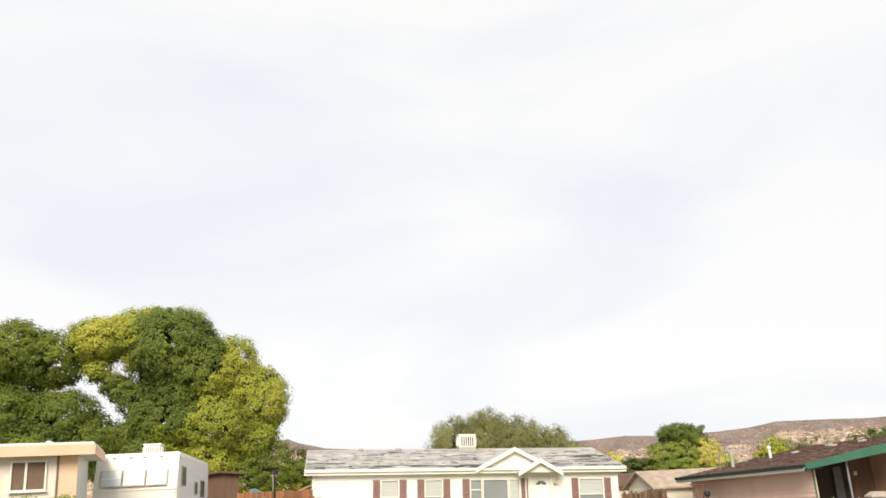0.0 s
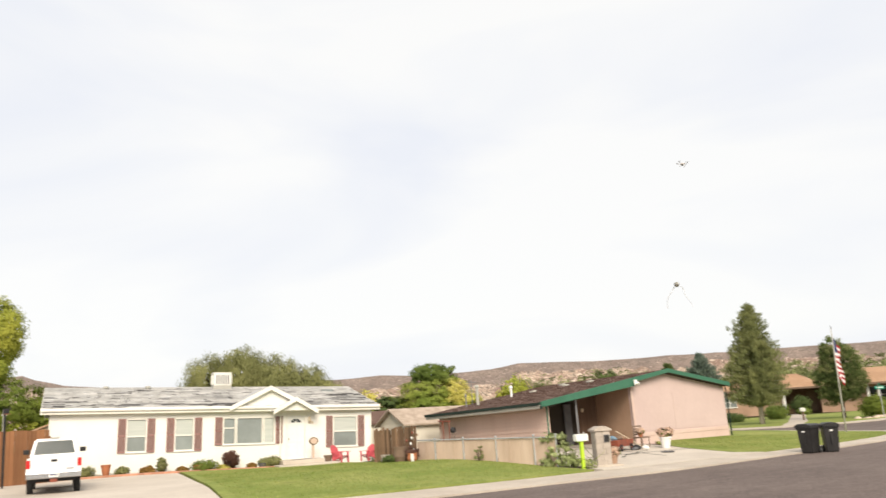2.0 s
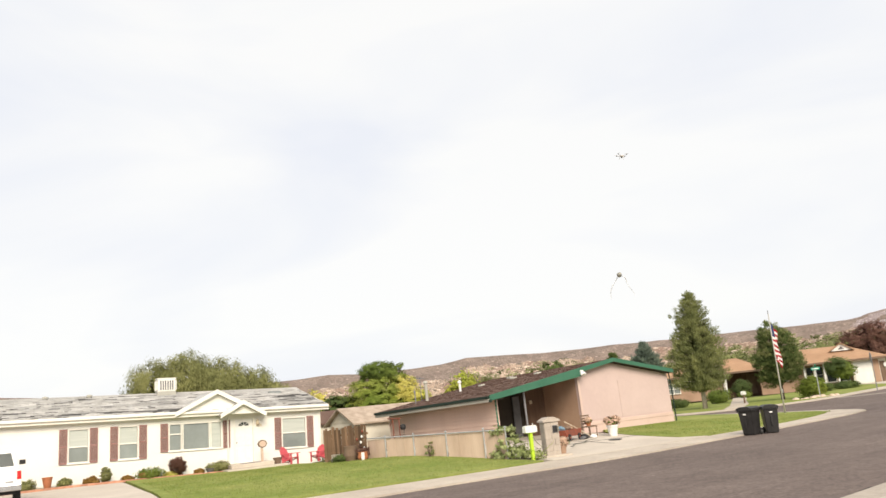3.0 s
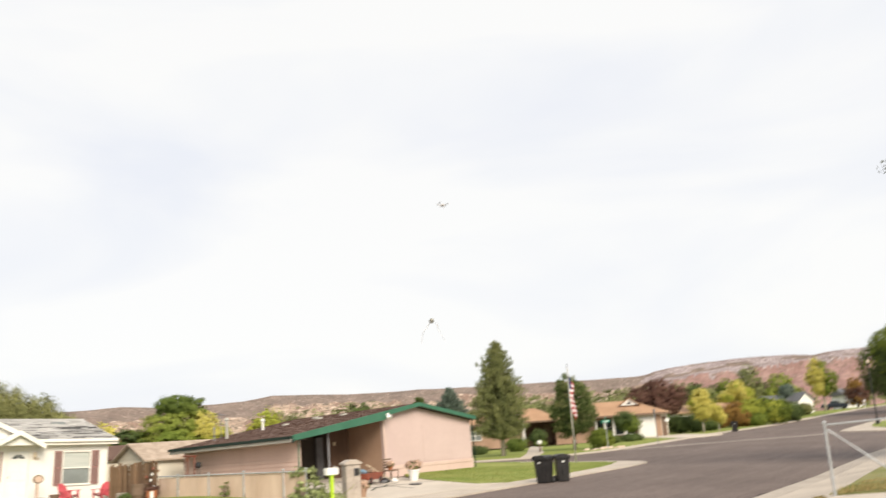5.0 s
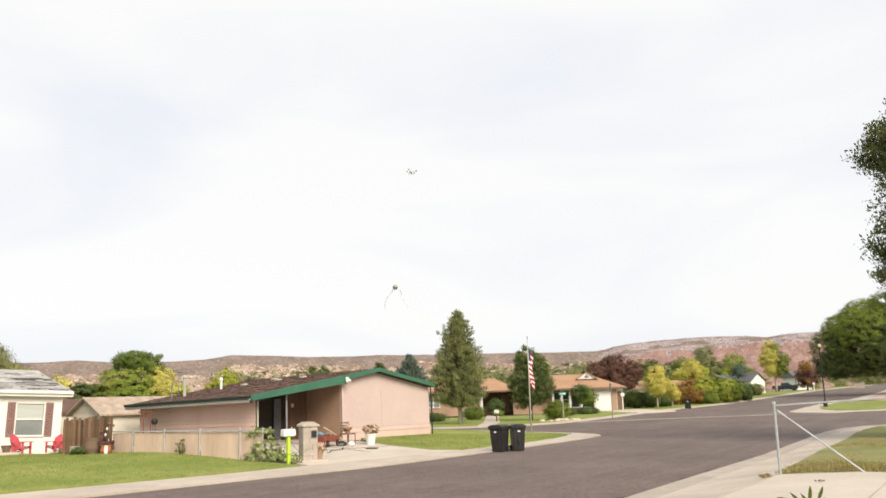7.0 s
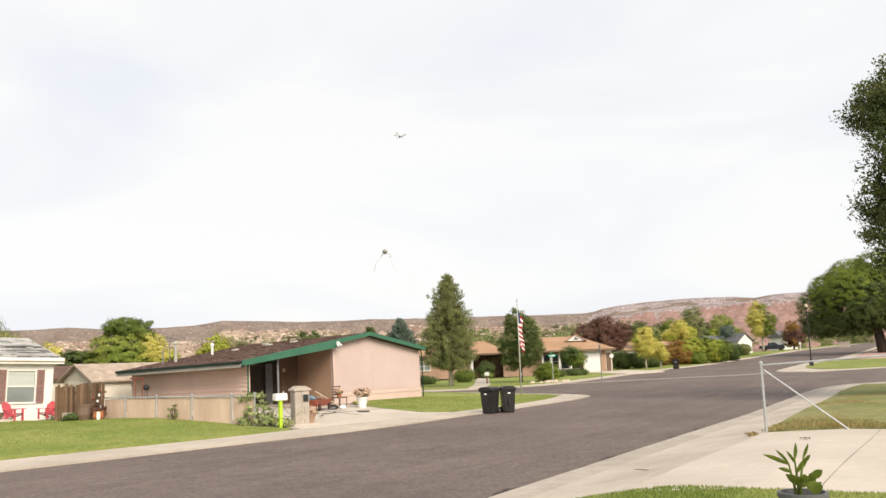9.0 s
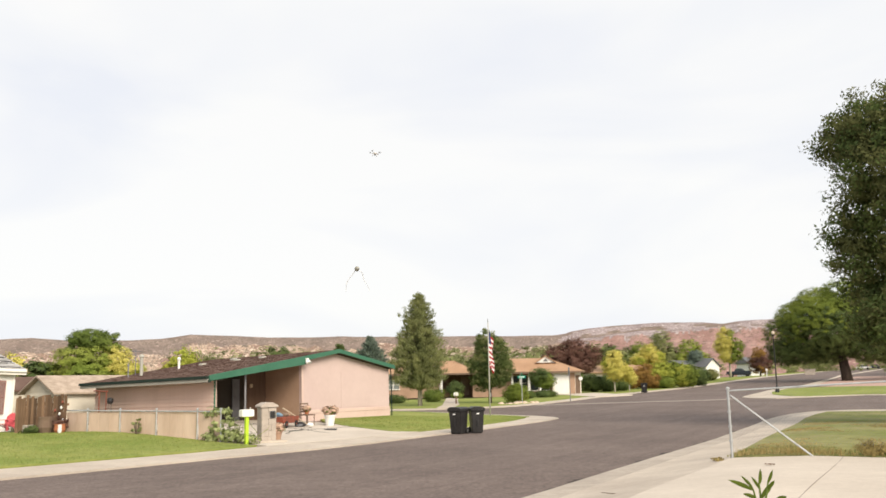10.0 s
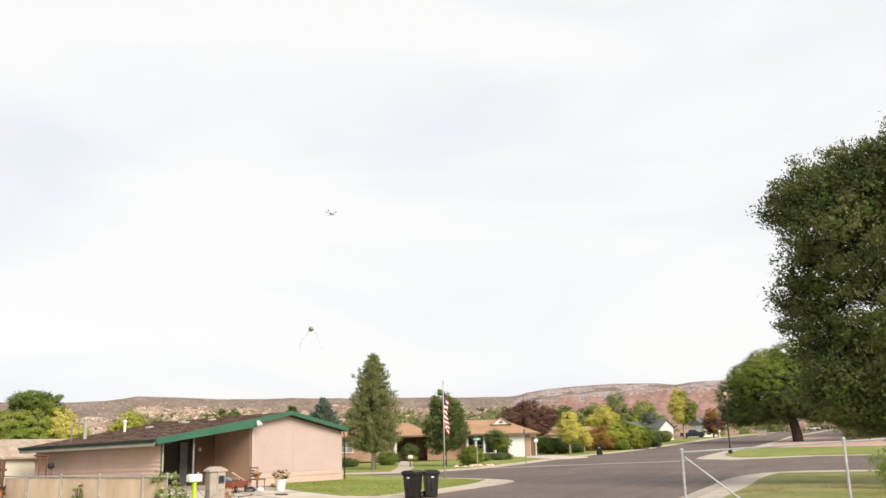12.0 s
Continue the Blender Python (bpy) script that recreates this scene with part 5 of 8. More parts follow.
tree("round_ash_tree", face(61.6, 29.7) @ pose(-0.15, 0, 0) @ Matrix.Diagonal((0.94, 0.94, 1.06, 1)), "dense dark green tree beside the flagpole", [(0.1, 0, 3.4, 1.45, 1.5), (-0.15, 0, 4.35, 1.0, 1.1), (0.5, 0, 2.6, 1.5, 1.1), (-0.7, 0, 2.7, 1.15, 1.2), (0.6, 0, 3.9, 1.0, 1.1), (0.3, 0, 1.9, 1.3, 0.8), (-0.6, 0, 1.6, 0.9, 0.8)], 1100, 44, 0.05, L_DARK, M_DARKBARK, 0.14, 1.5, 32, 0.28, second=(L_PINE, lambda p: math.sin(p[0] * 91 + p[1] * 57 + p[2] * 33) > 0.5), shell=0.3, aspect=3.2, along=0.6)
tree("plum_tree", face(103.4, 37.6) @ pose(-0.75, 0, 0.8), "wide dark plum-red tree", [(-1.9, 0, 3.6, 1.8, 1.5), (0.2, 0, 4.3, 2.0, 1.7), (2.2, 0, 3.6, 1.8, 1.5), (0.5, 0, 2.5, 2.7, 1.4), (-2.4, 0, 2.4, 1.4, 1.1)], 900, 44, 0.10, L_PLUM, M_DARKBARK, 0.2, 2.0, 33, 0.42)
tree("plum_tree", face(116, 37.5), "dull red-brown tree behind the yellow one", [(0, 0, 4.4, 1.4, 1.7), (0.6, 0, 3.2, 1.5, 1.4)], 300, 34, 0.12, L_PLUM, M_DARKBARK, 0.14, 2.0, 34, 0.45, second=(L_DARK, 0.0))
tree("golden_tree", face(90.6, 28.3) @ pose(-0.55, 0, 0.1), "small golden yellow tree by the pavement", [(0, 0, 3.4, 0.95, 1.1), (0.6, 0, 2.5, 0.8, 0.9), (-0.5, 0, 2.7, 0.85, 0.9), (0.2, 0, 1.9, 1.0, 0.8)], 420, 40, 0.085, L_YELLOW, M_PALEBARK, 0.09, 1.0, 35, 0.36, second=(L_YELLOWGREEN, -0.2))
tree("golden_tree", face(91.4, 27.5), "small golden yellow tree by the pavement", [(0, 0, 1.9, 0.65, 0.9), (0.3, 0, 1.4, 0.5, 0.6)], 190, 34, 0.085, L_YELLOW, M_PALEBARK, 0.06, 0.8, 36, 0.32, second=(L_YELLOWGREEN, -0.1))
tree("autumn_tree", face(124, 35.5) @ pose(0.9, 0, 0), "tree turning dull yellow above the hedge", [(0.4, 0, 4.7, 1.3, 1.3), (1.5, 0, 3.8, 1.3, 1.1), (-0.9, 0, 3.5, 1.4, 1.2)], 420, 34, 0.11, L_YELLOWGREEN, M_BARK, 0.13, 2.0, 37, 0.42, second=(L_YELLOW, 0.12))
for k, (s, w, hh, rr, lf, sd) in enumerate(((150, 43.0, 7.2, 2.6, L_OLIVE, 41), (155, 40.3, 9.4, 2.7, L_PINE, 42), (156, 35.5, 7.2, 2.9, L_BRIGHT, 43), (149, 33.0, 5.0, 1.6, L_SPRUCE, 44), (153, 46, 6.5, 2.5, L_DARK, 45))):
    tree("street_tree", face(s, w), "leafy green tree far up the street" if k != 3 else "grey-blue spruce far up the street", [(0, 0, hh * 0.72, rr * 0.8, hh * 0.28), (rr * 0.5, 0, hh * 0.5, rr * 0.75, hh * 0.22), (-rr * 0.5, 0, hh * 0.46, rr * 0.8, hh * 0.22), (0, 0, hh * 0.3, rr, hh * 0.2)], 700, 36, 0.13, lf, M_BARK, 0.15, 2.0, sd, 0.5, group="trees up the street")
tree("cottonwood_tree", face(156.5, 28.8), "tall yellow cottonwood above the white house", [(-0.3, 0, 7.1, 1.6, 1.9), (-1.0, 0, 5.6, 1.6, 1.5), (1.2, 0, 5.4, 1.5, 1.5), (0.2, 0, 3.9, 2.0, 1.4)], 620, 36, 0.12, L_YELLOW, M_PALEBARK, 0.2, 3.0, 47, 0.48, second=(L_OLIVE, lambda p: p[0] + 0.8 * noise.noise(Vector(p[:3]) * 0.7) > 0.35))
tree("rust_tree", face(158, 24.0), "rust-brown tree by the far pickup", [(0.1, 0, 3.9, 1.4, 1.5), (0.8, 0, 2.8, 1.5, 1.3), (-0.7, 0, 2.6, 1.3, 1.3), (0, 0, 1.5, 1.8, 1.1)], 340, 34, 0.12, L_PLUM, M_BARK, 0.15, 1.8, 48, 0.45, second=(L_RUST, 0.0))
# mulberry: lit top in olive, shaded lower crown painted with darker leaves
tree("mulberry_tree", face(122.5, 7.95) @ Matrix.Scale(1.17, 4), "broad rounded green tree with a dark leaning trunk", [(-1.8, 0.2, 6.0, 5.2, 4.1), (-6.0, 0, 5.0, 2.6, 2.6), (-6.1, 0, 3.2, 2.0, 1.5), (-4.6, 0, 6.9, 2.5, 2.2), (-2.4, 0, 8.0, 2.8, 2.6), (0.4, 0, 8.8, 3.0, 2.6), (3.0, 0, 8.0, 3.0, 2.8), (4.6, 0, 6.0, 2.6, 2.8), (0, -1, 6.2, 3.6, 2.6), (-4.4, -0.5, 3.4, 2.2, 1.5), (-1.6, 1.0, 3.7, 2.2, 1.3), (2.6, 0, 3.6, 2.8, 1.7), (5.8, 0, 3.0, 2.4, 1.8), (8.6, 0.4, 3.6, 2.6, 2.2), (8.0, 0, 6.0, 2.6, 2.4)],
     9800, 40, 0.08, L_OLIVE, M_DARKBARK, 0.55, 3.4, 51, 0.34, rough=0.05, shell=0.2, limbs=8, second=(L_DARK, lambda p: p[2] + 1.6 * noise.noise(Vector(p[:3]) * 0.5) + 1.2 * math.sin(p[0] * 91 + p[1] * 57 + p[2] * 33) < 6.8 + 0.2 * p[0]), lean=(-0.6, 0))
tree("elm_tree", face(35.6, -4.6) @ pose(0.3, 0, 0), "tall dusty green elm beside the wire fence", [(-6.8, 0, 10.9, 1.05, 1.0), (-6.1, 0, 11.3, 1.2, 1.05), (-5.2, 0, 11.55, 1.4, 1.2), (-3.7, 0, 11.75, 1.7, 1.35), (-1.9, 0, 12.05, 2.0, 1.5), (0.4, 0, 12.2, 2.5, 1.7), (3.0, 0, 12.0, 2.8, 2.2), (-5.5, 0, 9.6, 1.6, 1.4), (-3.9, -0.4, 10.4, 1.7, 1.6), (-6.1, -0.3, 8.2, 1.25, 1.2), (-4.1, -0.5, 8.5, 2.0, 1.9), (-0.6, -0.5, 9.6, 2.8, 2.2), (-6.4, 0, 7.0, 1.25, 1.15), (-6.2, 0, 5.8, 1.3, 1.2), (-5.7, 0, 4.6, 1.35, 1.3), (-3.8, -0.4, 6.0, 2.0, 1.8), (-0.4, -0.5, 5.9, 2.4, 2), (2.2, 0, 8.8, 3, 2.6), (2.4, 0, 5, 2.6, 2.2), (5, 0, 9.6, 2.6, 2.6), (-4.9, 0, 3.3, 1.3, 1.1), (-2.9, 0, 3.2, 1.8, 1.2), (0.8, 0, 3, 2, 1.2), (-5.9, 0, 3.6, 1.0, 0.9), (-4.4, 0, 2.9, 1.3, 0.8), (-3.3, -0.3, 2.9, 1.5, 0.9), (-4.6, 0.6, 4.6, 1.6, 1.4), (-5.0, -0.6, 3.8, 1.5, 1.2), (-3.6, -0.6, 4.0, 1.6, 1.3), (-4.2, 0.4, 2.7, 1.3, 0.8)],
     6800, 40, 0.085, L_ELM, M_DARKBARK, 0.40, 3.6, 52, 0.44, 0.8, limbs=14, shell=0.5, second=(L_DARK, lambda p: math.sin(p[0] * 91 + p[1] * 57 + p[2] * 33) > 0.3), rough=0.5, along=0.35, aspect=2.0)
bush("fence_bush", 30.5, -0.9, 0.95, 1.25, L_BRIGHT, "leafy green suckers at the foot of the elm", 46, 26, 0.075, 53)

# hedges, bushes and low planting
HEDGE = ((97, 30.2, 1.6, L_DARK), (105.0, 31.3, 2.4, L_RUST), (105.6, 30.2, 2.9, L_RUST), (106.0, 29.3, 3.2, L_RUST), (106.2, 28.4, 3.2, L_YELLOWGREEN), (105.2, 28.6, 1.7, L_RUST), (105.5, 27.2, 1.5, L_OLIVE), (106.6, 27.4, 3.3, L_YELLOWGREEN), (106.9, 26.5, 3.2, L_OLIVE), (107.2, 25.6, 3.1, L_YELLOWGREEN), (107.5, 24.8, 2.9, L_OLIVE), (92.5, 32.0, 2.0, L_DARK), (94, 30.8, 1.8, L_DARK), (113, 24.6, 2.2, L_DARK), (136, 28.0, 1.7, L_WILLOW), (98, 35.5, 2.2, L_DARK))
rng_w = np.random.default_rng(77)
woods = []
for k in range(330):
    phi, far = radians(rng_w.uniform(17, 46)), rng_w.uniform(128, 175)
    s, w = far * math.cos(phi), far * math.sin(phi)
    if k >= 150:
        s, w = (rng_w.uniform(128, 175), rng_w.uniform(-22, 1.5)) if k < 285 else (rng_w.uniform(250, 310), rng_w.uniform(-30, 60))
    p = STREET @ Vector((s, w, rise(s, w)))
    hh = rng_w.uniform(5.0, 8.0) if k < 150 else rng_w.uniform(4.5, 6.5)
    woods.append((p.x, p.y, p.z + hh * 0.45, rng_w.uniform(2.4, 4.2), hh * 0.55))
me = leaf_mesh("far_woods", crown_points(woods, 15000, rng_w, 0.35), np.full(15000, 0.7), 18, 0.26, rng_w)
me.materials.append(L_PINE)
tagged(new("far_woods", me), "band of low green trees below the dry hills", "trees", kind="stuff")
for k, (s, w, hh, lf) in enumerate(HEDGE):
    bush("hedge_shrub", s, w, 1.2, hh, lf, "dense garden shrub in a mixed hedge", 200, 34, 0.11, 60 + k, "mixed hedge")
for k, (s, w, r, hh, lf, lb) in enumerate(((61.4, 27.55, 1.05, 1.5, L_OLIVE, "low green shrub behind white rocks"), (78.9, 42.3, 0.85, 1.75, L_DARK, "clipped dark ball shrub by the porch"), (72, 31.5, 1.0, 0.7, L_DARK, "low dark shrub beside the path"), (75, 30.6, 1.0, 0.6, L_DARK, "low dark shrub beside the path"), (66, 37.6, 1.0, 1.2, L_GREEN, "green shrub under the pine"), (63, 40, 1.2, 0.7, L_DARK, "low dark shrub under a window"), (76, 40.5, 0.6, 0.6, L_GREEN, "low green shrub by the porch"))):
    bush("garden_shrub", s, w, r, hh, lf, lb, 150, 34, 0.08, 80 + k)
tree("garden_tree", face(80.0, 33.0), "clipped round green tree before the white garage", [(0, 0, 1.85, 1.2, 0.95), (0.2, 0, 1.5, 1.25, 0.7), (-0.3, 0, 2.2, 0.8, 0.6)], 260, 30, 0.10, L_DARK, M_DARKBARK, 0.09, 0.9, 88, 0.34, second=(L_GREEN, -0.2))
t = thing("path_mailbox", spot(60.4, 32.3) @ Matrix.Diagonal((0.85, 0.85, 0.9, 1)), "small white mailbox on a brown post beside the path", "mailbox")
part("post", box(-0.06, 0.06, -0.06, 0.06, -0.2, 0.75, 0.01), M_BROWNBOARD, t)
part("box", prism([(-0.25, 0.74), (0.25, 0.74), (0.25, 0.95), (0.15, 1.03), (-0.15, 1.03), (-0.25, 0.95)], -0.12, 0.12), M_PLASTICWHITE, t)
rng_rock = random.Random(5)
for k in range(22):
    a = k / 21
    bm = bmesh.new()
    bmesh.ops.create_icosphere(bm, subdivisions=2, radius=0.09 + 0.2 * rng_rock.random() ** 2)
    for v in bm.verts:
        v.co *= 1 + 0.25 * noise.noise(v.co * 4 + Vector((k, 0, 0)))
        v.co.z *= 0.7
    me = mesh_of(bm, "garden_rock", True)
    me.materials.append(M_ROCK)
    ob = new("garden_rock", me)
    ob.matrix_world = spot(58.9 + 2.6 * a + rng_rock.uniform(-.5, .3), 27.5 - 1.5 * a + rng_rock.uniform(-.2, .35))
    tagged(ob, "pale rounded garden rock beside a shrub", "rock", "rocks round the shrub")

# front path of the tan house
ribbon("front_path", [(52.4, 29.6), (58, 32.2), (67, 37.0), (77.2, 42.4)], [(53.1, 28.6), (58.7, 31.1), (67.6, 36.0), (77.8, 41.3)], LOT + 0.045, M_CONC, "concrete path to the front door", "path", 1.5, 1.0)
ribbon("garage_drive", [(74.5, 25.6), (79, 23.5)], [(84.5, 33.5), (88.5, 30.5)], LOT + 0.047, M_SLAB, "pale garage driveway", "driveway", 1.5, 1.5)


# ---------------------------------------------------------------- street furniture
def flagpole():
    t = thing("flagpole", spot(41.2, 20.0) @ Matrix.Scale(0.93, 4), "white flagpole with a limp striped flag", "flagpole")
    part("pole", rod([(0, 0, -0.2), (0, 0, 2.7), (0, 0, 5.35)], 0.045, 10, 0.025), M_GUTTER, t, smooth=True)
    part("finial", lathe([(0.0, 0), (0.03, 0.02), (0.035, 0.06), (0.012, 0.10), (0.03, 0.14), (0.0, 0.22)], 8), M_CHROME, t, m=pose(0, 0, 5.35))
    part("cleat", box(-0.02, 0.02, -0.08, -0.04, 1.1, 1.3), M_GALV, t)
    fl = part("flag_hem", box(0.03, 0.045, -0.01, 0.01, 3.12, 4.92), M_FLAGWHITE, t)
    def cloth(u, v):
        """u: down the hoist, v: out along the fly; the cloth hangs in folds."""
        x = 0.05 + 0.42 * v ** 0.8 * (0.75 + 0.25 * (1 - u)) * (1 + 0.15 * math.sin(5 * u + 7 * v))
        y = 0.13 * math.sin(7 * v + 5 * u) * v + 0.04 * math.sin(17 * v) - 0.10 * (1 - u) * v
        z = 4.92 - u * 1.8 - 0.85 * v ** 1.1 + 0.1 * u * v
        return (x, y, z)
    for k in range(13):
        bm = bmesh.new()
        rows = []
        lo = 0.38 if k < 5 else 0.0
        for j in range(15):
            v = lo + (1 - lo) * j / 14
            rows.append([bm.verts.new(cloth((k + q) / 13, v)) for q in (0, 0.5, 1)])
        for a, b in zip(rows, rows[1:]):
            for q in (0, 1):
                bm.faces.new((a[q], b[q], b[q + 1], a[q + 1]))
        part("flag_stripe", bm, M_FLAGRED if k % 2 == 0 else M_FLAGWHITE, fl, smooth=True)
    bm = bmesh.new()
    rows = [[bm.verts.new(cloth(5 / 13 * q / 6, 0.38 * j / 8)) for q in range(7)] for j in range(9)]
    for a, b in zip(rows, rows[1:]):
        for q in range(6):
            bm.faces.new((a[q], b[q], b[q + 1], a[q + 1]))
    part("flag_canton", bm, M_FLAGBLUE, fl, smooth=True)


flagpole()


def wheelie_bin(name, m, material, label, hgt=1.05):
    t = thing(name, m, label, "bin", "bins at the kerb")
    bm = bmesh.new()
    prof = ((0.24, 0.28, 0.01), (0.26, 0.31, 0.3), (0.30, 0.36, hgt - 0.14))
    rings = []
    for a, b, z in prof:
        rings.append([bm.verts.new(p) for p in ((-a, -b, z), (a, -b, z), (a, b, z), (-a, b, z))])
    for p, q in zip(rings, rings[1:]):
        for k in range(4):
            bm.faces.new((p[k], p[(k + 1) % 4], q[(k + 1) % 4], q[k]))
    bm.faces.new(rings[0][::-1])
    bm.faces.new(rings[-1])
    bmesh.ops.bevel(bm, geom=bm.edges[:], offset=0.03, segments=2, affect="EDGES")
    part("body", bm, material, t)
    part("lid", prism([(-0.34, hgt - 0.13), (0.34, hgt - 0.13), (0.33, hgt - 0.06), (0.18, hgt), (-0.18, hgt), (-0.33, hgt - 0.06)], -0.42, 0.40), material, t)
    part("rim", box(-0.33, 0.33, -0.39, 0.38, hgt - 0.18, hgt - 0.135, 0.012), material, t)
    part("handle", rod([(-0.26, 0.40, hgt - 0.15), (-0.26, 0.47, hgt - 0.12), (0.26, 0.47, hgt - 0.12), (0.26, 0.40, hgt - 0.15)], 0.018, 6), material, t)
    part("label_patch", box(-0.06, 0.06, -0.385, -0.372, hgt - 0.30, hgt - 0.25), M_PLASTICWHITE, t, "white sticker")
    for x in (-0.27, 0.27):
        w = part("wheel", rod([(x - 0.035, 0.27, 0.12), (x + 0.035, 0.27, 0.12)], 0.12, 14), M_TYRE, t)
        part("hub", rod([(x - 0.04, 0.27, 0.12), (x + 0.04, 0.27, 0.12)], 0.05, 10), M_GREYPLASTIC, w)
    part("front_rib", box(-0.04, 0.04, -0.37, -0.34, 0.3, hgt - 0.4, 0.01), material, t)
    return t


wheelie_bin("wheelie_bin", spot(29.45, 15.66, rise(29.4, 15.6), -92) @ Matrix.Diagonal((0.88, 0.88, 0.97, 1)), M_BLACKPLASTIC, "black wheeled bin with closed lid at the kerb", 1.05)
wheelie_bin("wheelie_bin", spot(30.06, 15.20, rise(30.0, 15.2), -52) @ Matrix.Diagonal((0.84, 0.9, 0.97, 1)), M_BLACKPLASTIC, "black wheeled bin standing beside its twin", 1.05)
wheelie_bin("wheelie_bin", face(86.5, 24.5), M_BLACKPLASTIC, "black wheeled bin under the golden trees", 0.98)
wheelie_bin("wheelie_bin", face(5.3, 26.4), M_GREYPLASTIC, "grey wheeled bin beside the driveway", 1.0)


def mailbox():
    t = thing("mailbox", spot(21.28, 19.05, None, -15) @ Matrix.Diagonal((0.95, 0.95, 0.89, 1)), "white mailbox on a lime green post", "mailbox")
    part("post", box(-0.055, 0.055, -0.055, 0.055, -0.2, 1.02, 0.008), M_LIME, t, "lime green wooden post")
    b = part("box", prism([(-0.23, 1.0), (0.23, 1.0), (0.23, 1.2), (0.20, 1.25), (-0.20, 1.25), (-0.23, 1.2)], -0.1, 0.1), M_PLASTICWHITE, t)
    part("door", box(-0.245, -0.232, -0.095, 0.095, 1.01, 1.23), M_PLASTICWHITE, b)
    part("flag", box(0.05, 0.07, -0.125, -0.105, 1.12, 1.32), M_PLASTICWHITE, b)
    part("bracket", box(-0.18, 0.18, -0.06, 0.06, 0.975, 0.998), M_LIME, t)


mailbox()


def stone_pillar():
    t = thing("stone_pillar", spot(22.42, 19.2, None, -30), "square pale stone block pillar with a capstone", "pillar")
    rng = random.Random(8)
    z = 0.0
    part("core", box(-0.22, 0.22, -0.21, 0.21, -0.2, 1.14), M_STONE, t)
    for k in range(6):
        hgt = 0.19
        edges = (-0.25, -0.02 if k % 2 else 0.08, 0.25)
        for a, b in zip(edges, edges[1:]):
            d = rng.uniform(0.0, 0.010)
            part("stone_block", box(a + 0.003, b - 0.003, -0.245 - d, -0.212, z + 0.002, z + hgt - 0.002, 0.006), M_STONE, t)
        for sx in (-1, 1):
            for a, b in ((-0.21, -0.03 if k % 2 else 0.05), (-0.03 if k % 2 else 0.05, 0.21)):
                d = rng.uniform(0, 0.010)
                x0, x1 = sorted((sx * 0.222, sx * (0.252 + d)))
                part("stone_block", box(x0, x1, a + 0.003, b - 0.003, z + 0.002, z + hgt - 0.002, 0.006), M_STONE, t)
        z += hgt
    part("capstone", prism([(-0.31, 1.145), (0.31, 1.145), (0.30, 1.20), (0.10, 1.30), (-0.10, 1.30), (-0.30, 1.20)], -0.30, 0.30), M_STONE, t, "pale sloped capstone")
    p = part("letter_slot", box(0.02, 0.20, -0.275, -0.258, 0.78, 1.02, 0.01), M_GREYPLASTIC, t, "dark letter slot in the stone face")
    part("slot_mouth", box(0.04, 0.18, -0.282, -0.276, 0.80, 1.0, 0.004), M_BLACKPLASTIC, p)
    part("slot_flap", box(0.185, 0.20, -0.40, -0.276, 0.80, 1.0, 0.004), M_GUTTER, p, "open metal flap")
    part("footing", box(-0.36, 0.6, -0.36, 0.3, -0.15, 0.05, 0.02), M_CONC, t)


stone_pillar()


def flower_pot(m, label, r=0.26, h=0.45, clay=None, seed=1, bloom=0.36, group="flower pots"):
    t = thing("flower_pot", m, label, "flower pot", group)
    part("pot", lathe([(r * 0.68, 0), (r * 0.75, h * 0.3), (r * 0.95, h * 0.85), (r * 1.08, h * 0.86), (r * 1.08, h), (r * 0.95, h), (r * 0.9, h * 0.9)], 18), clay or M_PLASTICWHITE, t, smooth=False)
    rng = np.random.default_rng(seed)
    c = crown_points([(0, 0, h + bloom * 0.55, bloom, bloom * 0.75)], 90, rng, 0.4)
    part("bloom", leaf_mesh("bloom", c, np.full(len(c), 0.09), 14, 0.055, rng), M_PETAL, t, "faded tan and pink flower heads")
    c = crown_points([(0, 0, h + bloom * 0.45, bloom * 0.85, bloom * 0.6)], 40, rng, 0.6)
    part("foliage", leaf_mesh("foliage", c, np.full(len(c), 0.1), 14, 0.06, rng), L_GREEN, t)
    return t


flower_pot(spot(29.4, 21.75), "white pot of faded chrysanthemums on the driveway", 0.24, 0.46, M_PLASTICWHITE, 2, 0.32)
flower_pot(spot(22.85, 19.1), "clay pot of faded chrysanthemums beside the pillar", 0.17, 0.32, M_TANWALL, 3, 0.22)
t = thing("pot_saucer", spot(27.85, 20.55), "flat grey saucer on the driveway", "saucer")
part("dish", lathe([(0.22, 0), (0.27, 0.05), (0.25, 0.05), (0.2, 0.02)], 16), M_GREYPLASTIC, t)


def cart():
    t = thing("garden_cart", spot(27.3, 22.5, None, 10) @ Matrix.Diagonal((0.72, 0.85, 0.9, 1)), "rusty red garden cart heaped with blue and brown clutter", "cart")
    part("tray", prism([(-0.8, 0.20), (0.8, 0.20), (0.95, 0.48), (-0.95, 0.48)], -0.4, 0.4), M_REDSTEEL, t)
    for x in (-0.55, 0.55):
        w = part("wheel", rod([(x, -0.45, 0.15), (x, -0.41, 0.15)], 0.15, 14), M_TYRE, t)
        part("hub", rod([(x, -0.46, 0.15), (x, -0.405, 0.15)], 0.05, 10), M_REDSTEEL, w)
        part("leg", box(x - 0.03, x + 0.03, 0.25, 0.3, 0, 0.22), M_REDSTEEL, t)
    part("handle", rod([(-0.3, -0.1, 0.85), (0.7, -0.25, 0.5), (1.9, -0.45, 0.03)], 0.025, 6), M_CREAM, t, "pale wooden shaft")


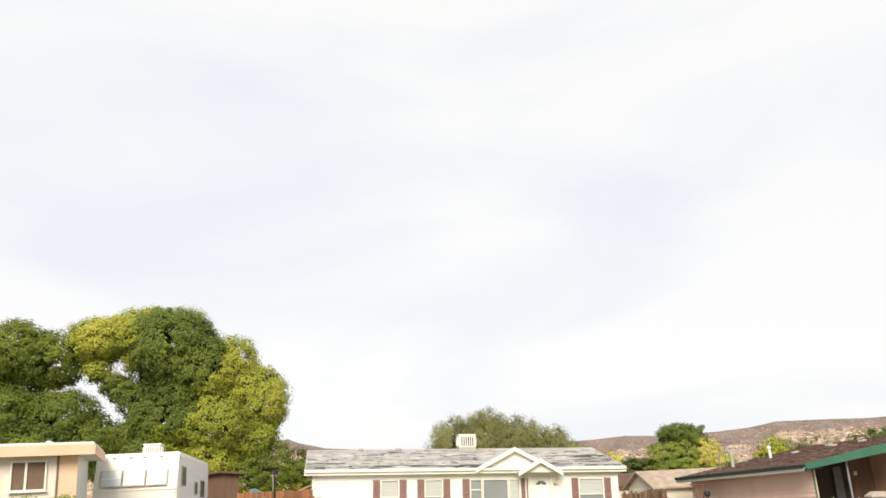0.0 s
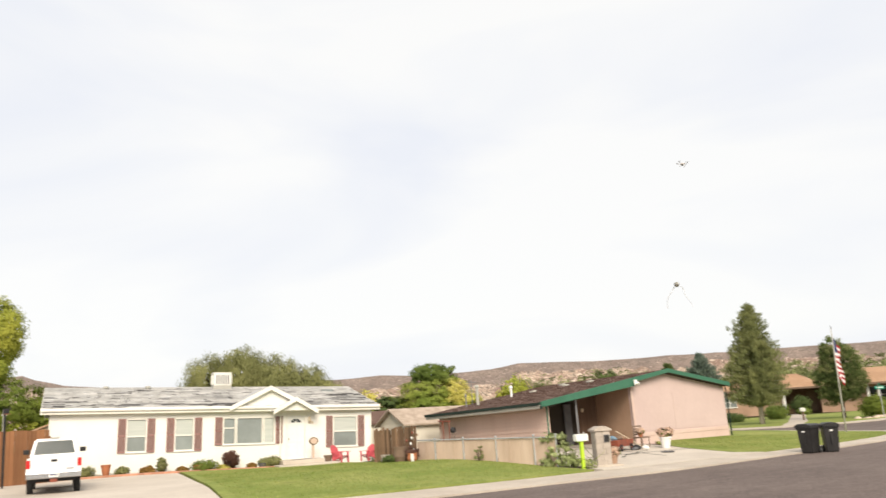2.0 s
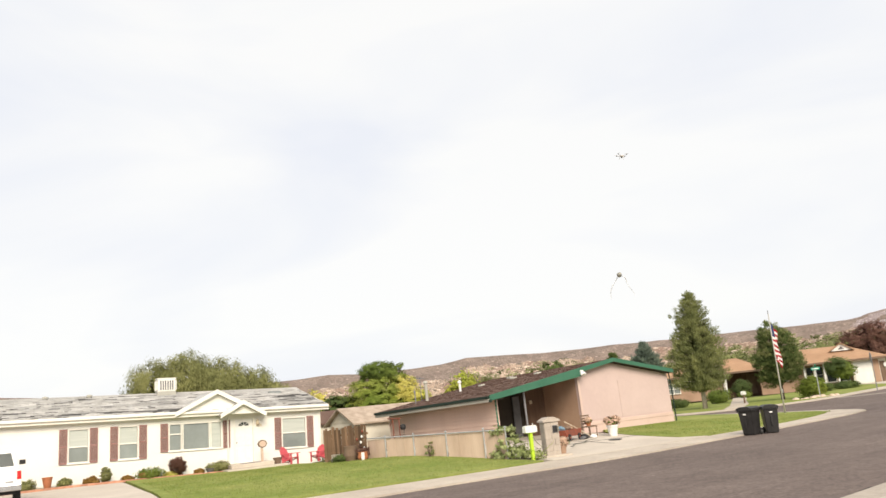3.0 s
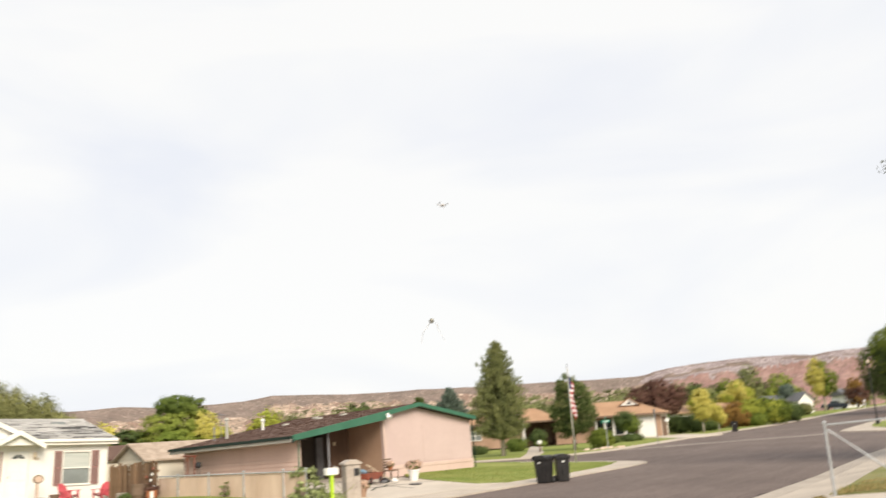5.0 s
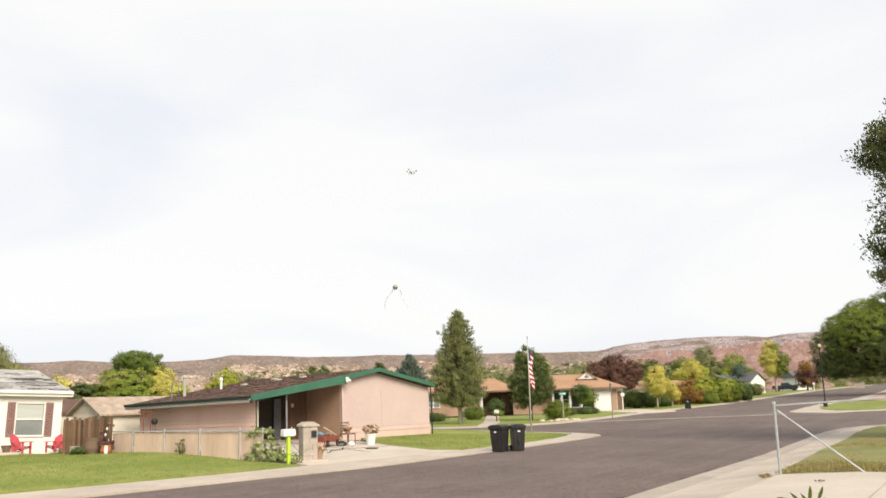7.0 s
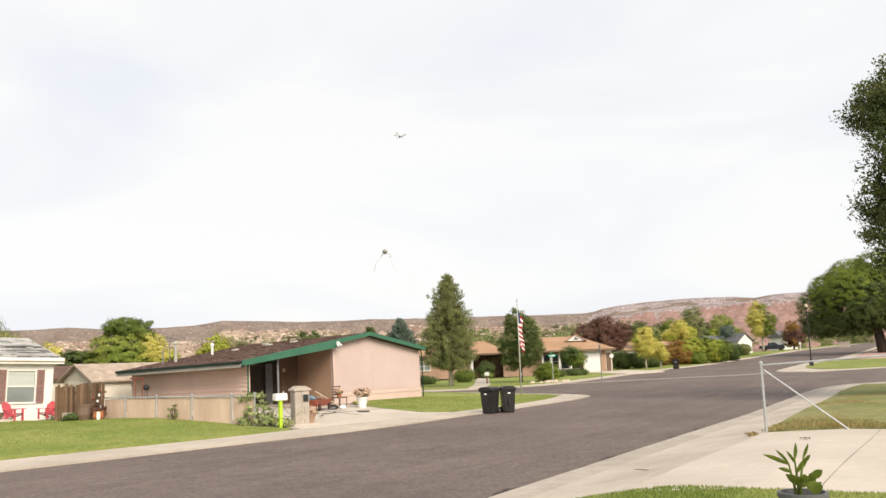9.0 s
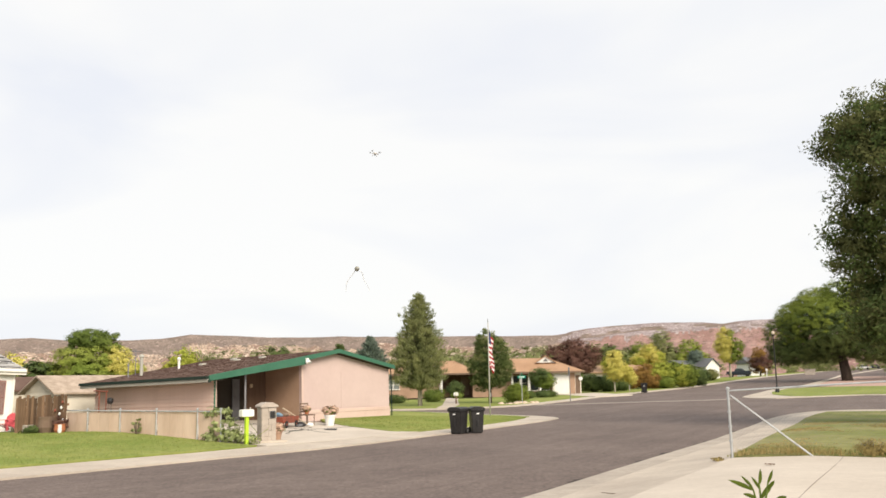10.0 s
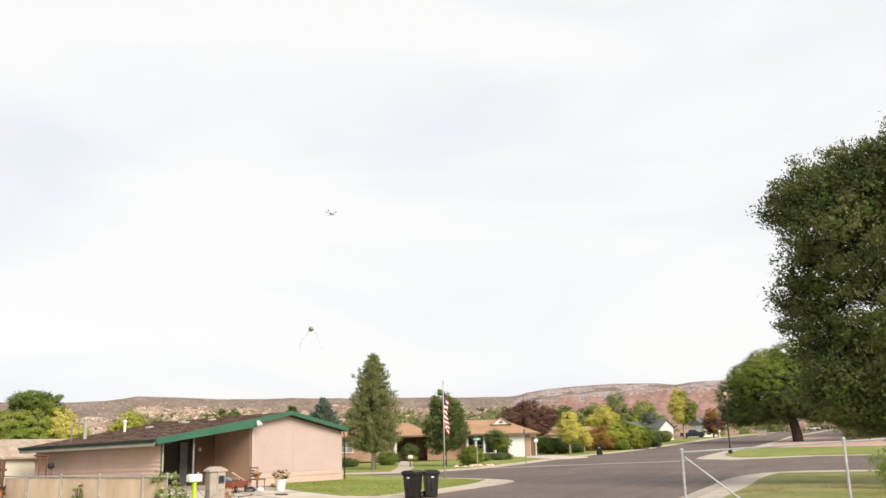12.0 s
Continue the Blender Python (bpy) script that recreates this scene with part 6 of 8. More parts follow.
cart()
for k, (x, y, r, m, nm, lb) in enumerate(((28.2, 23.3, 0.17, M_BLUE, "folded_tarp", "crumpled faded blue tarpaulin in the cart"), (28.6, 23.25, 0.15, M_BROWNBOARD, "cloth_bundle", "brown bundle heaped in the cart"), (28.95, 23.3, 0.13, M_TANWALL, "sack", "pale sack lying in the cart"), (29.6, 23.0, 0.18, M_BLACKPLASTIC, "rubbish_bag", "dark bag lying beside the cart"), (30.15, 22.85, 0.14, M_PLASTICWHITE, "plastic_jug", "small white jug by the wall"), (29.3, 22.9, 0.13, M_GREYPLASTIC, "bucket", "grey bucket beside the cart"))):
    bm = bmesh.new()
    bmesh.ops.create_icosphere(bm, subdivisions=3, radius=r)
    for v in bm.verts:
        v.co *= 1 + 0.35 * noise.noise(v.co * 6 + Vector((k * 3, 0, 0)))
        v.co.z *= 0.6
    me = mesh_of(bm, nm, True)
    me.materials.append(m)
    ob = new(nm, me)
    x, y = 27.3 + (x - 28.6) * 0.75, y - 0.8
    ob.matrix_world = spot(x, y, rise(x, y) + LOT + (0.50 if k < 3 else r * 0.5))
    tagged(ob, lb, "clutter")


def old_chair():
    t = thing("porch_chair", spot(28.95, 22.6, None, -8), "dark brown metal chair with a plant by the wall", "chair")
    for x in (-0.22, 0.22):
        for y in (-0.2, 0.2):
            part("leg", rod([(x, y, 0), (x, y, 0.42 if y < 0 else 0.92)], 0.02, 6), M_BROWNBOARD, t)
    part("seat", box(-0.25, 0.25, -0.24, 0.24, 0.40, 0.45, 0.01), M_BROWNBOARD, t)
    for k in range(4):
        part("back_slat", box(-0.22, 0.22, 0.19, 0.21, 0.52 + k * 0.11, 0.58 + k * 0.11), M_BROWNBOARD, t)


old_chair()
flower_pot(spot(28.92, 22.6, rise(28.92, 22.6) + LOT + 0.45), "clay pot with rust-coloured flowers on the chair", 0.12, 0.16, M_ORANGE, 5, 0.14)
t = thing("garden_hose", spot(27.0, 21.5), "dark green hose lying across the driveway", "hose")
part("hose", rod([(2.4 - 0.35 * k, 0.9 - 0.16 * k + 0.15 * math.sin(k * 1.3), 0.02) for k in range(15)], 0.013, 6), M_DARKGREEN, t, smooth=True)


# ---------------------------------------------------------------- fences
def panel_fence():
    t = thing("panel_fence", STREET @ pose(21.0, 0, 0), "beige panel fence on grey pipe posts", "fence")
    ws = [19.9, 20.93, 22.83, 24.62, 26.3, 27.5]
    for w in ws:
        z = rise(21, w) + 0.02
        p = part("post", rod([(0, w, z - 0.3), (0, w, 1.21)], 0.024, 10), M_GALV, t)
        part("cap", lathe([(0.042, 0), (0.045, 0.03), (0.01, 0.06)], 10), M_GALV, p, m=pose(0, w, 1.21))
    part("top_rail", rod([(0.0, ws[0], 1.15), (0, ws[-1], 1.19)], 0.024, 8), M_GALV, t)
    for a, b in zip(ws, ws[1:]):
        z0 = max(rise(21, a), rise(21, b)) - 0.02
        n = max(2, round((b - a) / 0.62))
        for k in range(n):
            y0 = a + 0.03 + (b - a - 0.06) * k / n
            y1 = a + 0.03 + (b - a - 0.06) * (k + 1) / n - 0.008
            part("panel", box(0.03, 0.045, y0, y1, z0, 1.12 + 0.004 * (k % 2)), M_FENCEPANEL, t)


panel_fence()


def picket_run(name, pts, top, material, label, width=0.14, seed=2, jag=0.03):
    """Upright boards on rails between two points of the plan."""
    rng = random.Random(seed)
    (s0, w0), (s1, w1) = pts
    n = int(math.hypot(s1 - s0, w1 - w0) / (width + 0.012))
    ang = math.degrees(math.atan2(w1 - w0, s1 - s0))
    zg = rise((s0 + s1) / 2, (w0 + w1) / 2)
    t = thing(name, STREET @ pose(s0, w0, zg, 0, 0, ang), label, "fence")
    ln = math.hypot(s1 - s0, w1 - w0)
    for z in (0.4, top - zg - 0.35):
        part("rail", box(0, ln, 0.02, 0.06, z, z + 0.09), material, t)
    me = mesh_of(box(0, width + 0.008, -0.012, 0.012, -0.1, 1.0, 0.004), "board")
    for k in range(n):
        hgt = top - zg + rng.uniform(-jag, jag)
        ob = part("board", me, material, t, m=pose(k * (width + 0.012), 0, 0, rng.uniform(-1, 1), rng.uniform(-0.3, 0.3), 0) @ Matrix.Diagonal((1, 1, hgt, 1)))
    return t


picket_run("timber_fence", ((20.72, 30.0), (20.87, 27.25)), 1.72, M_OLDWOOD, "old weathered brown timber fence", 0.13, 3, 0.08)
picket_run("cedar_fence", ((6.45, 36.3), (9.75, 36.6)), 2.50, M_NEWWOOD, "tall reddish cedar board fence", 0.15, 4, 0.02)


def wire_fence():
    t = thing("wire_fence", STREET @ pose(18.8, 0, 0), "galvanised chain-link fence with a diagonal brace", "fence")
    posts = [3.54, 0.40, -2.9, -6.2, -9.5, -12.9]
    rail = lambda w: 1.67 + 0.05 * (3.54 - w)
    for w in posts:
        z = rise(18.8, w) + LOT
        p = part("post", rod([(0, w, z - 0.3), (0, w, rail(w) + 0.03)], 0.028, 10), M_GALV, t)
        part("cap", lathe([(0.04, 0), (0.042, 0.03), (0.012, 0.06)], 10), M_GALV, p, m=pose(0, w, rail(w) + 0.03))
    part("top_rail", rod([(0, 3.54, rail(3.54)), (0, -12.9, rail(-12.9))], 0.018, 8), M_GALV, t)
    part("brace", rod([(0.0, 3.50, 1.58), (0.0, 1.98, 0.36)], 0.018, 8), M_GALV, t, "slanting brace rail")
    for z in (0.62, 0.92, 1.22, 1.5):
        part("tie_band", rod([(0, 3.54, z), (0, 3.54, z + 0.03)], 0.042, 10), M_GALV, t)
    bm = bmesh.new()
    step, z0, z1 = 0.075, 0.47, 1.69
    n = int((3.55 + 12.9 + 1.5) / step)
    for sgn in (1, -1):
        for k in range(n):
            a = 3.44 - k * step + (1.2 if sgn > 0 else 0)
            p, q = Vector((0, a, z0)), Vector((0, a - sgn * 1.22 * 0.95, z1))
            if sgn > 0 and a > 3.44:
                f = (a - 3.44) / (a - q.y)
                p = p.lerp(q, f)
            if sgn < 0 and q.y > 3.44:
                f = (3.44 - p.y) / (q.y - p.y)
                q = p.lerp(q, f)
            if (q - p).length > 0.05:
                p.z += 0.05 * (3.54 - p.y)
                q.z += 0.05 * (3.54 - q.y)
                rod([p, q], 0.0010, 3, None, bm)
    ob = part("chain_link", bm, M_SIGNBACK, t)
    tagged(ob, kind="stuff")


wire_fence()


# ---------------------------------------------------------------- signs and lamps
def street_sign():
    t = thing("street_name_sign", spot(59.9, 26.35) @ Matrix.Scale(0.96, 4), "green street name sign on a thin pole", "street sign")
    part("pole", rod([(0, 0, -0.2), (0, 0, 2.0)], 0.03, 8), M_GALV, t)
    for k, a in enumerate((20, 110)):
        b = part("blade", box(-0.30, 0.30, -0.012, 0.012, 2.0 + k * 0.22, 2.2 + k * 0.22, 0.004), M_STREETGREEN, t, m=pose(0, 0, 0, 0, 0, a - 80))
        part("text_bar", box(-0.22, 0.22, -0.017, -0.013, 2.06 + k * 0.22, 2.13 + k * 0.22), M_PLASTICWHITE, b)
    t = thing("stop_sign", spot(64.7, 24.3) @ Matrix.Scale(1.05, 4), "stop sign seen from its bare metal back", "road sign")
    part("pole", rod([(0, 0, -0.2), (0, 0, 2.5)], 0.035, 8), M_SIGNBACK, t)
    p = part("plate", rod([(0, -0.015, 2.25), (0, 0.0, 2.25)], 0.36, 8), M_SIGNBACK, t, m=pose(0, 0.05, 0, 0, 0, 30))
    part("bracket", box(-0.04, 0.04, -0.04, -0.02, 2.0, 2.5), M_GALV, p)
    t = thing("street_lamp", spot(82.4, 11.2) @ Matrix.Scale(1.153, 4), "black street lamp post with a pale round head", "street lamp")
    part("base", lathe([(0.16, -0.2), (0.16, 0.3), (0.09, 0.5), (0.07, 0.55)], 12), M_BLACKSTEEL, t)
    part("pole", rod([(0, 0, 0.5), (0, 0, 4.46)], 0.052, 10, 0.04), M_BLACKSTEEL, t)
    h = part("collar", lathe([(0.06, 0), (0.12, 0.05), (0.12, 0.1), (0.05, 0.14)], 12), M_BLACKSTEEL, t, m=pose(0, 0, 4.41))
    part("globe", lathe([(0.06, 0), (0.11, 0.06), (0.12, 0.14), (0.08, 0.22), (0.02, 0.26)], 14), M_CREAM, t, m=pose(0, 0, 4.54))
    t = thing("mail_post", spot(148.5, 21.6), "white mailbox post far up the street", "mailbox")
    part("post", box(-0.06, 0.06, -0.06, 0.06, -0.2, 1.0), M_PLASTICWHITE, t)
    part("box", prism([(-0.3, 0.98), (0.3, 0.98), (0.3, 1.2), (0.2, 1.3), (-0.2, 1.3), (-0.3, 1.2)], -0.12, 0.12), M_PLASTICWHITE, t)


street_sign()


# ---------------------------------------------------------------- vehicles
def wheel(parent, x, y, r=0.36, wdt=0.22):
    w = part("wheel", lathe([(r * 0.62, -wdt / 2), (r * 0.92, -wdt / 2), (r, -wdt * 0.35), (r, wdt * 0.35), (r * 0.92, wdt / 2), (r * 0.62, wdt / 2)], 22), M_TYRE, parent, "", True, pose(x, y, r, 0, 90, 0))
    part("rim", lathe([(0.02, -wdt * 0.42), (r * 0.60, -wdt * 0.42), (r * 0.63, -wdt / 2 - 0.004), (r * 0.63, wdt / 2 + 0.004), (r * 0.60, wdt * 0.42), (0.02, wdt * 0.42)], 16), M_CHROME, w)
    return w


def pickup(m, paint, label):
    """A pickup with its tail at y = 0 and its nose at y = 5."""
    t = thing("pickup_truck", m, label, "truck")
    body = prism([(0.0, 0.42), (1.85, 0.42), (1.85, 0.95), (1.75, 1.02), (0.10, 1.02), (0.0, 0.95)], 0.0, 5.0)
    bmesh.ops.translate(body, verts=body.verts[:], vec=(-0.925, 0, 0))
    bmesh.ops.bevel(body, geom=[e for e in body.edges if abs((e.verts[0].co - e.verts[1].co).y) > 1], offset=0.03, segments=2, affect="EDGES")
    b = part("body", body, paint, t)
    cab = bmesh.new()
    lo = [(-0.86, 1.62, 1.02), (0.86, 1.62, 1.02), (0.86, 3.75, 1.02), (-0.86, 3.75, 1.02)]
    hi = [(-0.70, 1.85, 1.60), (0.70, 1.85, 1.60), (0.70, 3.05, 1.60), (-0.70, 3.05, 1.60)]
    v = [cab.verts.new(p) for p in lo + hi]
    for f in ((4, 5, 6, 7), (0, 1, 5, 4), (1, 2, 6, 5), (2, 3, 7, 6), (3, 0, 4, 7)):
        cab.faces.new([v[i] for i in f])
    bmesh.ops.bevel(cab, geom=cab.edges[:], offset=0.05, segments=2, affect="EDGES")
    c = part("cab", cab, paint, t)
    part("bonnet", box(-0.86, 0.86, 3.7, 4.95, 1.0, 1.10, 0.05), paint, t)
    def pane(name, q):
        bm = bmesh.new()
        bm.faces.new([bm.verts.new(p) for p in q])
        part(name, bm, M_DARKGLASS, c)
    pane("rear_window", [(-0.72, 1.63, 1.09), (0.72, 1.63, 1.09), (0.62, 1.80, 1.52), (-0.62, 1.80, 1.52)])
    for sx in (-1, 1):
        pane("side_window", [(sx * 0.85, 1.85, 1.10), (sx * 0.85, 3.35, 1.10), (sx * 0.735, 3.0, 1.52), (sx * 0.735, 1.98, 1.52)])
        mi = part("mirror", box(sx * 0.92, sx * 1.14, 3.05, 3.15, 1.10, 1.26, 0.02), M_BLACKPLASTIC, t)
        part("tail_light", box(sx * 0.925 - 0.14 * (sx > 0), sx * 0.925 + 0.14 * (sx < 0), -0.02, 0.05, 0.68, 0.94, 0.01), M_TAIL, t)
        part("head_light", box(sx * 0.78 - 0.14, sx * 0.78 + 0.14, 4.97, 5.03, 0.72, 0.92, 0.01), M_PLASTICWHITE, t)
    pane("windscreen", [(-0.70, 3.72, 1.10), (0.70, 3.72, 1.10), (0.60, 3.18, 1.53), (-0.60, 3.18, 1.53)])
    tg = part("tailgate", box(-0.74, 0.74, -0.035, -0.002, 0.52, 1.0, 0.015), paint, t)
    part("latch", box(-0.10, 0.10, -0.05, -0.036, 0.86, 0.93), M_BLACKPLASTIC, tg)
    part("badge_bar", box(0.42, 0.66, -0.042, -0.036, 0.60, 0.64), M_CHROME, tg)
    bp = part("bumper", box(-0.92, 0.92, -0.16, -0.04, 0.34, 0.54, 0.03), M_CHROME, t)
    part("plate", box(-0.16, 0.16, -0.175, -0.161, 0.38, 0.52), M_PLASTICWHITE, bp)
    for k in range(4):
        part("plate_bar", box(-0.12 + k * 0.065, -0.075 + k * 0.065, -0.181, -0.176, 0.42, 0.48), M_FLAGBLUE, bp)
    part("front_bumper", box(-0.92, 0.92, 5.0, 5.12, 0.36, 0.56, 0.03), M_CHROME, t)
    part("third_brake_light", box(-0.16, 0.16, 1.82, 1.86, 1.60, 1.64), M_GUTTER, c)
    part("underbody", box(-0.75, 0.75, 0.3, 4.8, 0.22, 0.42), M_BLACKPLASTIC, t)
    part("tow_hitch", box(-0.12, 0.12, -0.2, 0.1, 0.22, 0.32, 0.01), M_REDSTEEL, t)
    for sx in (-0.80, 0.80):
        for y in (0.95, 4.15):
            wheel(t, sx, y)
        for y in (0.95, 4.15):
            bm = bmesh.new()
            pts = [(y + 0.44 * math.cos(a), 0.36 + 0.44 * math.sin(a)) for a in [math.pi * k / 10 for k in range(11)]]
            va = [bm.verts.new((sx * 1.155, p[0], p[1])) for p in pts]
            bm.faces.new(va)
            part("wheel_arch", bm, M_BLACKPLASTIC, t)
    for ob in t.children:
        if not ob.name.startswith("wheel.") and ob.name != "wheel":
            ob.matrix_local = pose(0, 0, 0.17)
    return t


pickup(spot(7.85, 28.6, None, -15.5) @ pose(-0.12, 0, 0) @ Matrix.Diagonal((0.85, 0.9, 0.96, 1)), M_CARWHITE, "white pickup truck parked with its tailgate to the street")
pickup(face(172.0, 32.0) @ pose(-0.3, 0, 0.05, 0, 0, -96) @ Matrix.Scale(0.9, 4), M_CARDARK, "dark blue pickup truck parked far up the street")


def far_car(s, w, m, label):
    t = thing("parked_car", face(s, w) @ pose(0, 0, 0, 0, 0, 80), label, "car", "far parked cars")
    b = box(-0.85, 0.85, 0, 4.3, 0.3, 0.85, 0.12)
    part("body", b, m, t)
    part("cabin", prism([(-0.75, 0.84), (0.75, 0.84), (0.6, 1.38), (-0.6, 1.38)], 1.0, 3.3), M_DARKGLASS, t)
    part("roof", box(-0.6, 0.6, 1.2, 3.0, 1.37, 1.42, 0.02), m, t)
    for sx in (-0.78, 0.78):
        for y in (0.8, 3.5):
            wheel(t, sx, y, 0.32, 0.2)


far_car(300, 12.6, M_CARWHITE, "pale car parked far up the street")
far_car(312, 9.9, M_CARDARK, "dark car parked far up the street")


# ---------------------------------------------------------------- the left lots: trailer home, caravan, sheds
def caravan():
    t = thing("caravan", spot(2.08, 30.4, None, -15) @ pose(0.02, 0, 0.14) @ Matrix.Diagonal((1.08, 1, 1, 1)), "old cream fifth-wheel caravan with dark-framed windows", "caravan")
    zb, zt = 0.55, 2.85
    side = [(0.0, 1.15), (0.0, 1.75), (0.32, 2.72), (0.5, zt), (8.2, zt - 0.05), (8.4, zt - 0.25), (8.4, zb), (2.3, zb), (2.3, 1.05), (0.3, 1.05)]
    bm = bmesh.new()
    a = [bm.verts.new((-1.22, y, z)) for y, z in side]
    b = [bm.verts.new((1.22, y, z)) for y, z in side]
    bm.faces.new(a[::-1])
    bm.faces.new(b)
    for i in range(len(side)):
        j = (i + 1) % len(side)
        bm.faces.new((a[i], a[j], b[j], b[i]))
    bmesh.ops.recalc_face_normals(bm, faces=bm.faces[:])
    bmesh.ops.bevel(bm, geom=bm.edges[:], offset=0.035, segments=2, affect="EDGES")
    part("body", bm, M_RV, t, "cream fibreglass shell")
    for sx in (-1, 1):
        x0, x1 = sorted((sx * 1.222, sx * 1.235))
        part("side_skin", box(x0, x1, 0.6, 8.3, 1.2, 2.68), M_RVSIDE, t, "ribbed white aluminium side")
        part("side_stripe", box(x0 - 0.002, x1 + 0.002, 0.4, 8.3, 1.12, 1.17), M_GUTTER, t)
        for y0, y1, z0, z1 in ((0.85, 1.75, 1.75, 2.35), (4.2, 4.8, 1.5, 1.9), (5.8, 6.9, 1.4, 2.0)):
            q0, q1 = sorted((sx * 1.236, sx * 1.262))
            f = part("side_window", box(q0, q1, y0 - 0.05, y1 + 0.05, z0 - 0.05, z1 + 0.05, 0.01), M_GUTTER, t)
            q0, q1 = sorted((sx * 1.264, sx * 1.270))
            part("pane", box(q0, q1, y0, y1, z0, z1), M_DARKGLASS, f)
        part("roof_rail", box(x0 - 0.01, x1 + 0.01, 0.55, 8.2, 2.68, 2.78, 0.01), M_TRIM, t)
    lean = math.degrees(math.atan2(0.32, 0.97))
    for k, (x0, x1) in enumerate(((-1.0, -0.40), (-0.32, 0.32), (0.40, 1.0))):
        f = part("front_window", box(x0 - 0.03, x1 + 0.03, -0.03, -0.004, 0.12, 0.66, 0.01), M_GUTTER, t, m=pose(-0.04, -0.10, 1.63, -lean, 0, 0) @ Matrix.Diagonal((0.95, 1, 1.05, 1)))
        part("pane", box(x0, x1, -0.04, -0.031, 0.15, 0.63), M_CURTAINED, f)
        part("crossbar", box(x0, x1, -0.046, -0.041, 0.38, 0.40), M_TRIM, f)
    part("front_moulding", box(-1.2, 1.2, -0.03, 0.02, 1.62, 1.68, 0.01), M_TRIM, t)
    for x in (-0.7, -0.2, 0.2, 0.7):
        part("marker_light", box(x - 0.05, x + 0.05, 0.30, 0.38, 2.66, 2.71), M_ORANGE, t)
    part("overhang_floor", box(-1.1, 1.1, 0.3, 2.2, 0.95, 1.04), M_GREYPLASTIC, t)
    for sx in (-0.75, 0.75):
        part("landing_leg", box(sx - 0.07, sx + 0.07, 0.35, 0.5, -0.3, 1.0), M_GALV, t)
        for y in (5.4, 6.3):
            wheel(t, sx * 1.38, y, 0.36, 0.2)
    part("king_pin", rod([(0, 0.8, 0.95), (0, 0.8, 0.55)], 0.09, 10), M_BLACKSTEEL, t)
    part("axle_frame", box(-0.8, 0.8, 2.3, 8.2, 0.3, 0.56), M_BLACKSTEEL, t)
    return t


caravan()
CM = spot(2.08, 30.4, None, -15)
evap_cooler(CM @ pose(0.22, 1.9, 2.93), "cream louvred cooler on the caravan roof", 0.55, 0.6, 0.38)


def trailer_home():
    t = thing("trailer_home", spot(0.6, 27.2, 1.27, -6), "beige trailer home with a peach fascia", "house")
    part("front_wall", box(-12, -0.82, 0.0, 0.15, -0.4, 2.36), M_BEIGE, t, "beige boarded wall")
    part("corner_panel", box(-0.82, -0.3, -0.02, 0.15, -0.4, 2.36), M_PEACH, t, "peach corner panel")
    part("panel_batten", box(-0.85, -0.80, -0.05, -0.021, -0.4, 2.36), M_BROWNBOARD, t)
    part("side_wall", box(-0.45, -0.3, 0.15, 3.2, -0.4, 2.36), M_RVSIDE, t, "white ribbed side wall")
    part("back_wall", box(-12, -0.3, 3.2, 3.35, -0.4, 2.36), M_BEIGE, t)
    part("end_wall", box(-12.15, -12, 0, 3.35, -0.4, 2.36), M_BEIGE, t)
    part("roof", prism([(-12.4, 2.62), (0.14, 2.62), (0.12, 2.70), (-12.4, 2.74)], -0.42, 3.6), M_TRIM, t, "white metal roof sheet")
    part("fascia", box(-12.4, 0.14, -0.46, -0.422, 2.34, 2.64, 0.008), M_PEACH, t, "peach fascia board")
    part("side_fascia", box(0.142, 0.18, -0.46, 3.6, 2.34, 2.62, 0.008), M_PEACH, t)
    part("soffit", box(-12.3, 0.13, -0.42, 3.5, 2.37, 2.40), M_TRIM, t)
    window(t, -2.0, -1.15, 1.45, 2.2, -0.02, bars=(), posts=(0.42,), glass=M_BROWNBOARD)
    for x, y in ((-1.3, 1.6), (-0.7, 2.6), (-4.2, 2.2)):
        v = part("roof_vent", lathe([(0.08, 0), (0.08, 0.1), (0.14, 0.12), (0.1, 0.22), (0.02, 0.24)], 10), M_GALV, t, m=pose(x, y, 2.68))


trailer_home()
for k, (s, w) in enumerate(((-1.7, 25.2), (-0.9, 24.8), (-0.1, 24.9))):
    bush("foundation_shrub", s, w, 0.75, 1.7, L_BRIGHT, "rounded green shrub before the trailer home", 260, 50, 0.06, 120 + k, "shrubs before the trailer home")


def shed(name, s, w, turn, x, d, hw, hr, wall, roof, label, z=None, boards=True):
    t = thing(name, spot(s, w, z, turn), label, "shed")
    b = part("wall_shell", box(-x, x, 0, d, -0.3, hw), wall, t)
    if boards:
        laps(b, "x", -x, x, -0.001, 0.0, hw, 0.22, wall, -1)
        laps(b, "y", 0, d, -x - 0.001, 0.0, hw, 0.22, wall, -1)
    for yy in (0, d):
        part("gable", prism([(-x, hw), (x, hw), (0, hr - 0.08)], yy - 0.02, yy + 0.02), wall, t)
    for sx in (-1, 1):
        part("roof", prism([(sx * (x + 0.25), hw - 0.12), (sx * (x + 0.25), hw - 0.04), (0, hr), (0, hr - 0.08)], -0.3, d + 0.3), roof, t)
    return t


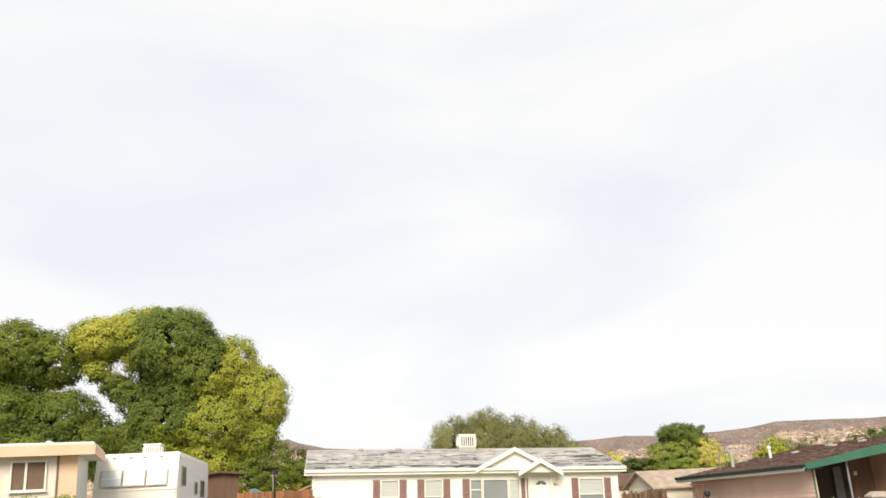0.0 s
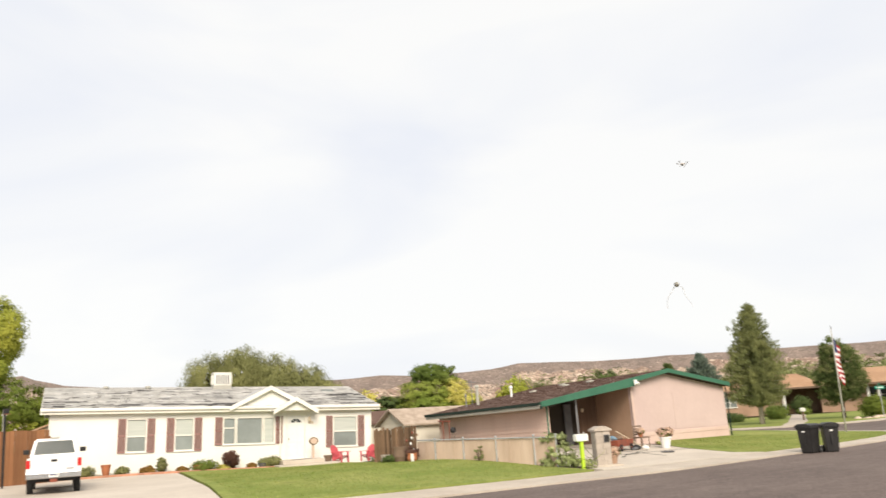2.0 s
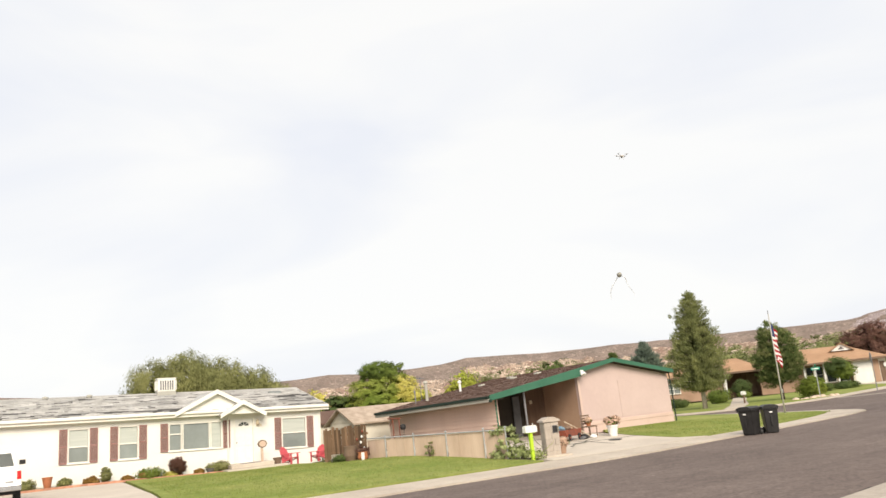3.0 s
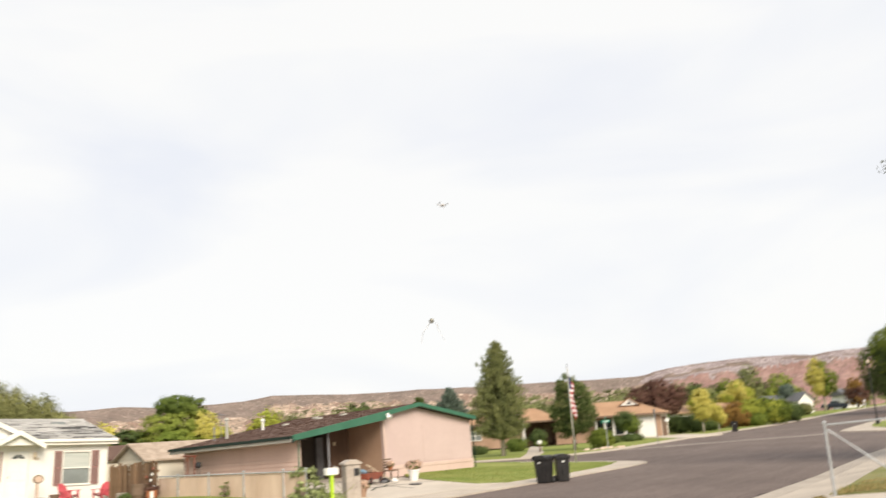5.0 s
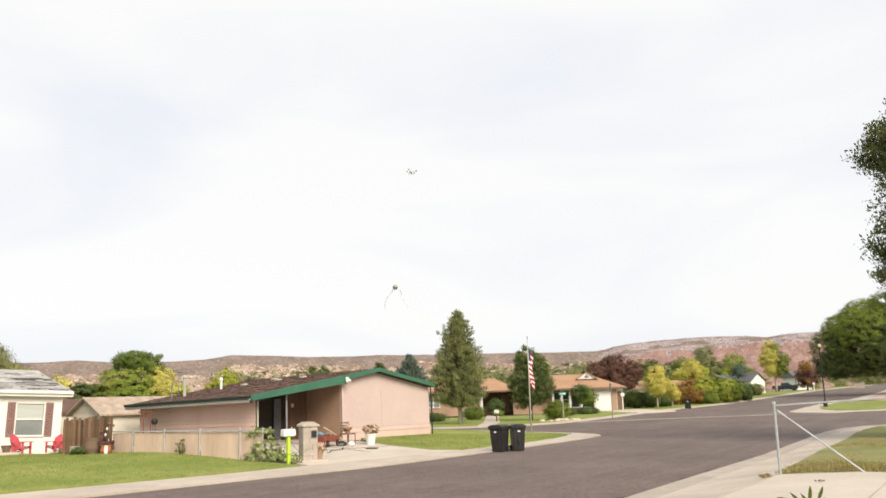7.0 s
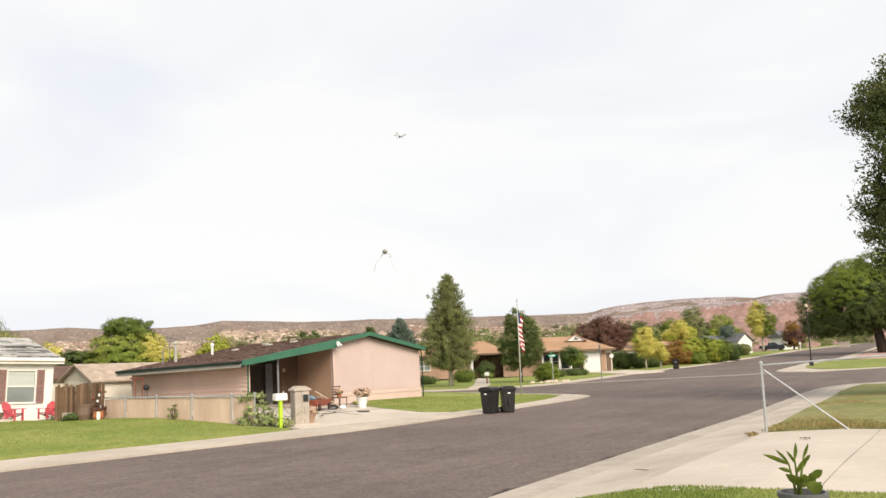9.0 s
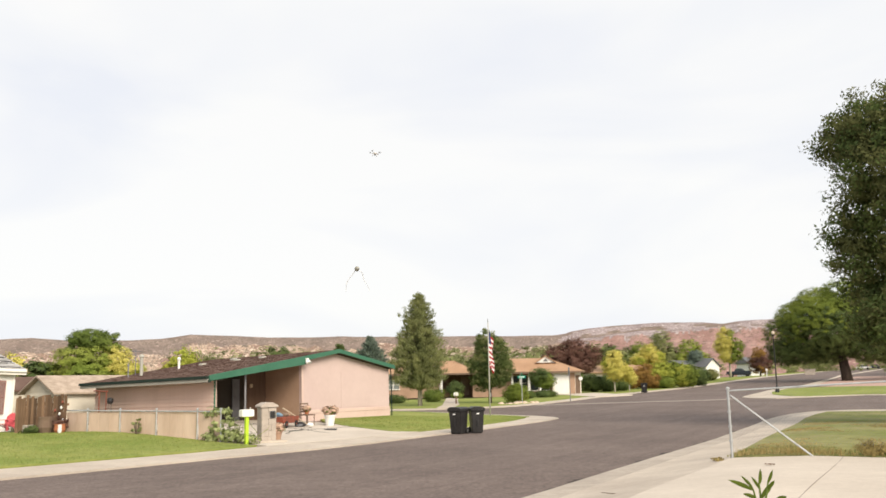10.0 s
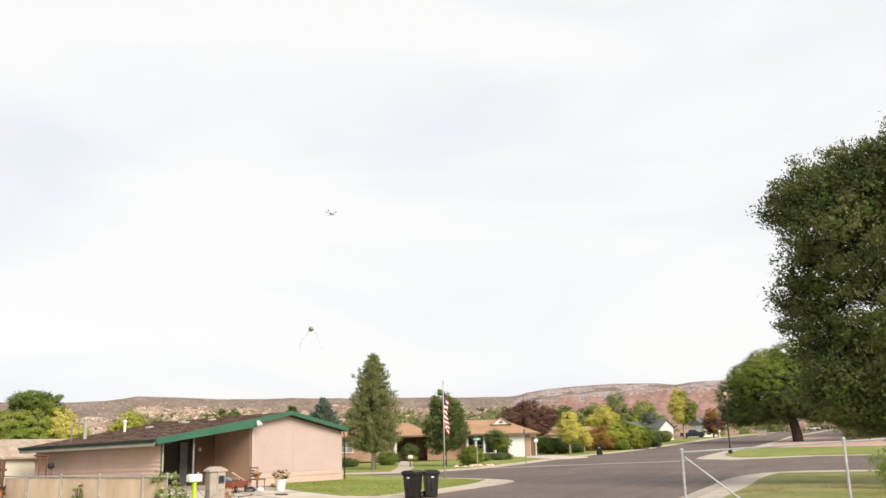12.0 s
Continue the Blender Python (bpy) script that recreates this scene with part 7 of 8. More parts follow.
shed("garden_shed", 26.9, 37.1, -99, 1.5, 6.5, 1.30, 2.1, M_BEIGE, M_SHEDROOF, "cream boarded shed with a tan shingle roof", 0.55)
shed("garden_shed", 26.2, 41.2, -105, 1.3, 3.0, 1.5, 2.15, M_BEIGE, M_BROWNROOF, "small shed with a brown roof behind the fence", 0.5, False)
shed("back_shed", 6.9, 43.5, -10, 0.9, 2.5, 2.65, 2.72, M_STORE, M_STORE, "dark brown plank shed behind the caravan", 0.95, False)
shed("back_cabin", 14.2, 52.0, -20, 1.6, 3.0, 1.9, 2.5, M_CREAM, M_TANROOF, "small pale outbuilding behind the timber fence", 0.7, False)

t = thing("red_pipe_stand", STREET @ pose(25.85, 31.6, rise(25.85, 31.6) + LOT, 0, 0, 82), "red pipe frame standing against the siding", "stand")
part("top_bar", rod([(-0.55, 0, 1.42), (0.55, 0, 1.45)], 0.03, 8), M_REDSTEEL, t)
for x in (-0.45, 0.1):
    part("leg", rod([(x, 0, -0.1), (x, 0, 1.43)], 0.025, 8), M_REDSTEEL, t)
part("arm", rod([(0.1, 0, 1.42), (0.5, -0.05, 1.1)], 0.02, 6), M_REDSTEEL, t)
t = thing("barbecue", spot(25.75, 30.85) @ Matrix.Diagonal((0.5, 0.5, 0.93, 1)), "dark kettle barbecue by the siding", "barbecue")
part("bowl", lathe([(0.05, 0.95), (0.22, 0.98), (0.28, 1.08), (0.24, 1.2), (0.05, 1.24)], 14), M_BLACKSTEEL, t)
for k in range(3):
    a = 2.09 * k
    part("leg", rod([(0.12 * math.cos(a), 0.12 * math.sin(a), 1.0), (0.25 * math.cos(a), 0.25 * math.sin(a), 0)], 0.014, 6), M_BLACKSTEEL, t)


def hoop():
    t = thing("basketball_hoop", spot(7.6, 34.6), "black basketball stand seen before the timber fence", "basketball hoop")
    part("pole", rod([(0, 0, -0.2), (0, 0, 2.8)], 0.04, 10), M_BLACKSTEEL, t)
    part("arm", rod([(0, 0, 2.6), (0, -0.18, 2.8)], 0.03, 8), M_BLACKSTEEL, t)
    b = part("backboard", box(-0.10, 0.10, -0.20, -0.18, 2.66, 2.84, 0.01), M_BLACKPLASTIC, t)
    bm = rod([(0.12 * math.cos(k * 0.524), -0.32 + 0.12 * math.sin(k * 0.524), 2.64) for k in range(13)], 0.01, 5)
    part("rim", bm, M_REDSTEEL, t)
    t = thing("utility_pole", spot(10.4, 47.5), "pale wooden service pole behind the fence", "pole")
    part("pole", rod([(0, 0, -0.2), (0, 0, 3.3)], 0.07, 10, 0.06), M_GUTTER, t)
    part("crossarm", box(-0.12, 0.12, -0.05, 0.05, 3.0, 3.1), M_GUTTER, t)


hoop()


def side_gate():
    t = thing("side_gate", STREET @ pose(5.45, 35.7, rise(5.45, 35.7), 0, 0, 4), "grey chain-link gate beside the cedar fence", "gate")
    for x in (0.0, 0.92):
        part("upright", rod([(x, 0, -0.1), (x, 0, 1.22)], 0.025, 8), M_GALV, t)
    for z in (0.12, 1.2):
        part("rail", rod([(0, 0, z), (0.92, 0, z)], 0.02, 8), M_GALV, t)
    bm = bmesh.new()
    for k in range(24):
        for sgn in (-1, 1):
            a = k * 0.09 - 0.6
            x0, x1 = (a, a + 1.08) if sgn > 0 else (a + 1.08, a)
            p, q = Vector((x0, 0, 0.12)), Vector((x1, 0, 1.2))
            f0, f1 = sorted(((0 - x0) / (x1 - x0), (0.92 - x0) / (x1 - x0)))
            f0, f1 = max(f0, 0), min(f1, 1)
            if f1 - f0 > 0.04:
                rod([p.lerp(q, f0), p.lerp(q, f1)], 0.003, 3, None, bm)
    part("mesh", bm, M_GALV, t)
    t = thing("covered_stack", spot(8.3, 41.0), "tall stack under a grey-blue tarpaulin behind the fence", "tarpaulin")
    bm = prism([(-0.45, 0), (0.5, 0), (0.5, 1.5), (0.12, 2.15), (-0.2, 2.3), (-0.45, 1.7)], 0, 0.9)
    bmesh.ops.subdivide_edges(bm, edges=bm.edges[:], cuts=3, use_grid_fill=True)
    for v in bm.verts:
        v.co += Vector((0.05, 0.05, 0.03)) * noise.noise(v.co * 3)
    part("cover", bm, M_BLUE, t)
    t = thing("store_panel", spot(6.3, 39.2, None, -8), "reddish board standing beside the brown shed", "board")
    part("board", box(-0.3, 0.3, 0, 0.05, -0.1, 1.85, 0.01), M_NEWWOOD, t)


side_gate()


# ---------------------------------------------------------------- before the white house
def yard(x, y):
    """Plan place of a point x along and y behind the white house's front wall."""
    a = radians(-15.4)
    return 16.94 + x * math.cos(a) - y * math.sin(a), 36.25 + x * math.sin(a) + y * math.cos(a)


def adirondack(m):
    t = thing("adirondack_chair", m, "bright red plastic adirondack chair on the lawn", "chair", "red lawn chairs")
    for x in (-0.29, 0.29):
        part("front_leg", box(x - 0.025, x + 0.025, -0.36, -0.26, 0, 0.56, 0.008), M_RED, t)
        part("back_leg", prism([(x - 0.025, 0.0), (x + 0.025, 0.0), (x + 0.025, 0.14), (x - 0.025, 0.14)], 0.25, 0.5), M_RED, t)
        part("side_rail", rod([(x, -0.32, 0.34), (x, 0.48, 0.06)], 0.03, 6), M_RED, t)
        part("armrest", box(x - 0.07 + (0.03 if x > 0 else -0.03), x + 0.07 + (0.03 if x > 0 else -0.03), -0.44, 0.28, 0.56, 0.59, 0.012), M_RED, t)
        part("arm_post", rod([(x * 1.08, 0.22, 0.12), (x * 1.08, 0.24, 0.56)], 0.025, 6), M_RED, t)
    for k in range(5):
        part("seat_slat", box(-0.27, 0.27, -0.38 + k * 0.115, -0.28 + k * 0.115, 0.37 - k * 0.035, 0.39 - k * 0.035, 0.006), M_RED, t)
    for k in range(7):
        x = -0.27 + k * 0.09
        top = 0.98 - 0.16 * ((k - 3) / 3) ** 2
        part("back_slat", prism([(x - 0.038, 0.0), (x + 0.038, 0.0), (x + 0.036, top - 0.22), (x, top - 0.18), (x - 0.036, top - 0.22)], -0.012, 0.012), M_RED, t, m=pose(0, 0.16, 0.2, -20, 0, 0))
    part("back_rail", box(-0.3, 0.3, 0.30, 0.325, 0.55, 0.62), M_RED, t)
    return t


CH = adirondack(spot(*yard(4.95, -1.2), None, 22) @ Matrix.Diagonal((0.88, 0.88, 0.88, 1)))
copy_thing(CH, spot(*yard(6.3, -1.25), None, -75) @ Matrix.Diagonal((0.88, 0.88, 0.88, 1)))
tagged(bpy.data.objects["adirondack_chair.001"], "bright red plastic adirondack chair beside the house corner")

t = thing("front_steps", STREET @ pose(*yard(3.2, -1.25), 0.24, 0, 0, -15.4), "pale concrete front steps with two treads", "steps")
part("lower_step", box(-1.25, 1.45, -0.85, 1.15, -0.2, 0.17, 0.02), M_SLAB, t)
part("upper_step", box(-0.95, 0.95, -0.35, 1.15, 0.17, 0.34, 0.02), M_SLAB, t)
part("door_mat", box(-0.4, 0.4, -0.1, 0.4, 0.34, 0.355), M_GREYPLASTIC, t)

t = thing("welcome_sign", spot(*yard(3.8, -0.9)) @ Matrix.Diagonal((0.85, 0.85, 0.95, 1)), "brown eight-sided wooden sign on a post", "sign")
part("post", box(-0.05, 0.05, -0.05, 0.05, -0.2, 1.0, 0.008), M_FENCEPANEL, t)
b = part("board", rod([(0, -0.10, 1.12), (0, -0.052, 1.12)], 0.25, 8), M_BROWNBOARD, t, m=Matrix.Translation((0, 0, 1.12)) @ Matrix.Diagonal((1.15, 1, 0.75, 1)) @ Matrix.Translation((0, 0, -1.12)))
part("rim", rod([(0, -0.115, 1.12), (0, -0.101, 1.12)], 0.19, 8), M_FENCEPANEL, b)

PLANTS = ((-5.8, 0.42, 0.45, L_WILLOW, "greyish shrub against the white wall"), (-4.3, 0.26, 0.36, L_WILLOW, "low grey-green clump by the wall"), (-3.3, 0.3, 0.32, L_RUST, "faded orange clump of flowers"), (-2.75, 0.2, 0.66, L_WILLOW, "small upright grey-green shrub"), (-1.9, 0.25, 0.22, L_RUST, "low faded orange flower clump"), (-1.0, 0.55, 0.45, L_GREEN, "rounded green shrub by the lawn"), (-0.15, 0.28, 0.25, L_YELLOW, "low yellow-green clump of flowers"), (0.15, 0.36, 0.75, L_PLUM, "spiky dark red garden shrub"), (1.05, 0.22, 0.25, L_RUST, "low faded orange flower clump"), (1.85, 0.5, 0.5, L_WILLOW, "rounded grey-green lavender shrub"), (4.25, 0.2, 0.26, L_GREEN, "low green clump beside the steps"))
for k, (x, r, hh, lf, lb) in enumerate(PLANTS):
    bush("flower_bed_shrub", *yard(x, -0.75), r, hh, lf, lb, 90, 30, 0.04 if lf != L_PLUM else 0.03, 140 + k, "flower bed shrubs", None, 0.85 if lf == L_PLUM else 0.3, 5.5 if lf == L_PLUM else 2.0)
me = mesh_of(box(-0.14, 0.14, -0.05, 0.05, 0, 0.09, 0.01), "edging_brick")
t = thing("bed_edging", STREET @ pose(0, 0, 0), "row of orange bricks along the flower bed", "edging")
for k in range(34):
    s, w = yard(-6.6 + k * 0.27, -1.25 + 0.05 * math.sin(k))
    part("brick", me, M_BRICK, t, m=pose(s, w, rise(s, w) + LOT, 0, 0, -15 + 3 * math.sin(k * 2.3)))
t = thing("flower_bed", STREET @ pose(0, 0, 0), "narrow bed of reddish bark before the wall", "flower bed", kind="structure")
v = []
for k in range(25):
    for y in (-1.2, -0.05):
        s, w = yard(-6.8 + k * 0.36, y)
        v.append((s, w, rise(s, w) + LOT + 0.05))
part("soil", from_arrays("soil", v, [(2 * k, 2 * k + 2, 2 * k + 3, 2 * k + 1) for k in range(24)]), M_DIRT, t)
for k, (x, y, m, nm, lb, hh) in enumerate(((-4.95, -0.9, M_ORANGE, "clay_pot", "orange clay pot by the wall", 0.5), (-1.3, -1.0, M_ORANGE, "clay_pot", "small orange clay pot", 0.3), (1.45, -1.1, M_GREYPLASTIC, "grey_pot", "low blue-grey pot on the bed", 0.26), (6.75, -0.9, M_PLASTICWHITE, "white_pot", "white pot beside the red chair", 0.5), (4.4, -1.2, M_BROWNBOARD, "small_statue", "small dark garden ornament", 0.4))):
    t = thing(nm, spot(*yard(x, y)), lb, "pot")
    part("body", lathe([(0.11, 0), (0.15, hh * 0.4), (0.19, hh * 0.85), (0.21, hh), (0.17, hh), (0.15, hh * 0.8)], 14), m, t)

# clutter in the corner between the two fences
for k, (s, w, r, hh, m, nm, lb) in enumerate(((20.4, 27.0, 0.2, 0.36, M_ORANGE, "clay_urn", "orange clay urn by the fence"), (20.35, 27.7, 0.28, 0.62, M_BROWNBOARD, "wood_barrel", "dark brown barrel by the fence"), (20.1, 26.6, 0.07, 0.34, M_PLASTICWHITE, "garden_goose", "small white garden ornament"), (20.2, 28.5, 0.2, 0.35, M_STONE, "stone_pot", "pale stone pot by the fence"))):
    t = thing(nm, spot(s, w), lb, "pot")
    part("body", lathe([(r * 0.7, 0), (r, hh * 0.4), (r * 0.9, hh * 0.8), (r * 0.95, hh), (r * 0.75, hh), (r * 0.7, hh * 0.85)], 14), m, t)
bush("fence_foot_plant", 20.35, 28.2, 0.5, 0.3, L_DARK, "low dark green plants at the timber fence", 50, 26, 0.07, 170)
bush("fence_foot_plant", 20.85, 23.6, 0.2, 0.6, L_IVY, "thin climbing weed on the beige fence", 14, 16, 0.06, 171)


for k, (w, z, m, lb) in enumerate(((27.42, 1.30, M_PLASTICWHITE, "small white ornament hung on the timber fence"), (27.5, 1.08, M_PLASTICWHITE, "small white ornament hung on the timber fence"), (27.3, 0.86, M_PLASTICWHITE, "small white ornament hung on the timber fence"), (27.36, 1.5, M_REDSTEEL, "small rusty red ornament hung on the timber fence"), (27.75, 1.2, M_REDSTEEL, "small rusty red ornament hung on the timber fence"))):
    t = thing("fence_ornament", STREET @ pose(20.78, w + 0.06, z, 0, 0, 87) @ Matrix.Scale(0.6, 4), lb, "ornament", "fence ornaments")
    part("body", lathe([(0.0, -0.10), (0.05, -0.08), (0.075, 0.0), (0.05, 0.07), (0.015, 0.10), (0.0, 0.11)], 10), m, t, smooth=True)
    part("hook", rod([(0, 0, 0.10), (0, 0.03, 0.16), (0, 0.10, 0.17)], 0.008, 5), M_BLACKSTEEL, t)
t = thing("wood_crate", spot(20.55, 27.35, None, 80) @ Matrix.Diagonal((0.8, 0.8, 0.75, 1)), "dark reddish wooden crate beside the clay urn", "crate")
for x in (-0.24, 0.24):
    part("end_board", box(x - 0.015, x + 0.015, -0.18, 0.18, 0.0, 0.62, 0.004), M_STORE, t)
for k in range(4):
    part("slat", box(-0.255, 0.255, -0.2, -0.182, 0.02 + k * 0.155, 0.14 + k * 0.155, 0.004), M_STORE, t)
    part("slat", box(-0.255, 0.255, 0.182, 0.2, 0.02 + k * 0.155, 0.14 + k * 0.155, 0.004), M_STORE, t)
bush("dead_plant", 20.55, 27.15, 0.28, 0.62, L_PLUM, "dry reddish plant at the fence corner", 30, 24, 0.06, 172)


def vine():
    rng = np.random.default_rng(9)
    t = thing("climbing_vine", spot(21.2, 19.98), "leafy squash vine sprawling over the fence end", "vine")
    c = crown_points([(0.0, 0.42, 0.95, 0.28, 0.16), (0.0, 0.10, 0.98, 0.30, 0.17), (0.0, -0.15, 0.75, 0.26, 0.35), (-0.05, 0.25, 0.60, 0.24, 0.30), (-0.1, 0.0, 0.30, 0.34, 0.26), (0.0, -0.45, 0.25, 0.30, 0.22), (-0.15, 0.42, 0.16, 0.30, 0.14), (0.35, -0.75, 0.12, 0.35, 0.12), (0.15, -0.35, 0.5, 0.2, 0.3)], 170, rng, 0.7, 0.3)
    part("foliage", leaf_mesh("foliage", c, np.full(len(c), 0.13), 14, 0.085, rng, aspect=1.15), L_IVY, t)
    bm = bmesh.new()
    for k in range(9):
        p = [Vector((rng.normal() * 0.1, 0.3 - 0.2 * k, 0.02))]
        for q in range(5):
            p.append(p[-1] + Vector((rng.normal() * 0.15, rng.normal() * 0.2, rng.uniform(0.0, 0.24))))
        rod(p, 0.012, 5, 0.005, bm)
    part("stems", bm, L_GREEN, t)


vine()


# ---------------------------------------------------------------- right foreground
def potted_plant():
    t = thing("potted_plant", spot(7.87, 1.235, None, -90), "dark tub with a leafy fleshy-stemmed plant", "potted plant")
    part("pot", lathe([(0.15, 0), (0.17, 0.05), (0.195, 0.26), (0.205, 0.27), (0.205, 0.31), (0.18, 0.31), (0.17, 0.25)], 24), M_GREYPLASTIC, t)
    part("soil", lathe([(0.01, 0.25), (0.175, 0.25), (0.175, 0.26), (0.01, 0.265)], 20), M_BROWNBOARD, t)
    rng = random.Random(4)
    def leaf(base, dirn, ln, wd, parent):
        d = Vector(dirn).normalized()
        side = d.cross(Vector((0.2, 1, 0.1))).normalized()
        nrm = side.cross(d)
        bm = bmesh.new()
        rows = []
        for k in range(6):
            f = k / 5
            c = Vector(base) + d * ln * f + nrm * (-0.25 * ln * f * f)
            ww = wd * math.sin(math.pi * min(0.06 + f * 0.94, 1)) ** 0.8
            rows.append([bm.verts.new(c - side * ww + nrm * ww * 0.3), bm.verts.new(c), bm.verts.new(c + side * ww + nrm * ww * 0.3)])
        for a, b in zip(rows, rows[1:]):
            for q in (0, 1):
                bm.faces.new((a[q], a[q + 1], b[q + 1], b[q]))
        part("leaf", bm, L_OLIVE, parent, smooth=True)
    stems = (((-0.05, 0.0, 0.24), (-0.075, 0.01, 0.42), (-0.10, 0.0, 0.60)), ((-0.03, 0.02, 0.24), (-0.04, 0.02, 0.45), (-0.05, 0.03, 0.66)), ((-0.02, -0.02, 0.24), (0.0, -0.02, 0.46), (0.04, -0.02, 0.68)))
    tips = (((-0.10, 0, 0.59), (-0.31, 0.03, 0.70), 0.026), ((-0.10, 0, 0.60), (-0.19, -0.02, 0.76), 0.018), ((-0.05, 0.03, 0.64), (-0.02, 0.05, 0.81), 0.020), ((-0.05, 0.03, 0.60), (-0.11, 0.08, 0.72), 0.018),
            ((0.03, -0.02, 0.66), (0.10, -0.02, 0.82), 0.017), ((0.02, -0.02, 0.60), (0.12, -0.06, 0.72), 0.020), ((0.0, -0.02, 0.54), (0.07, 0.02, 0.67), 0.022), ((-0.08, 0.01, 0.50), (-0.19, -0.05, 0.58), 0.024), ((-0.04, 0.02, 0.50), (0.02, 0.08, 0.62), 0.022))
    parts_of = []
    for pts in stems:
        parts_of.append(part("stem", rod([(q[0] * 0.92, q[1], 0.3 + (q[2] - 0.3) * 0.80 if q[2] > 0.3 else q[2]) for q in pts], 0.014, 8, 0.007), L_GREEN, t, smooth=True))
    low = lambda q: (q[0] * 0.92, q[1], 0.3 + (q[2] - 0.3) * 0.80 if q[2] > 0.3 else q[2])
    for k, (base, tip, wide) in enumerate(tips):
        base, tip, wide = low(base), low(tip), wide * 0.8
        d = Vector(tip) - Vector(base)
        leaf(base, d, d.length, wide, parts_of[0 if k < 2 or k == 7 else 1 if k in (2, 3, 8) else 2])
    for k in range(11):
        a = k * 0.62
        leaf((0.05 * math.cos(a) + 0.02, 0.05 * math.sin(a), 0.30 + 0.012 * k), (math.cos(a) + 0.25, math.sin(a), 0.9), rng.uniform(0.11, 0.16), 0.034, t)


potted_plant()


def grass_field(name, s0, s1, w0, w1, n, hgt, leaf, label, dz, seed, width=0.008, keep=None):
    rng = np.random.default_rng(seed)
    s, w = rng.uniform(s0, s1, n), rng.uniform(w0, w1, n)
    if keep is not None:
        ok = np.array([keep(a, b) for a, b in zip(s, w)])
        s, w = s[ok], w[ok]
    verts, faces = [], []
    for a, b in zip(s, w):
        z = rise(a, b) + dz
        h = hgt * rng.uniform(0.5, 1.2)
        t1, t2 = rng.uniform(0, 6.28), rng.normal() * 0.35
        dx, dy = math.cos(t1) * width, math.sin(t1) * width
        k = len(verts)
        for p in ((a - dx, b - dy, z - 0.01), (a + dx, b + dy, z - 0.01), (a + t2 * h, b + rng.normal() * 0.3 * h, z + h)):
            verts.append(tuple(STREET @ Vector(p)))
        faces.append((k, k + 1, k + 2))
    me = from_arrays(name, verts, faces)
    me.materials.append(leaf)
    tagged(new(name, me), label, "grass", kind="stuff")


grass_field("lawn_grass", 7.4, 9.94, -1.5, 4.6, 30000, 0.024, L_GRASS, "short green grass blades along the driveway edge", LOT + 0.02, 5)
grass_field("fence_weeds", 18.85, 20.6, -8.0, 3.5, 9000, 0.17, L_DRYGRASS, "dry straw-coloured weeds along the wire fence", LOT + 0.03, 6, 0.008, lambda s, w: s < 19.1 + 0.9 * noise.noise(Vector((s * 0.9, w * 0.8, 0))))
grass_field("verge_grass", 18.95, 22.5, -9.0, 3.7, 14000, 0.035, L_VERGE, "patchy grass blades on the near lot", LOT + 0.03, 7, 0.012, lambda s, w: s < 20.5 + 1.5 * noise.noise(Vector((s * 0.6, w * 0.5, 2))))
grass_field("straw_tufts", 20.0, 44.0, -9.0, 4.0, 60000, 0.03, L_DRYGRASS, "patches of straw-coloured grass on the near lot", LOT + 0.03, 17, 0.014, lambda s, w: w < 3.5 + 0.035 * (s - 19) and noise.noise(Vector((s * 0.32, w * 0.55, 5))) + 0.5 * noise.noise(Vector((s * 1.3, w * 1.6, 8))) > 0.16)
grass_field("white_house_grass", 10.0, 20.9, 18.4, 33.0, 28000, 0.035, L_GRASS, "mown grass blades before the white house", LOT + 0.05, 8, 0.014, lambda s, w: s > 9.7 + (w - 19.6) * 0.325 and w > 20.9 - 0.122 * s)
grass_field("corner_grass", 29.5, 42.0, 17.4, 23.4, 14000, 0.035, L_GRASS, "mown grass blades on the corner lawn", LOT + 0.035, 9, 0.016, lambda s, w: s > 29.2 + (w - 17.4) * 0.28 and w > 17.4 + 0.12 * max(s - 37, 0) and w < 18.9 + (42 - s) * 0.75)
bush("dry_weed", 18.4, 3.75, 0.16, 0.06, L_DRYGRASS, "small dry weed at the foot of the post", 16, 16, 0.03, 191)
rng_l = np.random.default_rng(12)
me = leaf_mesh("leaf_litter", [(*(STREET @ Vector((s, w, rise(s, w) + LOT + 0.012))),) for s, w in ((16.7, 2.5),)], [0.10], 50, 0.025, rng_l, 0.05)
me.materials.append(M_BROWNBOARD)
tagged(new("leaf_litter", me), "scrap of dry leaf litter on the slab", "leaves", kind="stuff")
t = thing("fallen_twig", spot(13.0, 4.3, rise(13.0, 4.3) + LOT + 0.012, 75), "short dry twig lying on the pavement", "twig")
part("stick", rod([(-0.16, 0, 0), (0.02, 0.015, 0.004), (0.17, -0.01, 0.0)], 0.009, 6, 0.004), M_BARK, t)
bush("dry_weed", 19.15, 0.9, 0.35, 0.3, L_DRYGRASS, "dry straw weed at the foot of the wire fence", 50, 30, 0.03, 192)
bush("dry_weed", 19.3, -1.3, 0.5, 0.4, L_DRYGRASS, "dry tumbled weed under the wire fence", 40, 30, 0.06, 190)


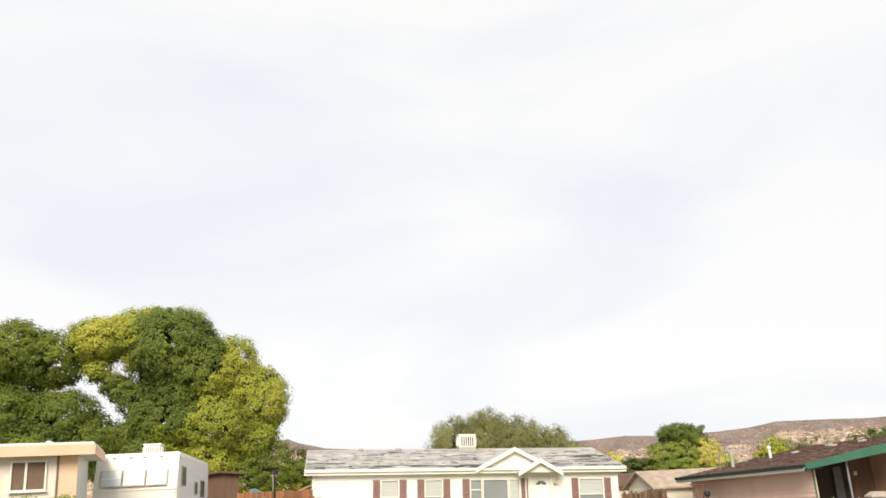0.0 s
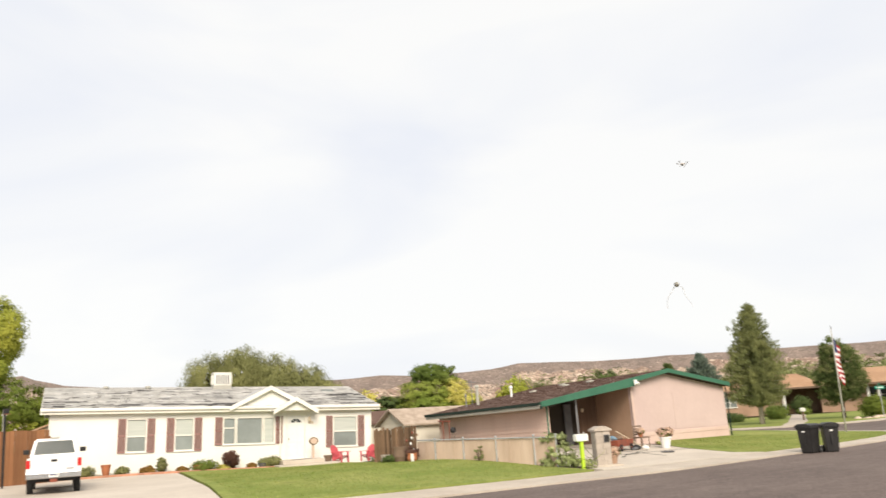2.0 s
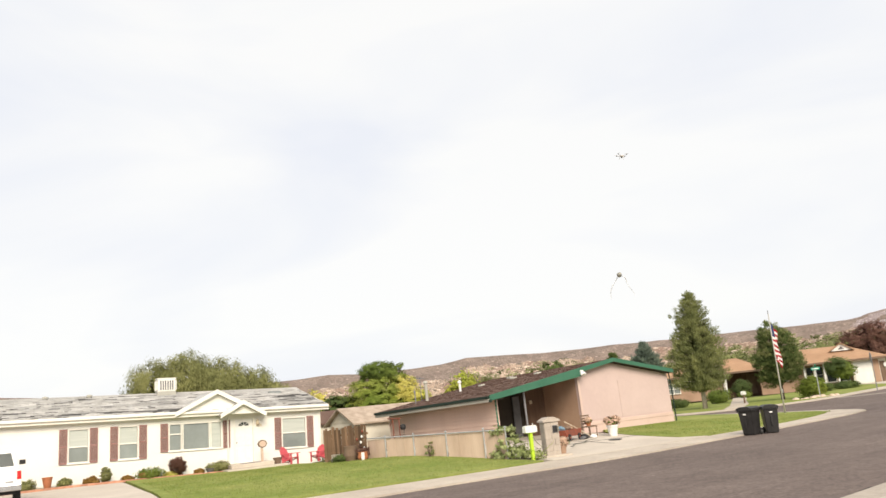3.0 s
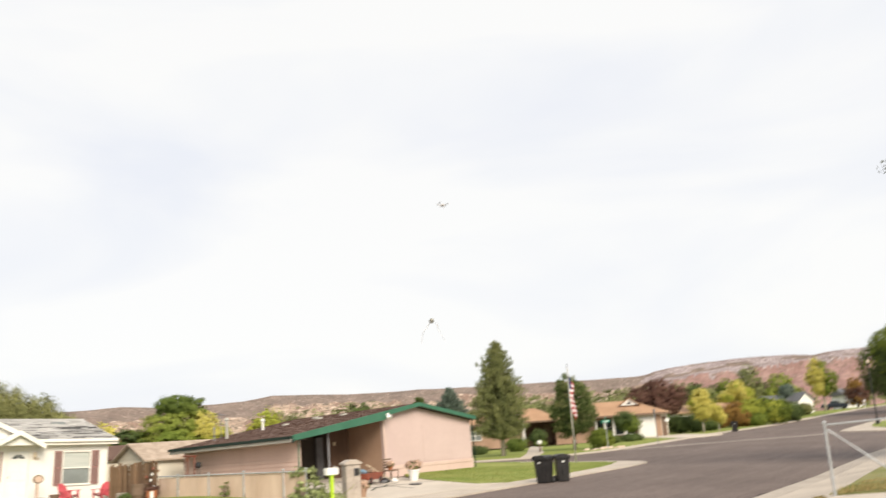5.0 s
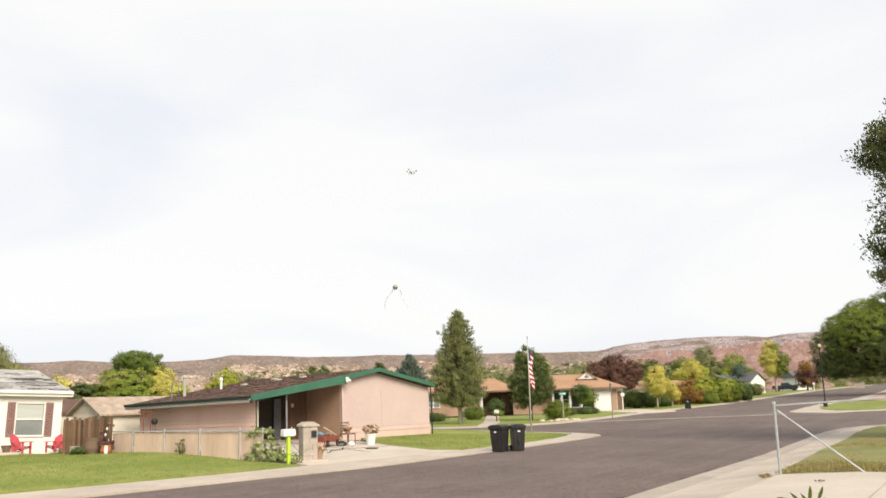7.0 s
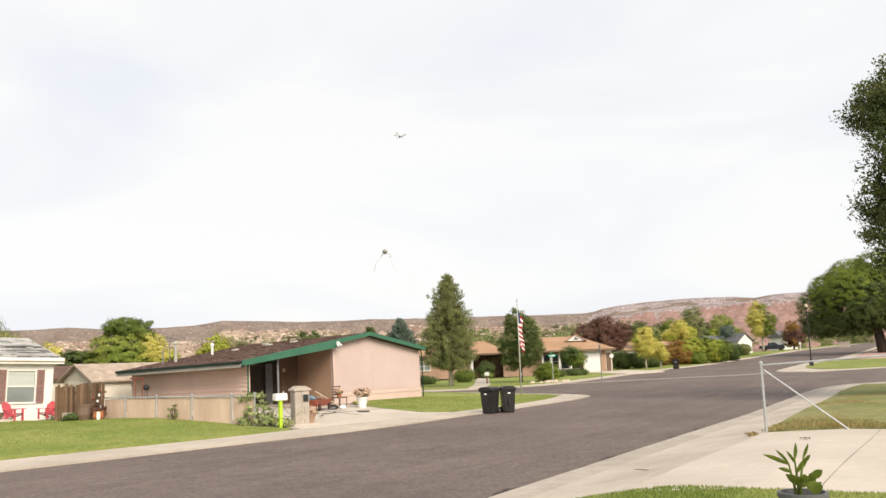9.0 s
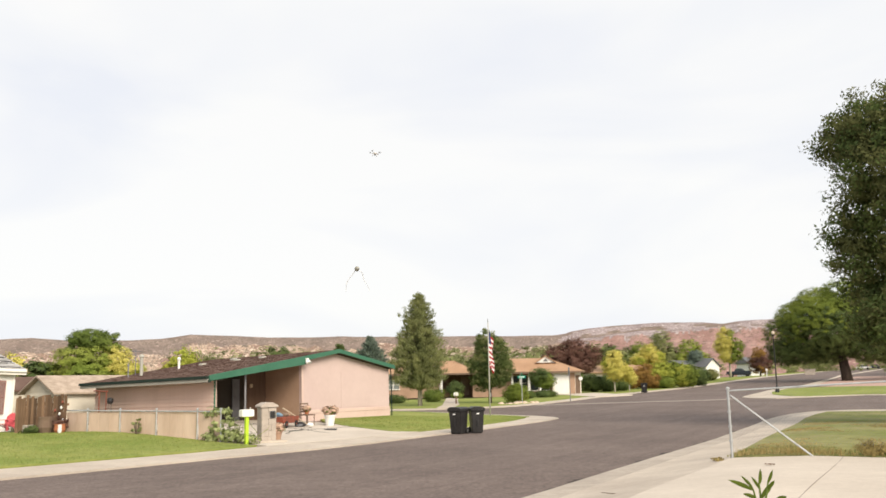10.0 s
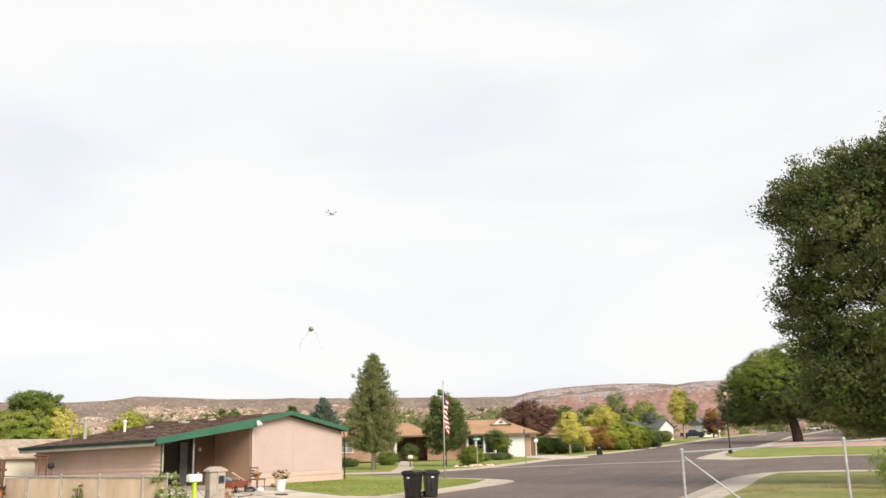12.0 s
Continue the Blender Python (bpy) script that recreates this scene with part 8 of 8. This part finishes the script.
# ---------------------------------------------------------------- far houses up the street
def far_house(s, w, label, x=5.0, tall=2.3, ridge=3.6, wall=None, roof=None, gable=True, turn=20):
    t = thing("far_house", face(s, w) @ pose(0, 0, -0.2, 0, 0, turn), label, "house", "houses up the street")
    part("wall_shell", box(-x, x, 0, 8, -0.5, tall), wall or M_PLASTICWHITE, t)
    part("fascia", box(-x - 0.4, x + 0.4, -0.4, -0.004, tall - 0.1, tall - 0.002), roof or M_BLACKPLASTIC, t)
    bm = bmesh.new()
    v = [bm.verts.new(p) for p in ((-x - 0.4, -0.5, tall), (x + 0.4, -0.5, tall), (x + 0.4, 8.5, tall), (-x - 0.4, 8.5, tall), (-x - 0.4, 4, ridge), (x + 0.4, 4, ridge))]
    for f in ((0, 1, 5, 4), (2, 3, 4, 5), (1, 2, 5), (3, 0, 4)):
        bm.faces.new([v[i] for i in f])
    bmesh.ops.recalc_face_normals(bm, faces=bm.faces[:])
    part("main_roof", bm, roof or M_GREYPLASTIC, t)
    if gable:
        g = part("garage_gable", prism([(x - 3.4, -0.5), (x - 0.2, -0.5), (x - 0.2, tall + 0.1), (x - 1.8, ridge + 0.1), (x - 3.4, tall + 0.1)], -1.6, -0.2), M_PLASTICWHITE, t)
        part("garage_door", box(x - 2.9, x - 0.7, -1.66, -1.61, -0.3, 1.8), M_PLASTICWHITE, g)
        for sx in (-1, 1):
            part("gable_roof", prism([(x - 1.8 + sx * 1.9, tall - 0.1), (x - 1.8 + sx * 1.9, tall + 0.0), (x - 1.8, ridge + 0.22), (x - 1.8, ridge + 0.12)], -1.9, 2.0), roof or M_GREYPLASTIC, g)
    for k in range(2 if x > 2 else 0):
        window(t, -x + 1.0 + k * 2.4, -x + 2.0 + k * 2.4, 0.7, 1.7, -0.03, glass=M_DARKGLASS)
    return t


far_house(147.5, 31.8, "pale house with a dark roof and white garage", 2.7, 2.3, 3.5, turn=48)
far_house(178, 27.6, "small white house behind the trees", 1.3, 2.6, 4.0, None, M_GREYPLASTIC, False)
far_house(118, 36, "tan roofed house behind the hedge", 5.0, 2.2, 3.3, M_BEIGE, M_TANROOF, False)
t = thing("utility_box", face(172, 17.4), "low pale pink utility box far up the street", "utility box")
part("body", box(-0.9, 0.9, 0, 1.2, -0.3, 0.9, 0.03), M_STONE, t)
part("lid", box(-1.0, 1.0, -0.1, 1.3, 0.904, 1.0, 0.03), M_STONE, t)


# ---------------------------------------------------------------- in the air
def quadcopter():
    e = Vector((-0.060, 0.998, 0.276)) * 42 + Vector((0, 0, 1.95))
    t = thing("quadcopter", Matrix.Translation(e) @ pose(0, 0, 0, 0, 8, 20) @ Matrix.Diagonal((0.75, 0.75, 0.75, 1)), "small pale quadcopter hovering in the sky", "drone")
    part("body", box(-0.09, 0.09, -0.12, 0.12, -0.05, 0.06, 0.03), M_DRONE, t)
    for sx in (-1, 1):
        for sy in (-1, 1):
            a = part("arm", rod([(sx * 0.06, sy * 0.06, 0.0), (sx * 0.27, sy * 0.25, 0.05)], 0.018, 6, 0.013), M_DRONE, t)
            part("motor", lathe([(0.03, 0), (0.03, 0.06), (0.01, 0.07)], 8), M_BLACKPLASTIC, a, m=pose(sx * 0.27, sy * 0.25, 0.03))
            part("propeller", box(-0.14, 0.14, -0.012, 0.012, 0.105, 0.112), M_DRONE, a, m=pose(sx * 0.27, sy * 0.25, 0, 0, 0, 40 * sx + 25 * sy))
        part("landing_skid", rod([(sx * 0.09, -0.12, -0.04), (sx * 0.14, -0.12, -0.17), (sx * 0.14, 0.12, -0.17), (sx * 0.09, 0.12, -0.04)], 0.009, 5), M_DRONE, t)
    part("camera_pod", lathe([(0.01, -0.14), (0.04, -0.12), (0.04, -0.07), (0.02, -0.05)], 8), M_BLACKPLASTIC, t)


quadcopter()


def ball_craft():
    e = Vector((-0.082, 0.9965, 0.135)) * 34 + Vector((0, 0, 1.95))
    t = thing("hovering_ball", Matrix.Translation(e), "mottled dark ball trailing two thin white ribbons", "balloon")
    bm = bmesh.new()
    bmesh.ops.create_icosphere(bm, subdivisions=3, radius=0.10)
    for v in bm.verts:
        v.co *= 1 + 0.08 * noise.noise(v.co * 18)
    part("shell", bm, M_BALL, t, smooth=True)
    part("seam_band", lathe([(0.101, -0.012), (0.106, -0.006), (0.106, 0.006), (0.101, 0.012)], 20), M_SIGNBACK, t)
    for k, sx in enumerate((-1, 1)):
        bm = bmesh.new()
        rows = []
        for j in range(14):
            f = j / 13
            x = sx * (0.05 + 0.42 * f ** 0.7) + 0.04 * math.sin(7 * f + k)
            z = -0.06 - 0.85 * f ** 1.3
            wd = 0.018 * (1 - 0.6 * f)
            rows.append([bm.verts.new((x - wd, 0.03 * math.sin(9 * f), z)), bm.verts.new((x + wd, 0.03 * math.sin(9 * f) + 0.012, z)), bm.verts.new((x, 0.012 + 0.03 * math.sin(9 * f), z))])
        for a, b in zip(rows, rows[1:]):
            for q in range(3):
                bm.faces.new((a[q], a[(q + 1) % 3], b[(q + 1) % 3], b[q]))
        part("ribbon", bm, M_FILM, t, smooth=True)


ball_craft()
